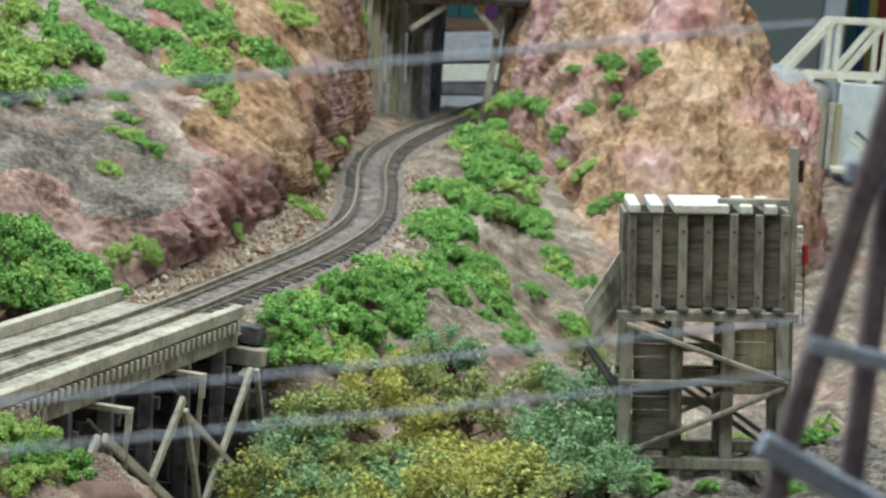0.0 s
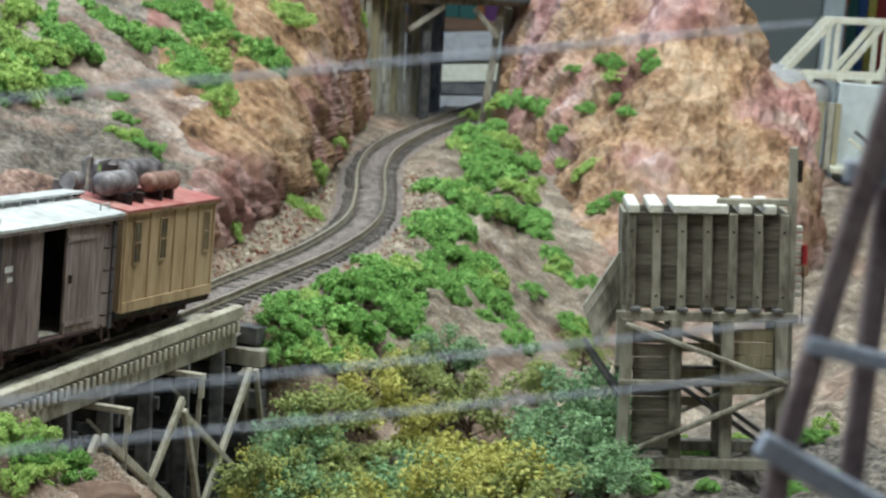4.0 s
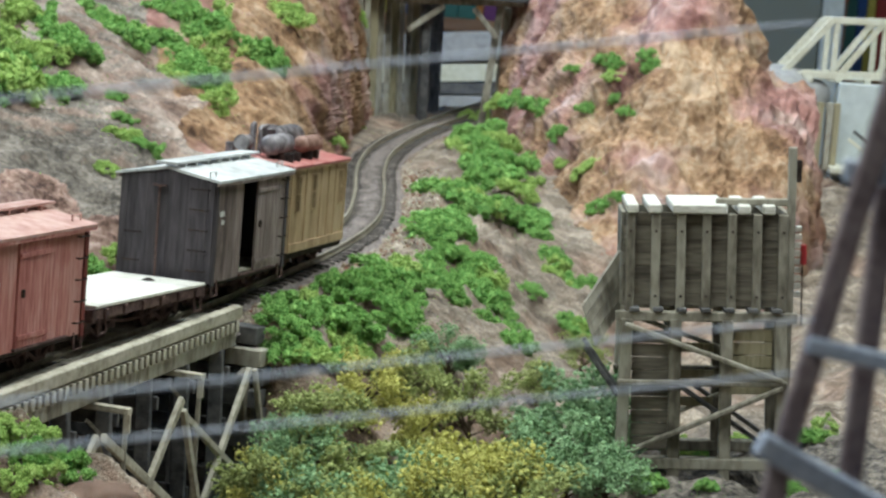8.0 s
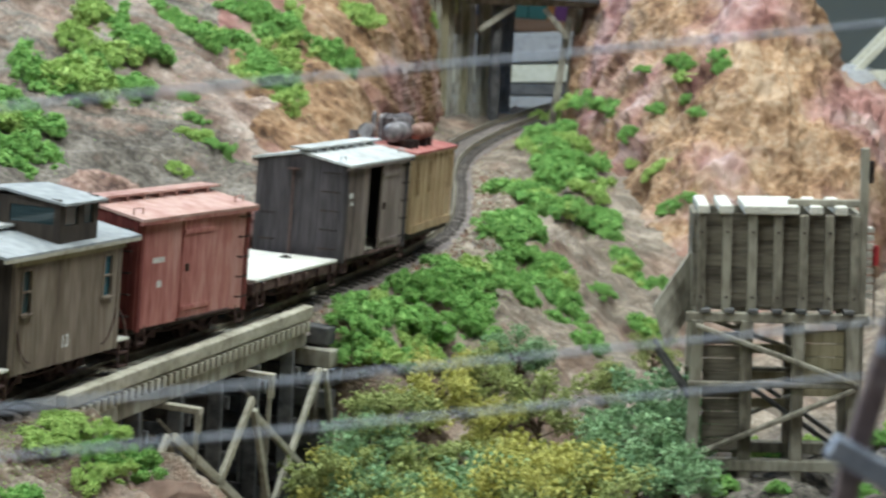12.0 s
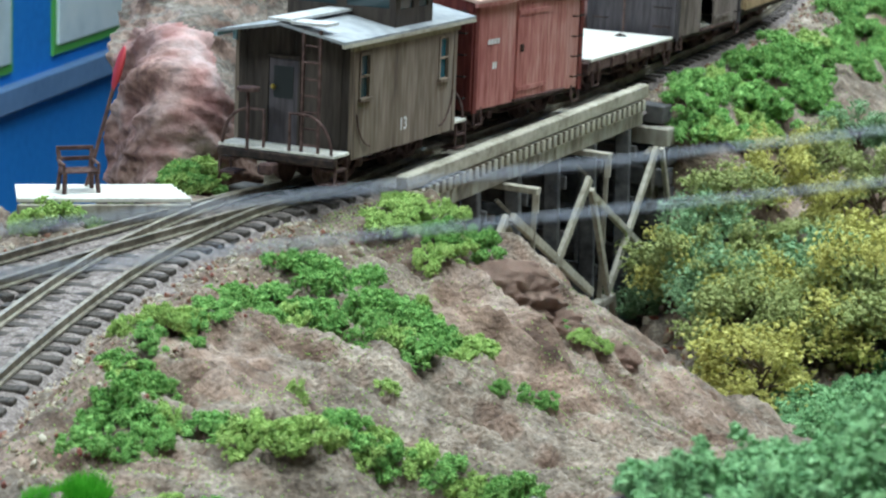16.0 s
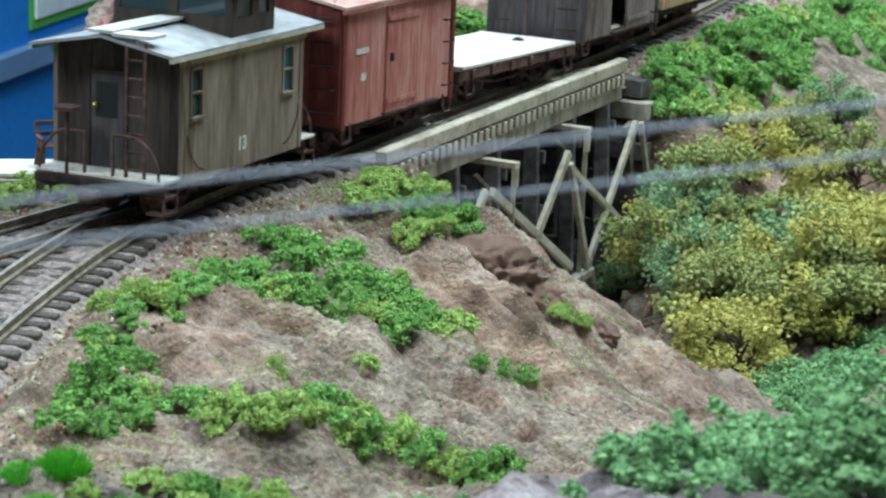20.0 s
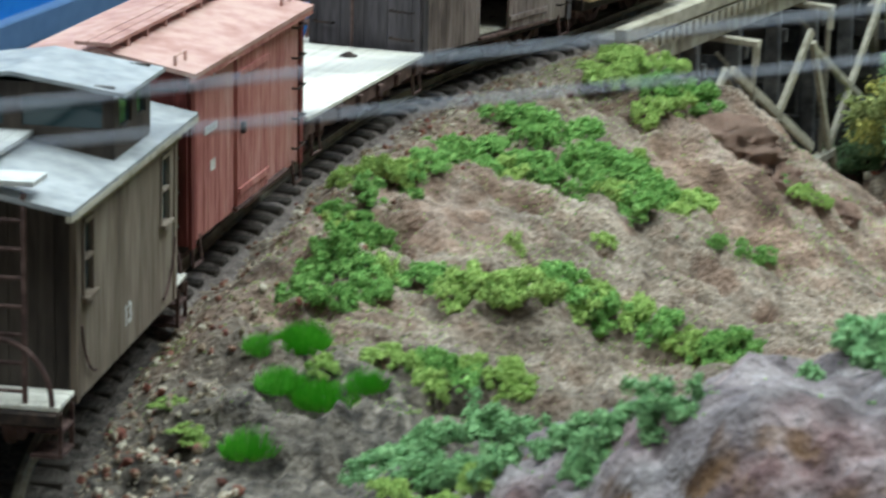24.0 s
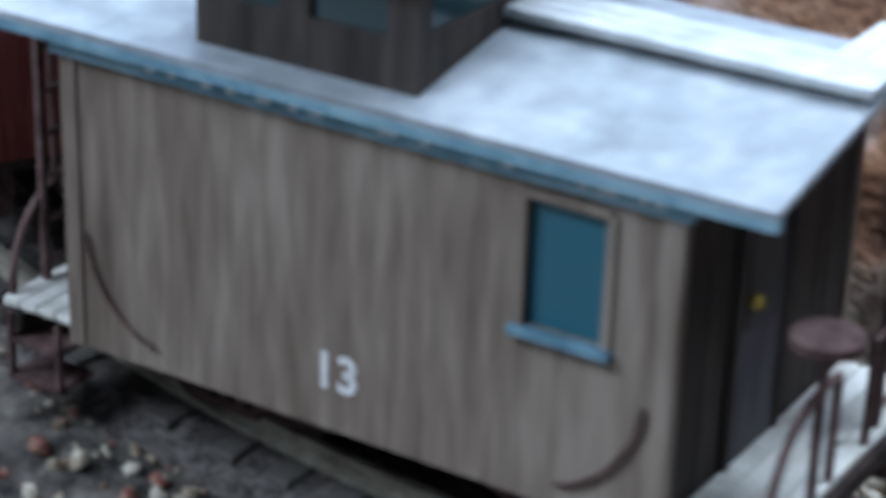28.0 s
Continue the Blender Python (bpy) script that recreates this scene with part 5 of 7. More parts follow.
    rails = [made(bar, (e * (x1 - .0012), yy, FLOOR_Z + .001), (e * (x1 - .0012), yy, CTOP + .0030), .0009) for yy in (ly - .0032, ly + .0032)]
    steps_up = part("ladder", rails[0], M_RUST, caboose, "rust-brown roof ladder")
    part("ladder_rail", rails[1], M_RUST, steps_up)
    for k in range(7):
        z = FLOOR_Z + .004 + k * .0056
        part("rung", made(rod, (e * (x1 - .0012), ly - .0032, z), (e * (x1 - .0012), ly + .0032, z), .0004, sides=5), M_RUST, steps_up)
part("interior", made(box, (-CH + .0015, -WIDE + .002, FLOOR_Z), (CH - .0015, WIDE - .002, FLOOR_Z + .0008)), M_BLACK, caboose)
part("roof", gable_roof(CH, WIDE + .0026, CTOP, CTOP + .0046, .0105, .0010), M_ROOF_GREY, caboose, "dusty grey roof")
for side in (-1, 1):
    part("eave_trim", made(box, (-CH - .0105, side * (WIDE + .0015), CTOP - .0021), (CH + .0105, side * (WIDE + .0027), CTOP - .0009)), M_FRAME_BLUE if side > 0 else M_TIMBER_PALE, caboose, "blue-grey eave" if side > 0 else "pale worn eave")
CU0, CU1, CUH, CUW = -.0068, .0205, .0135, .0215
CZ = CTOP + .0015
for side in (-1, 1):
    holes = [(CU0 + .0030, CU0 + .0130, CZ + .0050, CZ + .0115), (CU0 + .0172, CU1 - .0030, CZ + .0050, CZ + .0115)]
    # the cupola's walls carry their shade in the colour too
    part("cupola_wall", holed_wall(CU0, CU1, CZ - .001, CZ + CUH, side * (CUW - .0008), side, holes, .0008), M_CABOOSE_SHADED, caboose)
    for h in holes:
        part("cupola_pane", made(box, (h[0], side * (CUW - .0010), h[2]), (h[1], side * (CUW - .0007), h[3])), M_GLASS, caboose)
for x, e in ((CU0, -1), (CU1, 1)):
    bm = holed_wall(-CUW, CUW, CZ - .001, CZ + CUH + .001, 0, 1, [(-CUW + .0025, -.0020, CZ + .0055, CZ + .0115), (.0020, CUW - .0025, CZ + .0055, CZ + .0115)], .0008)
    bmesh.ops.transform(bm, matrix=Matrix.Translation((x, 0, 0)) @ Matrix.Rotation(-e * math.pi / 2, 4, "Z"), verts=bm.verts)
    part("cupola_end", bm, M_CABOOSE_SHADED, caboose)
    for a, b in ((-CUW + .0025, -.0020), (.0020, CUW - .0025)):
        part("cupola_pane", made(box, (x + e * .0002, a, CZ + .0055), (x + e * .0004, b, CZ + .0115)), M_GLASS, caboose)
bm = gable_roof((CU1 - CU0) / 2, CUW + .0028, CZ + CUH, CZ + CUH + .0034, .0026, .0009)
bmesh.ops.translate(bm, verts=bm.verts, vec=((CU0 + CU1) / 2, 0, 0))
part("cupola_roof", bm, M_ROOF_GREY, caboose, "dusty grey cupola roof")
bm = made(rod, (.002, .012, CZ), (.002, .012, CZ + CUH + .014), .0021, sides=12)
rod(bm, (.002, .012, CZ + CUH + .014), (.002, .012, CZ + CUH + .0155), .0030, sides=12)
part("stove_pipe", bm, M_BLACK, caboose)
for e, xa, xb in ((-1, -CH - .0105, CU0), (1, CU1, CH + .0105)):
    for k in range(3):
        y = (k - 1) * .0030
        part("running_board", made(box, (xa, y - .0014, CTOP + .0050), (xb, y + .0014, CTOP + .0060)), M_ROOF, caboose, "pale running board")
    for k in range(3):
        x = e * (CH + .0095 - k * .0030)
        part("end_board", made(box, (x - .0014, -.0180 if e < 0 else .0045, CTOP + .0044), (x + .0014, -.0045 if e < 0 else .0180, CTOP + .0054)), M_ROOF, caboose)

TRAIN = [(caboose, .0010, .0800), (red_car, .099, .090), (flat_car, .197, .096), (dark_car, .2985, .092), (yellow_loco, .396, .083)]


# ---- timber portal at the far end of the cutting ----
portal = thing("timber_portal", "grey timber tunnel portal with plank side walls", "tunnel portal")
PZ = rail_z(1.9) - .006


def stick(parent, name, p, q, w, h=None, mat=M_TIMBER, label=""):
    return part(name, made(bar, p, q, w, h, (0, 1, 0.001), .0004), mat, parent, label)


for k in range(11):
    x = -.126 + k * .0052
    y = 1.87 + k * .010
    stick(portal, "wall_plank", (x, y, PZ - .01), (x - .004, y, PZ + .098), .0046 if k % 3 else .0062, .005, M_OLIVE_TIMBER if k % 3 == 0 else M_TIMBER)
for k in range(6):
    stick(portal, "inner_post", (-.073 + k * .0016, 1.95 + k * .03, PZ - .01), (-.075 + k * .0016, 1.95 + k * .03, PZ + .10), .006, .006, M_TIMBER_DARK)
stick(portal, "post", (-.068, 1.905, PZ - .01), (-.072, 1.905, PZ + .098), .007, .007, M_TIMBER_DARK)
stick(portal, "post", (-.0215, 1.895, PZ - .006), (-.0125, 1.905, PZ + .098), .0062, .006, M_TIMBER, "leaning grey post")
stick(portal, "post", (-.012, 1.93, PZ - .006), (-.006, 1.93, PZ + .098), .006, .006, M_TIMBER)
stick(portal, "lintel", (-.098, 1.90, PZ + .0985), (.006, 1.90, PZ + .1035), .007, .008, M_TIMBER)
stick(portal, "knee_brace", (-.086, 1.895, PZ + .074), (-.058, 1.895, PZ + .096), .0045, .004, M_TIMBER)
stick(portal, "knee_brace", (-.014, 1.892, PZ + .074), (-.034, 1.892, PZ + .096), .0045, .004, M_TIMBER)
for k in range(5):
    part("roof_plank", made(box, (-.13, 1.88 + k * .05, PZ + .1035), (.01, 1.925 + k * .05, PZ + .107)), M_TIMBER_DARK, portal)
# things in the room beyond the portal
M_GREYBOARD = material("grey_board", [(0.26, 0.26, 0.26), (0.36, 0.36, 0.355), (0.42, 0.42, 0.415)], 12, 0.7, 0.05, 10)
M_CREAM = material("cream_board", [(0.52, 0.51, 0.38), (0.62, 0.61, 0.47), (0.70, 0.69, 0.56)], 14, 0.7, 0.05, 10)
M_SHELF = material("brown_shelf", [(0.22, 0.12, 0.07), (0.33, 0.19, 0.115), (0.40, 0.24, 0.15)], 14, 0.6, 0.05, 10, (1, 5, 5))
stack = thing("board_stack", "grey and cream boards stacked on trestles beyond the portal", "boards", at=(-.06, 3.0, 0))
for z0, z1, m, tilt in ((1.05, 1.125, M_GREYBOARD, 1), (1.128, 1.150, M_CREAM, 3), (1.152, 1.166, M_GREYBOARD, 4), (1.168, 1.182, M_TIMBER_DARK, 4), (1.184, 1.206, M_CREAM, 5), (1.210, 1.245, M_GREYBOARD, 6)):
    ob = part("board", made(box, (-.30, -.06, z0 - 1.15), (.30, .06, z1 - 1.15), .001), m, stack)
    ob.matrix_basis = Matrix.Translation((0, 0, 1.15)) @ Matrix.Rotation(radians(-tilt), 4, "Y")
for x in (-.22, .22):
    part("trestle", made(box, (x - .02, -.05, 0), (x + .02, .05, 1.06)), M_TIMBER_DARK, stack)
BOOK = [(0.30, 0.03, 0.03), (0.03, 0.10, 0.30), (0.45, 0.42, 0.36), (0.05, 0.20, 0.18), (0.45, 0.18, 0.04), (0.20, 0.06, 0.22), (0.5, 0.45, 0.1)]
BOOK_M = [material("book_cover", [tuple(c * .8 for c in b), b], 30, 0.5, 0.05, 4, spread=0.2) for b in BOOK]
rng = random.Random(11)


def bookshelf(x0, x1, y, z_list, label):
    shelf = thing("bookshelf", label, "bookshelf", at=((x0 + x1) / 2, y, 0))
    w = (x1 - x0) / 2
    for z in z_list:
        part("shelf_board", made(box, (-w, -.12, z - .024), (w, .12, z), .001), M_SHELF, shelf)
    for s in (-1, 1):
        part("upright", made(box, (s * w - .012, -.12, 0), (s * w + .012, .12, z_list[-1]), .001), M_SHELF, shelf)
    part("back_panel", made(box, (-w, .121, 0), (w, .128, z_list[-1])), M_SHELF, shelf)
    for z in z_list[:-1]:
        x = x0 + .02
        while x < x1 - .05:
            t, h = rng.uniform(.012, .036), rng.uniform(.17, .25)
            tagged(part("book", made(box, (x, y - .10, z), (x + t, y + .06, z + h), .001), rng.choice(BOOK_M)), "coloured book standing on a shelf", "book", "books on the shelves")
            x += t + .001


bookshelf(-.55, .20, 4.5, [.8, 1.245, 1.60], "brown bookshelf seen beyond the portal")
bookshelf(.58, 1.35, 4.5, [.8, 1.20, 1.55], "brown bookshelf with coloured books against the far wall")

# ---- background on the right: truss bridge, boards, cabinet ----
M_TRUSS = material("cream_painted_truss", [(0.52, 0.50, 0.38), (0.64, 0.62, 0.50), (0.72, 0.71, 0.60)], 60, 0.7, 0.08, 5)
truss = thing("truss_bridge", "cream-painted wooden truss bridge of the layout's other line", "bridge")
TY, TB, TT = 2.1, 1.2475, 1.2985
for y in (TY, TY + .06):
    stick(truss, "bottom_chord", (.236, y, TB), (.62, y, TB + .016), .006, .007, M_TRUSS)
    stick(truss, "top_chord", (.281, y, TT), (.58, y, TT + .012), .006, .006, M_TRUSS)
    stick(truss, "end_post", (.241, y, TB), (.282, y, TT), .006, .006, M_TRUSS)
    for k in range(4):
        x = .2865 + k * .043
        stick(truss, "vertical", (x, y, TB + .002 * k), (x, y, TT + .002 * k), .0048, .005, M_TRUSS)
        stick(truss, "diagonal", (x + .004, y, TB + .002 * k), (x + .040, y, TT + .002 * k), .0055, .005, M_TRUSS)
for k in range(14):
    x = .24 + k * .026
    stick(truss, "deck_beam", (x, TY - .004, TB - .004 + x * .042 - .010), (x, TY + .066, TB - .004 + x * .042 - .010), .006, .004, M_TRUSS)
M_PALE = material("pale_blue_board", [(0.42, 0.47, 0.47), (0.52, 0.57, 0.57), (0.58, 0.63, 0.63)], 8, 0.8, 0.05, 12)
M_TAN = material("tan_plaster_ground", [(0.28, 0.21, 0.13), (0.38, 0.29, 0.19), (0.46, 0.37, 0.26)], 30, 0.95, 0.3, 6)
abutment = thing("bridge_pier", "pale blue-grey board pier under the truss bridge", "bridge pier")
part("panel", made(box, (.292, 2.09, 1.10), (.60, 2.12, 1.2445), .001), M_PALE, abutment)
part("ledge", made(box, (.285, 2.04, 1.166), (.60, 2.09, 1.172), .001), M_TRUSS, abutment)
for x0, m in ((.2715, M_OLIVE_TIMBER), (.2800, M_TIMBER), (.2860, M_OLIVE_TIMBER)):
    part("post", made(box, (x0, 2.06, 1.12 if m is M_OLIVE_TIMBER and x0 < .275 else 1.168), (x0 + .0052, 2.075, 1.2265), .0004), m, abutment)
stick(abutment, "cable", (.300, 2.03, 1.205), (.345, 2.03, 1.175), .003, .003, M_TIMBER_DARK)
stick(abutment, "cable", (.296, 2.03, 1.198), (.338, 2.03, 1.170), .003, .003, M_TRUSS)
yard = tagged(part("yard_ground", made(box, (.20, 1.62, 1.06), (.75, 2.4, 1.128), .003), M_TAN), "tan plaster ground beyond the cliff", "ground", kind="structure")
crate = thing("grey_cabinet", "grey-green cabinet standing in the room behind the layout", "cabinet", at=(.40, 3.7, 0))
part("body", made(box, (-.09, -.1, 0), (.065, .1, 1.6), .002), plain("grey_green_paint", (.16, .18, .16), .6), crate)
part("side_panel", made(box, (.067, -.1, 0), (.10, .1, 1.6), .002), M_PALE, crate)
hill = tagged(part("gravel_mound", made(lambda bm: bmesh.ops.create_icosphere(bm, subdivisions=4, radius=.05, matrix=Matrix.Translation((.235, 2.12, 1.228)) @ Matrix.Diagonal((1, .8, .55, 1)))), M_GREYBOARD, smooth=True), "grey heap of gravel beside the truss bridge", "gravel pile")
for v in hill.data.vertices:
    v.co += v.normal * .008 * fbm(v.co.x, v.co.y, v.co.z, 30, 3)
poster = thing("orange_poster", "orange and brown picture on the far wall", "picture", at=(.545, 4.3, 0))
part("panel", made(box, (-.045, -.01, 1.15), (.055, .01, 1.6), .001), material("orange_print", [(0.30, 0.08, 0.02), (0.50, 0.16, 0.05), (0.40, 0.25, 0.18), (0.10, 0.10, 0.12)], 14, 0.6, 0, 3), poster)
part("stand", made(box, (-.01, -.01, 0), (.01, .01, 1.15), .001), M_TIMBER_DARK, poster)

# ---- posters on the blue wall ----
M_MAP = material("pale_map_print", [(0.50, 0.62, 0.66), (0.62, 0.74, 0.78), (0.70, 0.80, 0.83)], 6, 0.6, 0, 4)
M_GREEN_EDGE = plain("green_print_border", (0.10, 0.42, 0.08), 0.6)
M_WARM = material("warm_print", [(0.65, 0.12, 0.06), (0.65, 0.45, 0.05), (0.16, 0.50, 0.12)], 9, 0.6, 0, 2)
for y0, y1, z0, z1, m in ((2.625, 2.935, .908, 1.140, M_MAP), (3.03, 3.46, .93, 1.152, M_WARM), (2.19, 2.497, .905, 1.14, M_MAP)):
    p = thing("wall_poster", "printed poster with a green border on the blue wall", "poster", "posters", (-.999, (y0 + y1) / 2, (z0 + z1) / 2))
    h, w = (z1 - z0) / 2, (y1 - y0) / 2
    part("border", made(box, (0, -w, -h), (.003, w, h)), M_GREEN_EDGE, p)
    part("print", made(box, (.003, -w + .012, -h + .012), (.006, w - .012, h - .012)), m, p)

# ---- ore bin in the valley ----
M_BIN = material("grey_olive_bin_timber", [(0.065, 0.057, 0.043), (0.145, 0.130, 0.100), (0.235, 0.215, 0.170), (0.33, 0.31, 0.25)], 60, 0.9, 0.3, 5, (1, 1, 0.35), spread=0.18)
ore_bin = thing("ore_bin", "weathered grey timber ore bin on braced legs", "ore bin")
BW, BD_, LEGS, HOP = .0355, .046, .0655, .0415
for k in range(7):
    z = LEGS + .0012 + k * .0058
    part("front_plank", made(box, (-BW, .0022, z), (BW, .0042, z + .0057), .0002), M_TIMBER_MID, ore_bin)
    part("back_plank", made(box, (-BW, BD_ - .004, z), (BW, BD_ - .002, z + .0056), .0002), M_BIN, ore_bin)
    for s in (-1, 1):
        part("side_plank", made(box, (s * BW - .001, .0042, z), (s * BW + .001, BD_ - .004, z + .0056), .0002), M_BIN, ore_bin)
for k in range(7):
    x = -BW + .0028 + k * (2 * BW - .0056) / 6
    part("batten", made(box, (x - .0019, -.0012, LEGS - .0008), (x + .0019, .0022, LEGS + HOP), .0003), M_BIN, ore_bin)
    for zz in (.006, .034):
        part("bolt", made(rod, (x, -.0011, LEGS + zz), (x, -.0024, LEGS + zz), .0006, sides=6), M_IRON, ore_bin)
# pale caps, whitened further to hold the highlight along their tops
for x0, x1 in ((-.0345, -.0295), (-.0255, -.0195), (-.0150, .0085), (.0130, .0185), (.0235, .0290)):
    part("cap_timber", made(box, (x0, -.0030, LEGS + HOP + .0002), (x1, BD_, LEGS + HOP + .0042), .0006), M_DECK, ore_bin, "pale cap timber with its top highlight in the colour")
part("rim", made(box, (.004, .003, LEGS + HOP + .0035), (BW, .0075, LEGS + HOP + .0065), .0004), M_BIN, ore_bin)
part("tall_post", made(box, (BW - .0010, .0005, LEGS - .002), (BW + .0024, .0045, LEGS + HOP + .0290), .0003), M_BIN, ore_bin)
bm = made(box, (BW + .0024, .001, LEGS + HOP + .0195), (BW + .0046, .004, LEGS + HOP + .0235), .0003)
rod(bm, (BW + .0035, .0025, LEGS + HOP + .0140), (BW + .0035, .0025, LEGS + HOP + .0195), .0012, sides=8)
part("post_lamp", bm, M_IRON, ore_bin)
part("floor_beam", made(box, (-BW - .003, -.002, LEGS - .0050), (BW + .004, .003, LEGS - .0008), .0004), M_BIN, ore_bin)
part("floor_beam", made(box, (-BW - .003, BD_ - .006, LEGS - .0050), (BW + .004, BD_ - .001, LEGS - .0008), .0004), M_BIN, ore_bin)
for k in range(7):
    x = -BW + .005 + k * (2 * BW - .010) / 6
    part("joist", made(box, (x - .0022, -.0040, LEGS - .0007), (x + .0022, BD_, LEGS + .0011), .0003), M_TIMBER_DARK, ore_bin)
for y in (.0, BD_ - .004):
    for x, lean in ((-BW + .002, -.0022), (-.0125, 0), (.0095, 0), (BW - .003, .0022)):
        stick(ore_bin, "leg", (x + lean, y, -.012), (x, y, LEGS - .004), .0052, .005, M_BIN)
    stick(ore_bin, "girt", (-BW - .002, y - .0034, LEGS * .52), (BW, y - .0034, LEGS * .52), .0022, .0040, M_BIN)
    stick(ore_bin, "brace", (-BW + .001, y - .0046, LEGS - .006), (BW - .002, y - .0046, LEGS * .54), .0020, .0036, M_BIN)
    stick(ore_bin, "brace", (-BW + .001, y - .0052, .003), (BW - .002, y - .0052, LEGS * .50), .0020, .0038, M_BIN)
    stick(ore_bin, "brace", (-.010, y + .006, LEGS * .48), (BW - .006, y + .006, .004), .0020, .0036, M_TIMBER_DARK)
for x0, x1, z1 in ((-BW + .0045, -.0150, LEGS - .008), (.0122, BW - .006, LEGS - .008)):
    n = int((z1 - .004) / .0058) if x0 < 0 else 5
    for k in range(n):
        z = .004 + k * .0058 if x0 < 0 else z1 - (k + 1) * .0058
        part("panel_plank", made(box, (x0, .0020, z), (x1, .0034, z + .0054), .0002), M_OLIVE_TIMBER if x0 > 0 else M_TIMBER_MID, ore_bin)
for k in range(3):
    part("ladder_way", made(box, (-.009, .020, .02 + .012 * k), (.006, .022, .024 + .012 * k), .0002), M_OLIVE_TIMBER, ore_bin)
part("sill", made(box, (-BW - .004, -.003, -.004), (BW + .004, .004, .0008), .0004), M_BIN, ore_bin)
part("sill", made(box, (-BW - .004, BD_ - .007, -.004), (BW + .004, BD_, .0008), .0004), M_BIN, ore_bin)
for k in range(4):
    f, g = k / 4 + .01, (k + 1) / 4 - .01
    low0, low1 = Vector((-BW - .0175, -.002, LEGS + .001)), Vector((-BW - .0115, -.004, LEGS - .0165))
    top0, top1 = Vector((-BW - .0010, .016, LEGS + .0235)), Vector((-BW - .0004, .012, LEGS - .0035))
    bm = bmesh.new()
    quad = [bm.verts.new(p) for p in (low0.lerp(low1, f), low0.lerp(low1, g), top0.lerp(top1, g), top0.lerp(top1, f))]
    r = bmesh.ops.extrude_face_region(bm, geom=[bm.faces.new(quad)])
    bmesh.ops.translate(bm, verts=[v for v in r["geom"] if isinstance(v, bmesh.types.BMVert)], vec=(-.0004, .0012, .0006))
    bmesh.ops.recalc_face_normals(bm, faces=bm.faces)
    part("chute_board", bm, M_BIN, ore_bin, "sloping grey chute board")
for y in (.002, .028):
    stick(ore_bin, "chute_prop", (-BW - .016, y, LEGS - .017), (-BW, y, LEGS - .040), .002, .002, M_TIMBER_DARK)
for k in range(9):
    part("stair_tread", made(box, (BW + .0030, .012, .070 + k * .0036), (BW + .0066, .016, .0722 + k * .0036), .0002), M_DECK, ore_bin, "pale stair tread")
stick(ore_bin, "stair_string", (BW + .0045, .031, 0), (BW + .0045, .031, LEGS + .004), .002, .002, M_BIN)
part("red_target", made(rod, (BW + .0075, .012, LEGS + .0190), (BW + .0075, .012, LEGS + .0275), .0014, sides=10), M_RED_SIGN, ore_bin, "small red target")
stick(ore_bin, "target_rod", (BW + .0072, .012, LEGS - .008), (BW + .0072, .012, LEGS + .0190), .0006, .0006, M_IRON)
ore_bin.matrix_basis = Matrix.Translation((.0965, 1.0, 1.106)) @ Matrix.Rotation(radians(-4.0), 4, "Y")

# ---- station stop: plank platform, bench, red paddle sign ----
platform = thing("plank_platform", "low pale plank platform beside the siding", "platform")
a0, a1, b1 = Vector((-.2800, .7055, 0)), Vector((-.2285, .7275, 0)), Vector((-.2275, .7455, 0))
ux, uy = (a1 - a0).normalized(), Vector((-(a1 - a0).y, (a1 - a0).x, 0)).normalized()
pz = rail_z(.72) + .0018
PM = Matrix((ux, uy, (0, 0, 1))).transposed().to_4x4()
PM.translation = (a0.x, a0.y, pz)
for k in range(5):
    part("deck_plank", made(box, (.0, .0005 + k * .0050, .0), (.0570 - .0010 * k, .0051 + k * .0050, .0014), .0002, PM), M_DECK, platform)
part("edge_beam", made(box, (.0, -.0012, -.006), (.0570, .0006, -.0004), .0003, PM), M_TIMBER, platform)
for k in range(5):
    part("bearer", made(box, (.002 + k * .0125, .001, -.006), (.0045 + k * .0125, .024, -.0002), .0002, PM), M_TIMBER_DARK, platform)
seat = thing("station_bench", "small rust-brown cast iron bench on the platform", "bench")
SM = PM @ Matrix.Translation((.0205, .0125, .0014)) @ Matrix.Rotation(radians(12), 4, "Z")
for x in (-.0058, .0058):
    bm = bmesh.new()
    bent_rod(bm, [SM @ Vector(p) for p in ((x, -.004, 0), (x * .92, -.003, .0065), (x * .86, .003, .0070), (x * 1.0, .0046, .0135))], .00085)
    bent_rod(bm, [SM @ Vector(p) for p in ((x, .0046, 0), (x * .92, .003, .0070))], .00085)
    bent_rod(bm, [SM @ Vector(p) for p in ((x, -.004, .0065), (x, -.004, .0098), (x, .0036, .0100))], .0006)
    part("side_frame", bm, M_RUST, seat)
for y, z in ((-.0030, .0068), (-.0008, .0070), (.0014, .0072)):
    part("seat_slat", made(box, (-.0062, y - .0009, z), (.0062, y + .0009, z + .0007), .0001, SM), M_RUST, seat)
for z in (.0098, .0132):
    part("back_slat", made(box, (-.0064, .0036 + (z - .0098) * .3, z), (.0064, .0043 + (z - .0098) * .3, z + .0014), .0001, SM), M_RUST, seat)
sign = thing("paddle_sign", "red oval paddle sign on a leaning rusty pole", "sign")
s0, s1 = Vector((-.2670, .735, pz + .001)), Vector((-.2575, .742, pz + .044))
part("pole", made(rod, s0, s1, .0007, sides=7), M_RUST, sign)
bm = bmesh.new()
d = (s1 - s0).normalized()
m = d.to_track_quat("Z", "Y").to_matrix().to_4x4()
m.translation = s1 + d * -.003
bmesh.ops.create_uvsphere(bm, u_segments=20, v_segments=12, radius=1, matrix=m @ Matrix.Diagonal((.0034, .0011, .0078, 1)))
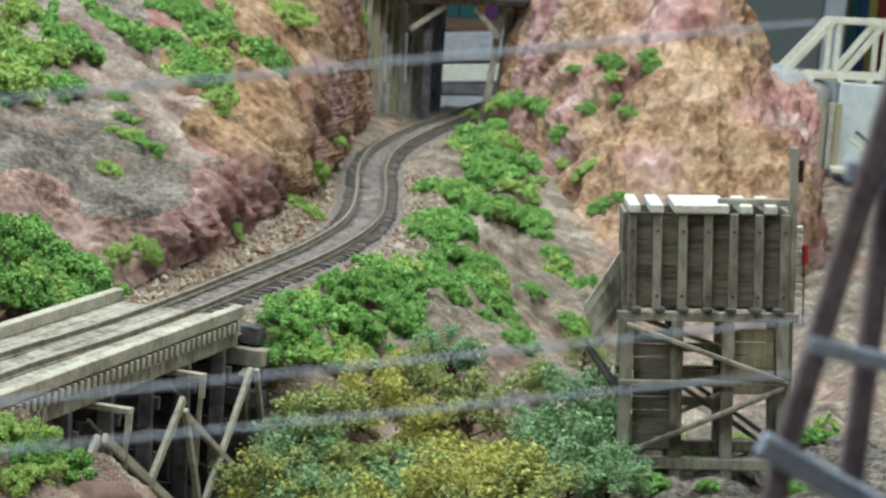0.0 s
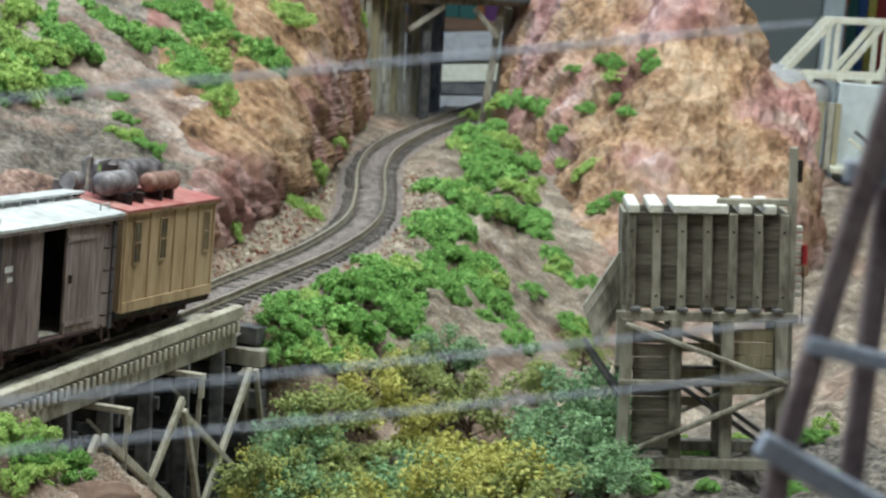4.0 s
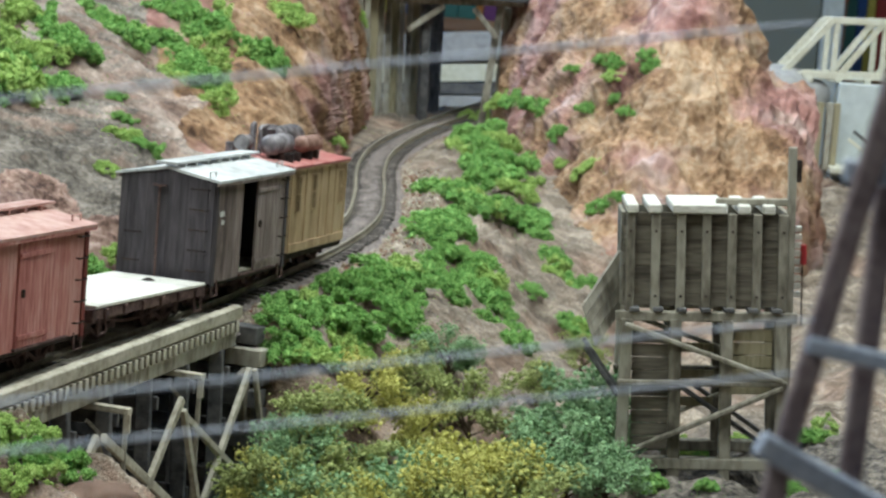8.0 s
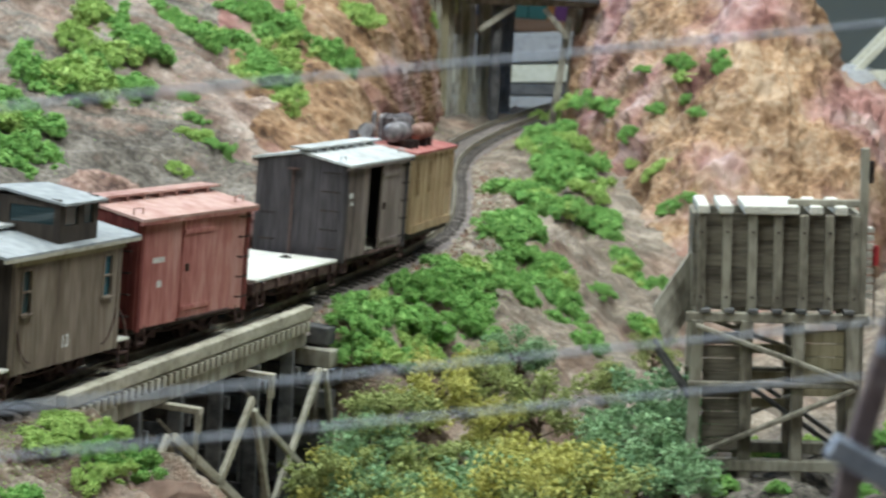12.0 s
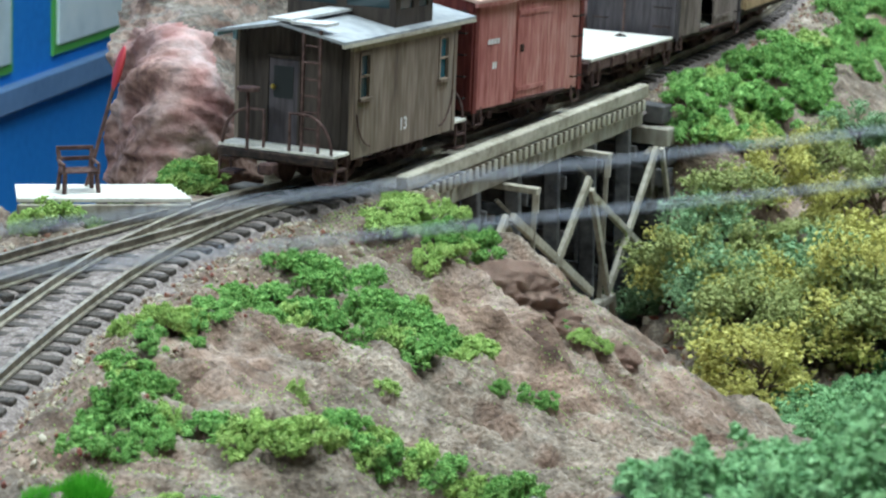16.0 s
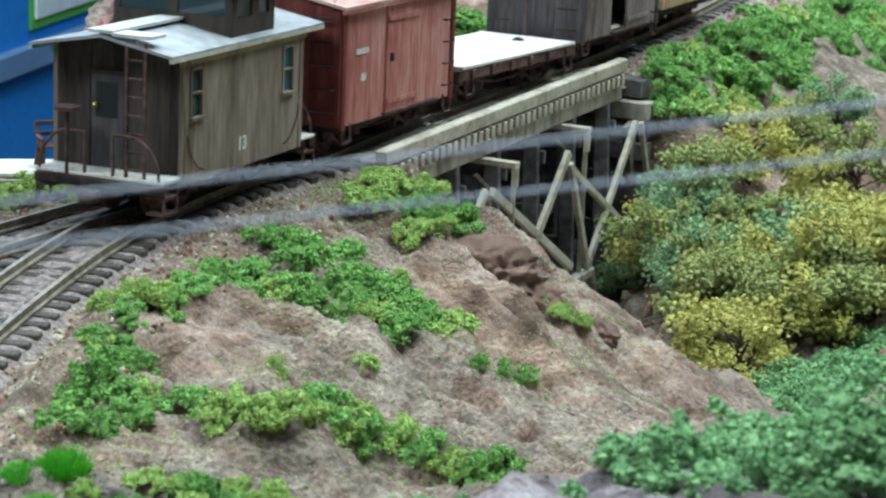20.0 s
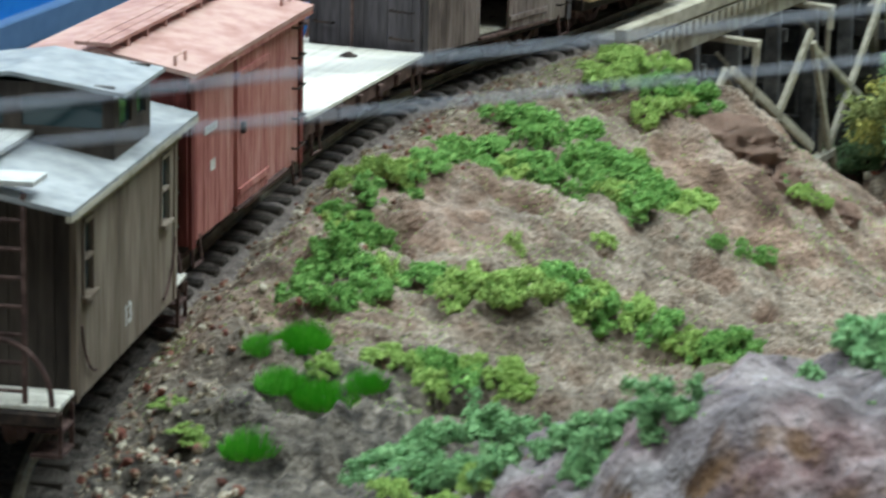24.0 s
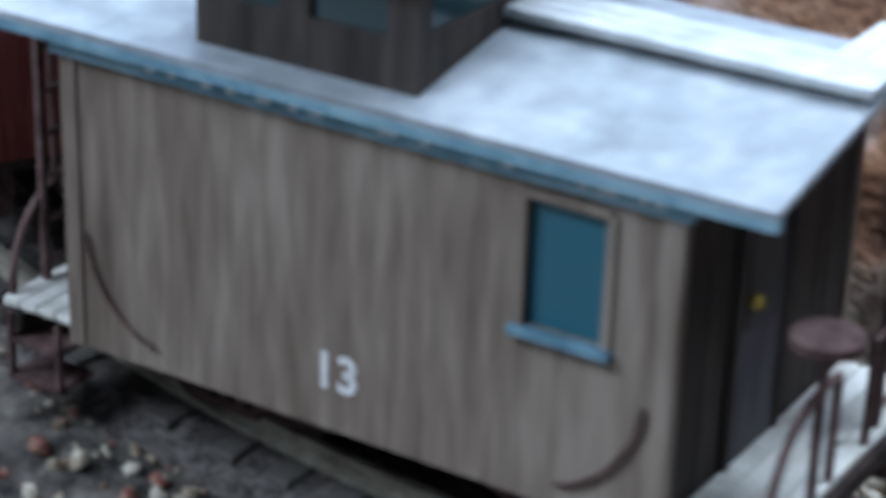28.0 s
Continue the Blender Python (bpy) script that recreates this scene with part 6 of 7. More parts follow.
part("paddle", bm, M_RED_SIGN, sign, "oval red paddle", True)

# ---- out-of-focus mast and line wires close to the camera ----
M_MAST = material("purple_brown_mast", [(0.10, 0.075, 0.08), (0.16, 0.12, 0.125), (0.22, 0.175, 0.175)], 200, 0.8, 0.1, 4)
M_BAND = material("blue_grey_metal", [(0.22, 0.25, 0.32), (0.32, 0.36, 0.44), (0.40, 0.44, 0.52)], 200, 0.6, 0.1, 4)
mast = thing("line_mast", "small purple-brown lattice mast with blue-grey cross members", "mast")
for p, q, w in (((.0372, .22, 1.3010), (.0288, .22, 1.2585), .0022), ((.0375, .225, 1.3010), (.0355, .225, 1.2300), .0022), ((.0288, .22, 1.2585), (.0255, .22, 1.2300), .0022), ((.048, .22, 1.300), (.052, .22, 1.230), .0022)):
    part("leg", made(bar, p, q, w, w, (0, 1, .01), .0003), M_MAST, mast)
for p, q, w in (((.0322, .222, 1.2858), (.050, .222, 1.2862), .0024), ((.0298, .218, 1.2695), (.051, .218, 1.2665), .0017), ((.0262, .218, 1.2598), (.053, .222, 1.2470), .0024)):
    part("cross_member", made(bar, p, q, w, w * .8, (0, 1, .01), .0003), M_BAND, mast)
part("foot", made(box, (.022, .212, 1.12), (.056, .232, 1.231), .001), M_MAST, mast)
M_WIRE = plain("dull_wire", (0.42, 0.46, 0.54), 0.5, 0.2)
for a, b in (((.0301, .218, 1.2719), (-.0626, .1457, 1.2654)), ((.0286, .218, 1.2666), (-.0623, .145, 1.2625)), ((.0280, .222, 1.2995), (-.0644, .1503, 1.2849))):
    a, b = Vector(a), Vector(b)
    c = b + (b - a) * .35
    wire = thing("line_wire", "thin dull grey line wire running from the mast", "wire", "line wires")
    part("strand", made(rod, a, c, .00017, sides=8), M_WIRE, wire)


# ---- ground-foam shrubs: where they grow, and how wide ----
SHRUBS = {
    "on the valley floor under the ore bin": (M_FOAM, 0.0058, [(0.096, 1.052, 1.102), (0.101, 1.049, 1.101), (0.119, 1.09, 1.098), (0.125, 1.089, 1.097), (0.158, 1.102, 1.101), (0.159, 1.031, 1.101), (0.074, 0.983, 1.096), (0.097, 0.973, 1.1), (0.133, 0.978, 1.101), (0.095, 1.081, 1.099), (0.135, 1.08, 1.097), (0.167, 1.121, 1.1)]),
    "high on the mountainside": (M_FOAM, 0.0110, [(-0.267, 1.252, 1.26), (-0.256, 1.257, 1.258), (-0.241, 1.247, 1.254), (-0.23, 1.239, 1.25), (-0.253, 1.204, 1.247), (-0.245, 1.223, 1.244), (-0.252, 1.176, 1.236), (-0.242, 1.183, 1.234), (-0.234, 1.194, 1.229), (-0.225, 1.175, 1.223), (-0.246, 1.163, 1.23), (-0.266, 1.212, 1.255), (-0.243, 1.335, 1.265), (-0.229, 1.333, 1.262), (-0.216, 1.331, 1.261), (-0.212, 1.387, 1.267), (-0.201, 1.406, 1.271), (-0.188, 1.408, 1.267), (-0.177, 1.405, 1.262), (-0.21, 1.32, 1.254), (-0.2, 1.338, 1.256)]),
    "along the mountainside": (M_FOAM, 0.0119, [(-0.189, 1.329, 1.249), (-0.177, 1.318, 1.242), (-0.169, 1.308, 1.235), (-0.16, 1.281, 1.226), (-0.181, 1.314, 1.237), (-0.188, 1.307, 1.24), (-0.22, 1.317, 1.255), (-0.18, 1.438, 1.271), (-0.205, 1.386, 1.261), (-0.191, 1.387, 1.257), (-0.176, 1.355, 1.251), (-0.153, 1.534, 1.278), (-0.148, 1.521, 1.269), (-0.15, 1.421, 1.251), (-0.144, 1.416, 1.244)]),
    "in a streak on the grey slope": (M_FOAM, 0.0069, [(-0.207, 1.222, 1.221), (-0.198, 1.193, 1.217), (-0.186, 1.157, 1.213), (-0.178, 1.15, 1.208), (-0.172, 1.149, 1.203), (-0.19, 1.161, 1.214)]),
    "at the foot of the cutting": (M_FOAM_OLIVE, 0.0066, [(-0.111, 1.499, 1.196), (-0.112, 1.39, 1.186), (-0.111, 1.775, 1.187), (-0.116, 1.301, 1.172), (-0.110, 1.304, 1.168), (-0.136, 1.18, 1.171), (-0.162, 1.056, 1.167), (-0.172, 1.039, 1.166), (-0.192, 1.122, 1.199), (-0.148, 1.429, 1.25), (-0.154, 1.541, 1.276), (-0.124, 1.867, 1.271)]),
    "on the crest of the bank": (M_FOAM, 0.0132, [(-0.023, 1.948, 1.192), (-0.028, 1.775, 1.19), (-0.012, 1.802, 1.192), (-0.034, 1.691, 1.184), (-0.018, 1.693, 1.185), (-0.004, 1.724, 1.187), (-0.02, 1.603, 1.18), (-0.007, 1.63, 1.181), (0.005, 1.629, 1.178), (-0.002, 1.582, 1.173), (0.01, 1.539, 1.17), (-0.032, 1.511, 1.171), (-0.041, 1.456, 1.171), (-0.009, 1.463, 1.164), (0.005, 1.478, 1.161), (0.015, 1.486, 1.158), (-0.016, 1.451, 1.164), (-0.035, 1.318, 1.169), (-0.036, 1.278, 1.163), (-0.029, 1.307, 1.164), (0.013, 1.818, 1.213), (0.025, 1.742, 1.215), (-0.0, 1.862, 1.21), (-0.025, 1.505, 1.168), (-0.015, 1.541, 1.171)]),
    "down the middle of the bank": (M_FOAM, 0.0105, [(-0.05, 1.161, 1.157), (-0.059, 1.134, 1.157), (-0.051, 1.136, 1.152), (-0.041, 1.167, 1.151), (-0.063, 1.115, 1.153), (-0.035, 1.23, 1.153), (-0.024, 1.276, 1.153), (-0.012, 1.281, 1.149), (-0.031, 1.275, 1.158), (-0.017, 1.261, 1.145), (-0.005, 1.27, 1.142), (-0.021, 1.193, 1.144), (-0.031, 1.198, 1.148), (-0.01, 1.241, 1.139)]),
    "on the bank beyond the bridge": (M_FOAM, 0.0098, [(-0.088, 1.03, 1.152), (-0.081, 1.064, 1.149), (-0.073, 1.095, 1.152), (-0.09, 1.001, 1.149), (-0.081, 1.015, 1.144), (-0.075, 1.059, 1.143), (-0.066, 1.087, 1.143), (-0.057, 1.107, 1.146), (-0.047, 1.12, 1.144), (-0.036, 1.131, 1.142), (-0.084, 0.995, 1.14), (-0.075, 1.004, 1.138), (-0.068, 1.048, 1.135), (-0.059, 1.076, 1.134), (-0.058, 1.057, 1.128), (-0.068, 1.013, 1.132), (-0.048, 1.103, 1.138), (-0.04, 1.105, 1.135), (-0.079, 1.019, 1.141), (-0.067, 1.07, 1.139)]),
    "in a strip below the cliff": (M_FOAM, 0.0081, [(0.015, 1.658, 1.18), (0.022, 1.586, 1.171), (0.024, 1.512, 1.162), (0.029, 1.464, 1.153), (0.037, 1.424, 1.143), (0.042, 1.406, 1.136), (0.049, 1.398, 1.13), (0.056, 1.399, 1.129), (0.037, 1.385, 1.134), (0.0, 1.203, 1.132), (0.009, 1.209, 1.127), (0.015, 1.176, 1.126), (0.021, 1.311, 1.132), (0.002, 1.266, 1.133), (0.048, 1.304, 1.116), (0.053, 1.303, 1.113), (0.006, 1.254, 1.127)]),
    "clinging to the ochre cliff": (M_FOAM, 0.0072, [(0.07, 1.695, 1.256), (0.077, 1.657, 1.23), (0.082, 1.624, 1.224), (0.096, 1.656, 1.263), (0.047, 1.722, 1.247), (0.056, 1.672, 1.221), (0.042, 1.65, 1.183), (0.037, 1.664, 1.202), (0.056, 1.582, 1.185), (0.019, 1.706, 1.181), (0.064, 1.528, 1.164), (0.076, 1.517, 1.172), (0.074, 1.67, 1.243), (0.098, 1.65, 1.256)]),
    "on the spur beside the bridge": (M_FOAM_OLIVE, 0.0062, [(-0.217, 0.975, 1.1), (-0.207, 0.975, 1.102), (-0.197, 0.974, 1.102), (-0.186, 0.969, 1.099), (-0.166, 0.762, 1.144), (-0.156, 0.758, 1.143), (-0.146, 0.759, 1.142), (-0.156, 0.75, 1.138), (-0.145, 0.746, 1.137), (-0.147, 0.735, 1.131), (-0.141, 0.744, 1.132), (-0.135, 0.756, 1.132), (-0.166, 0.752, 1.141)]),
    "in a band down the spur": (M_FOAM, 0.0070, [(-0.182, 0.665, 1.136), (-0.184, 0.692, 1.134), (-0.178, 0.694, 1.134), (-0.17, 0.687, 1.132), (-0.166, 0.686, 1.129), (-0.165, 0.654, 1.137), (-0.172, 0.653, 1.135), (-0.179, 0.653, 1.132), (-0.161, 0.688, 1.128), (-0.157, 0.68, 1.124), (-0.152, 0.68, 1.127), (-0.148, 0.679, 1.122), (-0.143, 0.679, 1.122), (-0.148, 0.654, 1.124), (-0.141, 0.654, 1.122), (-0.139, 0.676, 1.117), (-0.131, 0.676, 1.117), (-0.132, 0.654, 1.118), (-0.129, 0.674, 1.112), (-0.122, 0.674, 1.114), (-0.135, 0.677, 1.12), (-0.125, 0.68, 1.116)]),
    "near the turnout": (M_FOAM, 0.0052, [(-0.2, 0.587, 1.139), (-0.194, 0.593, 1.14), (-0.187, 0.596, 1.139), (-0.184, 0.61, 1.14), (-0.19, 0.654, 1.132), (-0.189, 0.569, 1.142), (-0.184, 0.595, 1.137)]),
    "on the bare spur": (M_FOAM_OLIVE, 0.0034, [(-0.143, 0.7, 1.125), (-0.137, 0.694, 1.121), (-0.13, 0.689, 1.117), (-0.122, 0.669, 1.117), (-0.11, 0.661, 1.111), (-0.103, 0.665, 1.108), (-0.099, 0.681, 1.102), (-0.103, 0.737, 1.112), (-0.095, 0.731, 1.11), (-0.09, 0.736, 1.107), (-0.187, 0.637, 1.137), (-0.148, 0.567, 1.131), (-0.135, 0.621, 1.119)]),
    "in the gorge": (M_FOAM_BLUE, 0.0097, [(-0.036, 0.817, 1.069), (-0.029, 0.847, 1.065), (-0.021, 0.815, 1.069), (-0.014, 0.842, 1.066), (-0.03, 0.799, 1.066), (-0.02, 0.799, 1.065), (-0.011, 0.804, 1.067), (-0.001, 0.826, 1.065), (0.004, 0.854, 1.067), (-0.002, 0.862, 1.068), (0.009, 0.839, 1.065), (0.01, 0.876, 1.07), (-0.009, 0.86, 1.068)]),
    "at the foot of the mauve rock": (M_FOAM_BLUE, 0.0052, [(-0.127, 0.396, 1.134), (-0.124, 0.403, 1.135), (-0.121, 0.409, 1.136), (-0.119, 0.425, 1.132), (-0.111, 0.417, 1.138), (-0.108, 0.42, 1.138), (-0.117, 0.388, 1.137), (-0.11, 0.386, 1.14), (-0.101, 0.374, 1.148), (-0.091, 0.381, 1.149), (-0.085, 0.378, 1.153), (-0.076, 0.36, 1.162), (-0.071, 0.361, 1.163), (-0.064, 0.352, 1.169), (-0.081, 0.356, 1.158)]),
    "low under the mauve rock": (M_FOAM_OLIVE, 0.0036, [(-0.138, 0.445, 1.139), (-0.131, 0.445, 1.139), (-0.125, 0.444, 1.138), (-0.119, 0.445, 1.138), (-0.114, 0.445, 1.136), (-0.131, 0.439, 1.137), (-0.101, 0.372, 1.146), (-0.111, 0.373, 1.141), (-0.12, 0.379, 1.138), (-0.148, 0.458, 1.136), (-0.134, 0.446, 1.14), (-0.125, 0.447, 1.14), (-0.117, 0.449, 1.139), (-0.154, 0.439, 1.138)]),
    "beside the track on the spur": (M_FOAM, 0.0052, [(-0.196, 0.559, 1.136), (-0.189, 0.56, 1.134), (-0.181, 0.553, 1.132), (-0.175, 0.506, 1.144), (-0.179, 0.501, 1.139), (-0.169, 0.502, 1.14), (-0.163, 0.509, 1.138), (-0.18, 0.492, 1.136), (-0.169, 0.488, 1.137), (-0.162, 0.494, 1.138), (-0.186, 0.53, 1.136)]),
    "low on the spur": (M_FOAM_OLIVE, 0.0056, [(-0.152, 0.507, 1.138), (-0.141, 0.496, 1.141), (-0.133, 0.493, 1.141), (-0.127, 0.496, 1.142), (-0.123, 0.503, 1.138), (-0.119, 0.516, 1.133), (-0.113, 0.522, 1.13), (-0.107, 0.527, 1.128), (-0.099, 0.522, 1.128), (-0.092, 0.519, 1.126), (-0.084, 0.515, 1.126), (-0.08, 0.515, 1.127), (-0.124, 0.519, 1.137), (-0.117, 0.524, 1.133)]),
    "beside the bridge deck": (M_FOAM, 0.0120, [(-0.206, 0.98, 1.18), (-0.201, 1.001, 1.173), (-0.191, 1.006, 1.166), (-0.2, 0.974, 1.167), (-0.188, 0.99, 1.156), (-0.176, 0.97, 1.153), (-0.179, 1.008, 1.159), (-0.202, 0.963, 1.161), (-0.194, 0.982, 1.161), (-0.167, 0.97, 1.158)]),
    "on the mountain above the siding": (M_FOAM, 0.0149, [(-0.309, 0.95, 1.231), (-0.301, 0.964, 1.234), (-0.29, 0.972, 1.229), (-0.294, 1.029, 1.228), (-0.297, 1.087, 1.228), (-0.295, 0.911, 1.223), (-0.284, 0.913, 1.221), (-0.274, 0.921, 1.219), (-0.279, 0.978, 1.217), (-0.278, 0.911, 1.214), (-0.271, 0.917, 1.21), (-0.264, 0.936, 1.207), (-0.259, 0.936, 1.202), (-0.273, 1.012, 1.211), (-0.277, 1.064, 1.22), (-0.26, 1.025, 1.211), (-0.276, 1.103, 1.229), (-0.256, 1.091, 1.223), (-0.278, 1.145, 1.236), (-0.298, 1.108, 1.238), (-0.302, 1.072, 1.237), (-0.302, 1.026, 1.241), (-0.293, 0.919, 1.227), (-0.285, 1.036, 1.221), (-0.288, 1.095, 1.228), (-0.244, 1.046, 1.211), (-0.27, 0.931, 1.214), (-0.26, 0.976, 1.204), (-0.258, 1.145, 1.24), (-0.248, 1.152, 1.235)]),
    "beside the siding": (M_FOAM_OLIVE, 0.0065, [(-0.246, 0.771, 1.145), (-0.24, 0.772, 1.146), (-0.235, 0.774, 1.145), (-0.268, 0.706, 1.143), (-0.267, 0.728, 1.14), (-0.26, 0.737, 1.14), (-0.275, 0.709, 1.139), (-0.255, 0.742, 1.141), (-0.258, 0.716, 1.14)]),
    "on top of the mauve rock": (M_FOAM_BLUE, 0.0092, [(-0.034, 0.382, 1.177), (-0.028, 0.371, 1.177), (-0.022, 0.389, 1.174), (-0.014, 0.384, 1.179), (-0.007, 0.383, 1.181), (0.001, 0.385, 1.182), (0.005, 0.364, 1.187), (-0.017, 0.376, 1.175), (-0.008, 0.363, 1.181), (0.001, 0.354, 1.185), (0.012, 0.37, 1.187)]),
}
TUFTS = [((-0.167, 0.463, 1.135), 0.0066), ((-0.163, 0.445, 1.138), 0.0060), ((-0.162, 0.431, 1.135), 0.0058), ((-0.158, 0.434, 1.134), 0.0050), ((-0.151, 0.429, 1.134), 0.0064), ((-0.144, 0.435, 1.136), 0.0052), ((-0.159, 0.408, 1.13), 0.0062), ((-0.171, 0.445, 1.138), 0.0048)]
WEEDS = [(-0.185, 0.427, 1.13), (-0.177, 0.419, 1.128), (-0.158, 0.364, 1.126), (-0.144, 0.361, 1.123), (-0.132, 0.352, 1.118), (-0.174, 0.417, 1.127), (-0.172, 0.352, 1.112), (-0.14, 0.361, 1.123), (-0.098, 0.307, 1.133), (-0.12, 0.327, 1.131), (-0.105, 0.303, 1.131), (-0.134, 0.336, 1.134)]


ICO = bmesh.new()
bmesh.ops.create_icosphere(ICO, subdivisions=1, radius=1)
ICO.verts.ensure_lookup_table()
ICO_V = np.array([v.co[:] for v in ICO.verts])
ICO_F = np.array([[v.index for v in fc.verts] for fc in ICO.faces])
ICO.free()
OCT_V = np.array([(1, 0, 0), (-1, 0, 0), (0, 1, 0), (0, -1, 0), (0, 0, 1), (0, 0, -1)], float)
OCT_F = np.array([(0, 2, 4), (2, 1, 4), (1, 3, 4), (3, 0, 4), (2, 0, 5), (1, 2, 5), (3, 1, 5), (0, 3, 5)])


def crumbs(name, places, sizes, mat, seed, base=(ICO_V, ICO_F), flat=1.0, jitter=.35):
    """One mesh of many small crumpled pieces."""
    r = np.random.RandomState(seed)
    v0, f0 = base
    n, k = len(places), len(v0)
    q = r.normal(size=(n, 4))
    q /= np.linalg.norm(q, axis=1, keepdims=True)
    w, x, y, z = q.T
    rot = np.stack([1 - 2 * (y * y + z * z), 2 * (x * y - z * w), 2 * (x * z + y * w), 2 * (x * y + z * w), 1 - 2 * (x * x + z * z), 2 * (y * z - x * w), 2 * (x * z - y * w), 2 * (y * z + x * w), 1 - 2 * (x * x + y * y)], -1).reshape(n, 3, 3)
    body = v0[None] * (1 + r.uniform(-jitter, jitter, (n, k, 1))) * np.array([1, 1, flat])
    verts = np.einsum("nij,nkj->nki", rot, body) * np.asarray(sizes)[:, None, None] + np.asarray(places)[:, None, :]
    faces = (f0[None] + (np.arange(n) * k)[:, None, None]).reshape(-1, 3)
    me = bpy.data.meshes.new(name)
    me.from_pydata(verts.reshape(-1, 3).tolist(), [], faces.tolist())
    me.materials.append(mat)
    return me


def shrub_mesh(mat, seed, n=1250):
    """A low uneven cushion about one unit in radius, of fine foam crumbs over a few lobes with gaps between."""
    r = np.random.RandomState(seed)
    lobes = []
    while len(lobes) < 36:
        a, d = r.uniform(0, 6.28), math.sqrt(r.random()) * (.80 + .22 * math.sin(3 * len(lobes)))
        lobes.append((d * math.cos(a), d * math.sin(a), r.uniform(.05, .50) * (1.08 - d * d), r.uniform(.13, .25)))
    pts, size = [k[:3] for k in lobes], [k[3] * .80 for k in lobes]
    while len(pts) < n:
        x, y, z, s = lobes[r.randint(len(lobes))]
        d = r.normal(size=3)
        d /= np.linalg.norm(d)
        d[2] = abs(d[2]) - .25
        k = s * r.uniform(.72, 1.15)
        pts.append((x + d[0] * k, y + d[1] * k, z + d[2] * k * 1.1))
        size.append(r.uniform(.028, .062))
    return crumbs("foam_shrub", np.array(pts), size, mat, seed + 1, (OCT_V, OCT_F), 1.0, .45)


SHRUB_MESH = {}
for m in (M_FOAM, M_FOAM_OLIVE, M_FOAM_BLUE):
    SHRUB_MESH[m.name] = [shrub_mesh(m, 100 + 7 * k + len(m.name)) for k in range(5)]
COLOUR_WORD = {M_FOAM.name: "green", M_FOAM_OLIVE.name: "olive", M_FOAM_BLUE.name: "blue-green"}
SCENERY = [BVHTree.FromPolygons([v.co[:] for v in ob.data.vertices], [p.vertices[:] for p in ob.data.polygons]) for ob in (ground, left_mountain, right_cliff)]


def on_scenery(p, nearest_to=None):
    """The closest place on the scenery and its normal."""
    best = None
    for tree_of_faces in SCENERY:
        co, nor, _, far = tree_of_faces.find_nearest(Vector(p))
        if co is not None and (best is None or far < best[2]):
            best = (co, nor, far)
    co, nor = best[0], best[1]
    if nor.dot(Vector((0, 0, 1.3)) - co) < 0:
        nor = -nor
    return co, nor


rng = random.Random(21)
LOOSE = []
for where, (mat, wide, spots) in SHRUBS.items():
    for p in spots:
        m = mat
        if mat is not M_FOAM_BLUE and rng.random() < .28:
            m = M_FOAM_OLIVE if mat is M_FOAM else M_FOAM
        co, nor = on_scenery(p)
        up = (nor * .55 + Vector((0, 0, .6))).normalized()
        ob = new("foam_shrub", rng.choice(SHRUB_MESH[m.name]))
        s = wide * rng.uniform(1.15, 1.65)
        ob.matrix_basis = Matrix.Translation(co - up * s * .04) @ up.to_track_quat("Z", "Y").to_matrix().to_4x4() @ Matrix.Rotation(rng.uniform(0, 6.28), 4, "Z") @ Matrix.Diagonal((s * rng.uniform(.85, 1.2), s * rng.uniform(.8, 1.1), s * rng.uniform(.85, 1.25), 1))
        tagged(ob, COLOUR_WORD[m.name] + " ground-foam shrub " + where, "shrub", "foam shrubs " + where)
        LOOSE += [(co, nor, s, m)] * 20
# crumbs of foam strewn round the shrubs
for mat, word in ((M_FOAM, "green"), (M_FOAM_OLIVE, "olive")):
    places, sizes = [], []
    for co, nor, s, m in LOOSE:
        if (m is M_FOAM_OLIVE) != (mat is M_FOAM_OLIVE):
            continue
        q = co + Vector((rng.gauss(0, 1), rng.gauss(0, 1), rng.gauss(0, .5))) * s * .8
        c2, n2 = on_scenery(q)
        places.append(tuple(c2 + n2 * .0002))
        sizes.append(min(.00036, s * rng.uniform(.02, .045)))
    tagged(new("foam_scatter", crumbs("foam_scatter", np.array(places), sizes, mat, 5)), word + " foam crumbs strewn over the ground", "ground cover", kind="stuff")

# fine moss dusted over the spur
r = random.Random(77)
moss = []
while len(moss) < 14000:
    x, y = r.uniform(-.205, -.03), r.uniform(.42, .77)
    if noise.noise(Vector((x * 26, y * 26, 5))) + .25 * r.gauss(0, 1) > .16:
        moss.append((x, y))
moss_z = ground_z(moss)
sz = [r.uniform(.00014, .00036) for _ in moss]
tagged(new("moss", crumbs("moss", np.array([(x, y, z + .0002) for (x, y), z in zip(moss, moss_z)]), sz, M_FOAM_OLIVE, 78, (OCT_V, OCT_F))), "fine yellow-green moss dusted over the spur", "ground cover", kind="stuff")

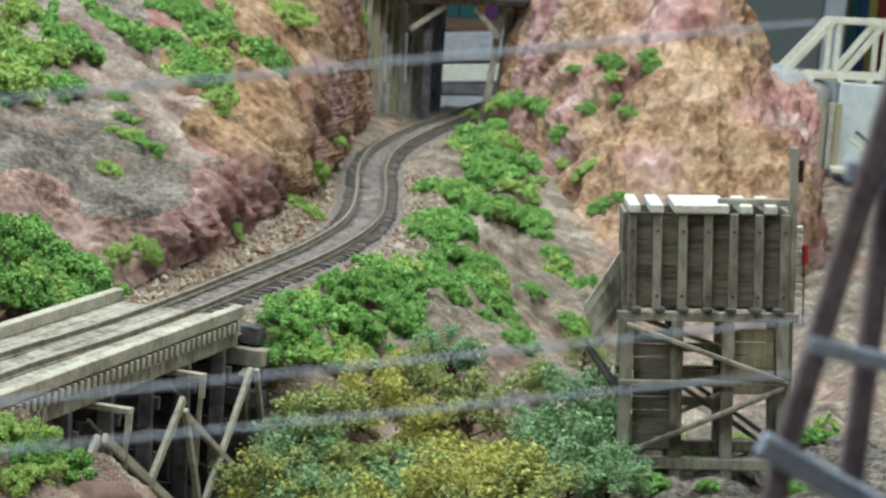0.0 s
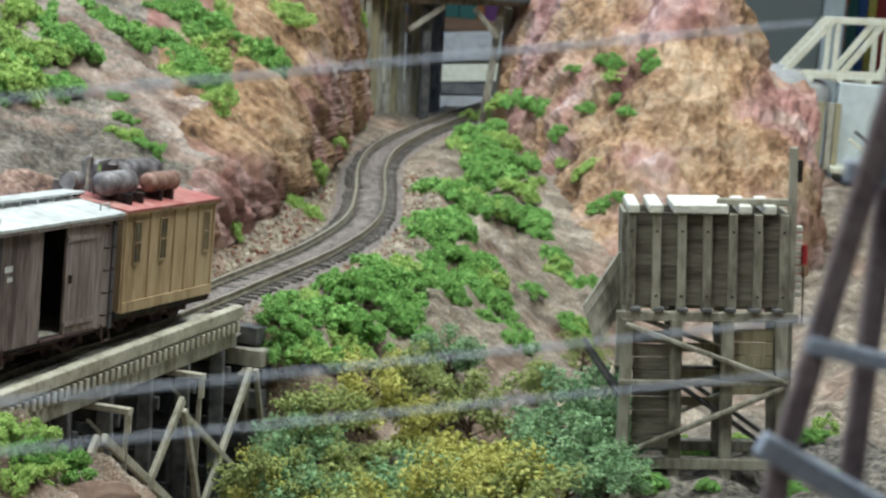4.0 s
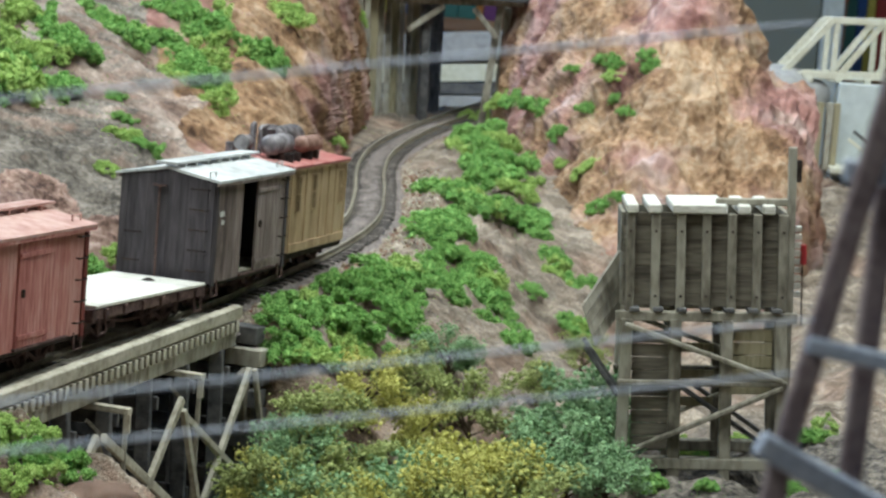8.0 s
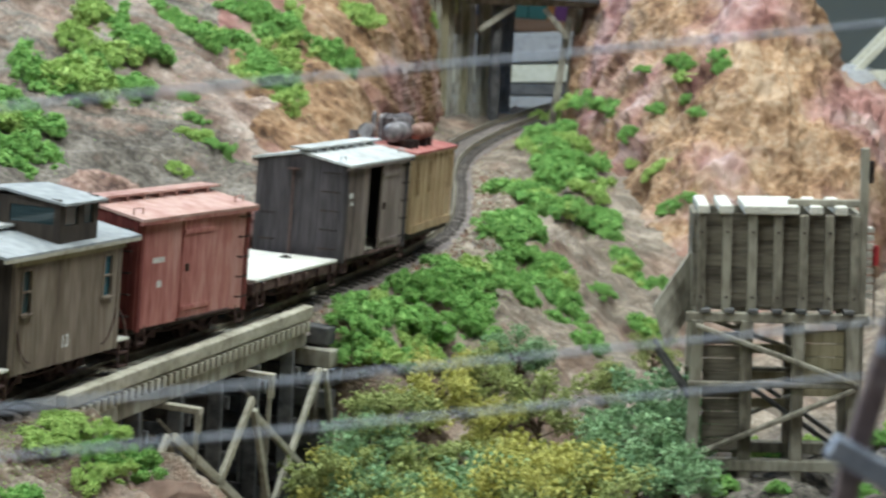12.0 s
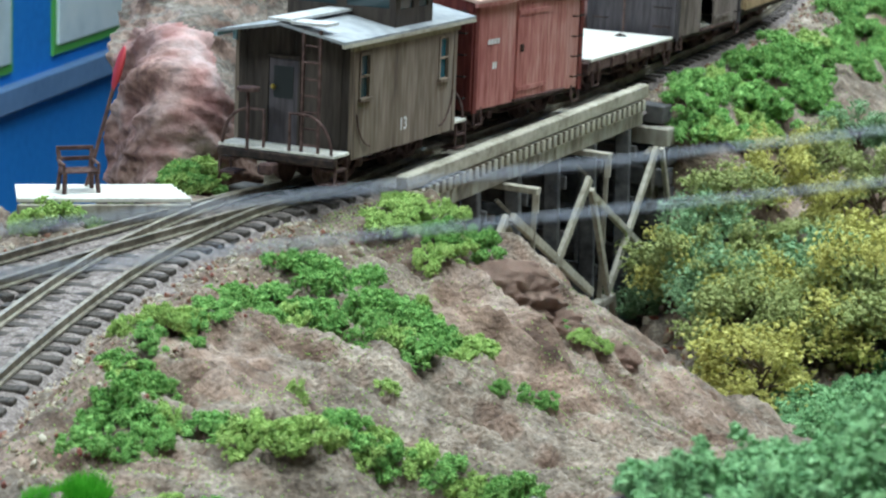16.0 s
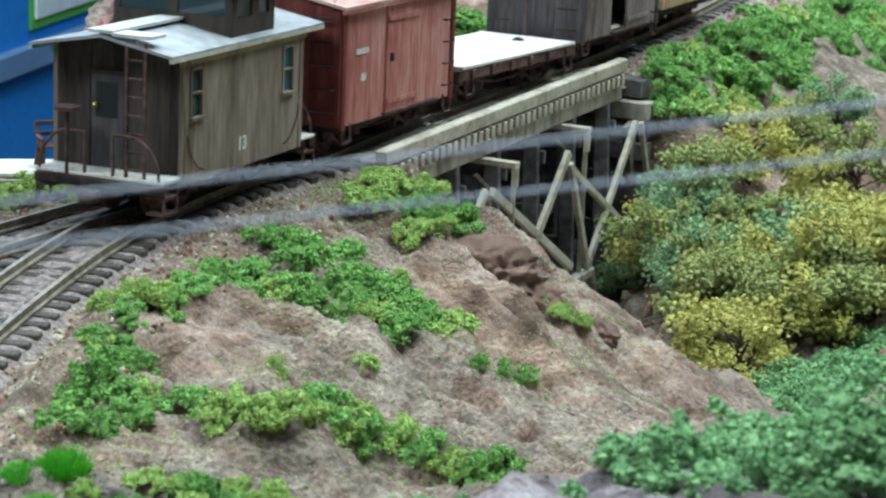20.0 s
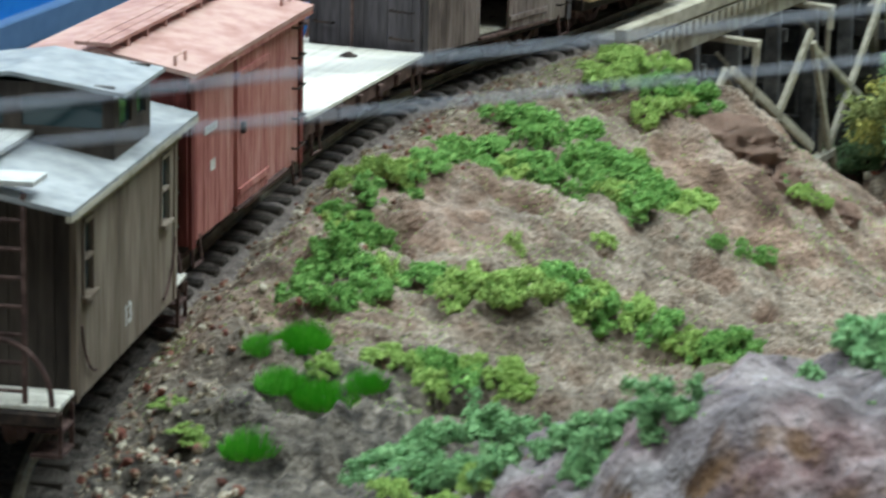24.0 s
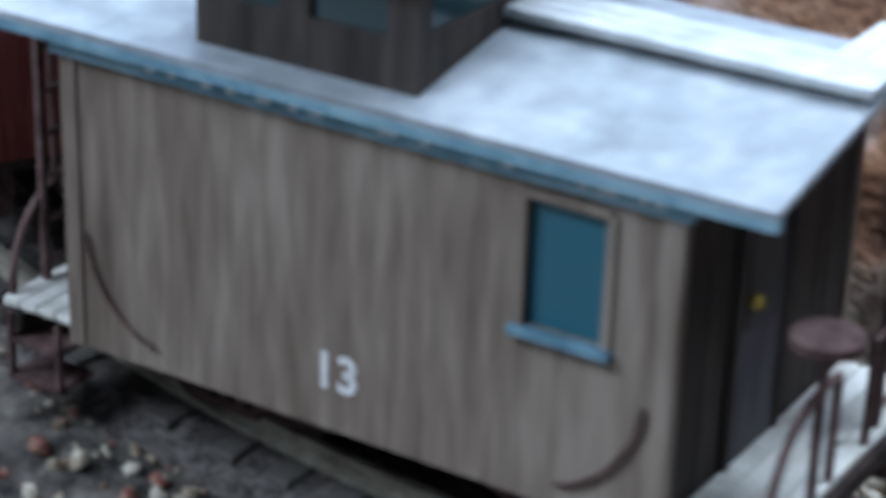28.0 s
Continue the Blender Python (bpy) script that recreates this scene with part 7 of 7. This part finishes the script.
# ---- fluffy trees in the gorge ----
def tree_meshes(mat, seed, n=3000):
    r = np.random.RandomState(seed)
    rr = random.Random(seed)
    bm = bmesh.new()
    rod(bm, (0, 0, -.1), (.02, .01, .5), .030, .018, 6)
    tips = []
    for k in range(24):
        a, h = rr.uniform(0, 6.28), rr.uniform(.02, .5)
        reach, rise = rr.uniform(.18, .55), rr.uniform(.02, .5)
        p0 = Vector((.01, 0, h))
        p1 = p0 + Vector((math.cos(a) * reach * .5, math.sin(a) * reach * .5, rise * .6))
        p2 = p0 + Vector((math.cos(a) * reach, math.sin(a) * reach, rise))
        rod(bm, p0, p1, .012, .008, 5)
        rod(bm, p1, p2, .008, .003, 5)
        tips += [p2, p1.lerp(p2, .5)]
    tips.append(Vector((0, 0, .85)))
    pts, size = [], []
    for _ in range(n):
        t = tips[r.randint(len(tips))]
        d = r.normal(size=3) * np.array([.062, .062, .052])
        pts.append((t.x + d[0], t.y + d[1], max(.03, t.z + d[2])))
        size.append(r.uniform(.012, .029))
    leaf = crumbs("crown", np.array(pts), size, mat, seed, (OCT_V, OCT_F), .45, .3)
    me = bpy.data.meshes.new("trunk")
    bm.to_mesh(me)
    bm.free()
    me.materials.append(M_TWIG)
    return me, leaf


TREE_KINDS = [tree_meshes(M_TREE, 31), tree_meshes(M_TREE_YELLOW, 47), tree_meshes(M_TREE, 59), tree_meshes(M_TREE_GREEN, 71)]
TREE_WORD = ["olive", "yellow-green", "grey-olive", "blue-green"]
TREES = [(-0.098, 0.952, 3, 0.024), (-0.088, 0.938, 0, 0.028), (-0.080, 0.925, 1, 0.027), (-0.096, 0.975, 0, 0.024), (-0.068, 0.958, 2, 0.0261), (-0.051, 0.98, 1, 0.0266), (-0.035, 1.048, 0, 0.0258), (-0.018, 1.079, 3, 0.0239), (-0.026, 0.983, 1, 0.0267), (-0.005, 1.041, 0, 0.0334), (-0.057, 0.943, 0, 0.0258), (-0.036, 0.952, 0, 0.0236), (-0.075, 0.941, 3, 0.0257), (-0.01, 0.958, 1, 0.0262), (0.009, 0.969, 0, 0.0264), (0.028, 1.026, 3, 0.0355), (0.049, 1.033, 3, 0.0383), (0.038, 0.974, 3, 0.0362), (0.055, 0.966, 3, 0.0288), (0.025, 1.099, 0, 0.0189), (0.049, 1.203, 0, 0.0177), (-0.087, 0.957, 3, 0.019), (0.017, 0.927, 0, 0.03), (-0.019, 0.915, 0, 0.0274), (-0.044, 0.91, 1, 0.0273), (-0.062, 0.913, 0, 0.0251), (-0.073, 0.923, 0, 0.0277), (-0.055, 0.88, 2, 0.0332), (-0.042, 0.826, 1, 0.0332), (-0.035, 0.883, 0, 0.0377), (-0.024, 0.88, 1, 0.0353), (-0.014, 0.888, 2, 0.0378), (-0.004, 0.898, 1, 0.0381), (0.007, 0.899, 0, 0.0404), (-0.067, 0.908, 3, 0.0295), (-0.043, 0.898, 1, 0.0337), (-0.009, 0.928, 0, 0.037), (-0.022, 0.913, 3, 0.0342), (0.009, 0.932, 1, 0.0371), (-0.053, 0.907, 0, 0.0317)]
for x, y, kind, tall in TREES:
    tree = thing("tree", TREE_WORD[kind] + " bushy model tree growing in the gorge", "tree", "trees in the gorge")
    for name, me in zip(("trunk", "crown"), TREE_KINDS[kind]):
        ob = new(name, me)
        ob.parent = tree
    s = tall
    tree.matrix_basis = Matrix.Translation((x, y, float(ground_z([(x, y)])[0]) - .001)) @ Matrix.Rotation(rng.uniform(0, 6.28), 4, "Z") @ Matrix.Diagonal((s * rng.uniform(1.1, 1.6), s * rng.uniform(1.1, 1.5), s * rng.uniform(1.0, 1.35), 1))

# ---- bright grass tufts ----
def tuft_mesh(seed):
    r = random.Random(seed)
    bm = bmesh.new()
    for _ in range(420):
        a, d = r.uniform(0, 6.28), math.sqrt(r.random())
        x, y = d * math.cos(a), d * math.sin(a) * .8
        h = (1 - .55 * d * d) * r.uniform(.7, 1.1)
        tx, ty = x * 1.25 + r.uniform(-.12, .12), y * 1.25 + r.uniform(-.12, .12)
        w = .035
        v = [bm.verts.new(p) for p in ((x - w, y, 0), (x + w, y, 0), (x, y + w, 0), (tx, ty, h))]
        for q in ((0, 1, 3), (1, 2, 3), (2, 0, 3)):
            bm.faces.new([v[i] for i in q])
    me = bpy.data.meshes.new("grass_tuft")
    bm.to_mesh(me)
    bm.free()
    me.materials.append(M_TUFT)
    return me


TUFT_MESH = [tuft_mesh(k) for k in (1, 2, 3)]
for p, s in TUFTS:
    co, nor = on_scenery(p)
    ob = new("grass_tuft", rng.choice(TUFT_MESH))
    ob.matrix_basis = Matrix.Translation(co - nor * .0004) @ Matrix.Rotation(rng.uniform(0, 6.28), 4, "Z") @ Matrix.Diagonal((s, s, s * .95, 1))
    tagged(ob, "bright green static-grass tuft among stones", "grass tuft", "grass tufts")
for p in WEEDS:
    co, nor = on_scenery(p)
    ob = new("weed", rng.choice(SHRUB_MESH[M_FOAM_OLIVE.name]))
    s = .0042
    ob.matrix_basis = Matrix.Translation(co) @ Matrix.Rotation(rng.uniform(0, 6.28), 4, "Z") @ Matrix.Diagonal((s, s, s * .7, 1))
    tagged(ob, "small yellow-green weed among loose stones", "weed", "weeds beside the track")

# ---- loose stones ----
M_STONES = material("loose_stones", [(0.04, 0.034, 0.03), (0.26, 0.09, 0.065), (0.28, 0.215, 0.15), (0.40, 0.34, 0.25), (0.52, 0.47, 0.37)], 200, 0.9, 0.3, 3, spread=0.0)
nodes = M_STONES.node_tree.nodes
vary = [k for k in nodes if k.type == "MATH" and k.inputs[1].default_value == 0.0][0]
vary.inputs[1].default_value = .6
M_STONES.node_tree.links.new(nodes.new("ShaderNodeNewGeometry").outputs["Random Per Island"], vary.inputs[0])
for e, pos in zip([k for k in nodes if k.type == "VALTORGB"][0].color_ramp.elements, (.35, .55, .72, .9, 1.0)):
    e.position = pos


def strew(name, label, count, s0, s1, side0, side1, small, large, seed, gap=True):
    r = random.Random(seed)
    xy, sizes = [], []
    while len(xy) < count:
        s, side = r.uniform(s0, s1), side0 + (side1 - side0) * r.random() ** 1.4
        m = MAIN.place(s, side).translation
        xy.append((m.x, m.y))
        sizes.append(small + (large - small) * r.random() ** 3)
    z = ground_z(xy)
    pts = [(x, y, h + q * .35) for (x, y), h, q in zip(xy, z, sizes)]
    tagged(new(name, crumbs(name, np.array(pts), sizes, M_STONES, seed, (ICO_V, ICO_F), .7, .3)), label, "stones", kind="stuff")


A, B = START, START
strew("loose_stones", "pale, red and grey stones strewn beside the nearest curve", 1000, A + .30, A + .45, -.019, -.036, .0005, .0018, 1)
strew("loose_stones", "pale, red and grey stones strewn between track and rock", 1500, A + .45, A + .57, -.020, -.050, .0004, .0016, 11)
strew("loose_stones", "pale and rusty pebbles beside the grass tufts", 450, A + .50, A + .64, -.023, -.044, .0004, .0014, 21)
strew("loose_stones", "brown and pale gravel beside the track on the spur", 1500, A + .56, A + 1.0, -.019, -.050, .0004, .0013, 2)
strew("loose_stones", "grey gravel outside the nearest curve", 1500, A + .28, A + .60, .019, .075, .0005, .0016, 3)
strew("loose_stones", "pale gravel and rubble beside the far track", 1600, A + 1.23, A + 1.75, .024, .042, .0005, .0020, 4)
strew("loose_stones", "brown rubble on the bank side of the far track", 1200, A + 1.23, A + 1.8, -.022, -.045, .0005, .0016, 5)
strew("loose_stones", "gravel beside the siding", 900, A + .66, A + .98, .035, .085, .0005, .0015, 6)
strew("ballast_stones", "loose ballast stones along the track", 3500, A + .30, A + 1.0, -.0215, .0215, .0003, .0008, 7)
strew("ballast_stones", "loose ballast stones along the far track", 3000, A + 1.23, A + 2.1, -.024, .024, .0004, .0009, 8)
# stones in the gorge bed
r = random.Random(9)
xy = [(x, .90 - .35 * max(0, x + .10) - .25 * max(0, x) + r.gauss(0, .02)) for x in [r.uniform(-.22, .10) for _ in range(500)]]
sz = [.0006 + .0034 * r.random() ** 3 for _ in xy]
tagged(new("gorge_stones", crumbs("gorge_stones", np.array([(x, y, h + q * .3) for (x, y), h, q in zip(xy, ground_z(xy), sz)]), sz, M_STONES, 10, (ICO_V, ICO_F), .7, .3)), "brown stones in the gorge bed", "stones", kind="stuff")


# ---- the train's run: its rear end's place along the line ----
RUN = [(0, .5235), (.5, .5525), (1, .5815), (1.5, .6065), (2, .6285), (2.5, .6515), (3, .6735), (3.5, .6985), (5.5, .7925), (6, .817), (7, .861), (8, .903),
       (9, .943), (10, .970), (11, .977), (12, .977), (18, .977), (18.5, .970), (19, .951), (19.5, .923), (20, .888), (20.5, .8475), (22.5, .7017),
       (23, .6662), (23.5, .6318), (24, .5978), (24.5, .5699), (25, .5455), (25.5, .5148), (26, .4784), (26.5, .4490), (27, .4275), (27.5, .3980), (28, .3660)]


def run_at(t):
    """Smooth place along the line at a time (cubic between the rows)."""
    ts = [r[0] for r in RUN]
    i = min(max(int(np.searchsorted(ts, t, side="right")) - 1, 0), len(RUN) - 2)
    t0, s0 = RUN[i]
    t1, s1 = RUN[i + 1]

    def slope(k):
        if k <= 0 or k >= len(RUN) - 1:
            a, b = (0, 1) if k <= 0 else (-2, -1)
            return (RUN[b][1] - RUN[a][1]) / (RUN[b][0] - RUN[a][0])
        d0 = (RUN[k][1] - RUN[k - 1][1]) / (RUN[k][0] - RUN[k - 1][0])
        d1 = (RUN[k + 1][1] - RUN[k][1]) / (RUN[k + 1][0] - RUN[k][0])
        return 0 if d0 * d1 <= 0 else 2 * d0 * d1 / (d0 + d1)
    h, u = t1 - t0, (t - t0) / (t1 - t0)
    return s0 * (2 * u ** 3 - 3 * u ** 2 + 1) + s1 * (3 * u ** 2 - 2 * u ** 3) + h * slope(i) * (u ** 3 - 2 * u ** 2 + u) + h * slope(i + 1) * (u ** 3 - u ** 2)


def car_pose(s, length):
    a, b = MAIN.at(s + length * .2), MAIN.at(s + length * .8)
    m = (a + b) / 2
    return Matrix.Translation((m[0], m[1], float(rail_z(m[1])))) @ tilted(m[1]) @ Matrix.Rotation(math.atan2(b[1] - a[1], b[0] - a[0]), 4, "Z")


def motions():
    times = [k * .25 for k in range(113)]
    for car, off, length in TRAIN:
        walk(car, [(t, car_pose(START + run_at(t) + off, length)) for t in times])
    # the added cover swings up at the moment the headlight is switched on
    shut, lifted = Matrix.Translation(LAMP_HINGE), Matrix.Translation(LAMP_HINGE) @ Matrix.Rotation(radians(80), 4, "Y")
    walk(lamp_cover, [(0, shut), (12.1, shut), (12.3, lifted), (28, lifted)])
    steps = sorted({round(k * .1, 2) for k in range(121)} | {18.0} | {round(18 + k * .1, 2) for k in range(101)})
    for wheel, car, x in WHEELS:
        base = Matrix.Translation(wheel.location)
        start = run_at(0)
        walk(wheel, [(t, base @ Matrix.Rotation((run_at(t) - start) / .0063, 4, "Y")) for t in steps])


motions()
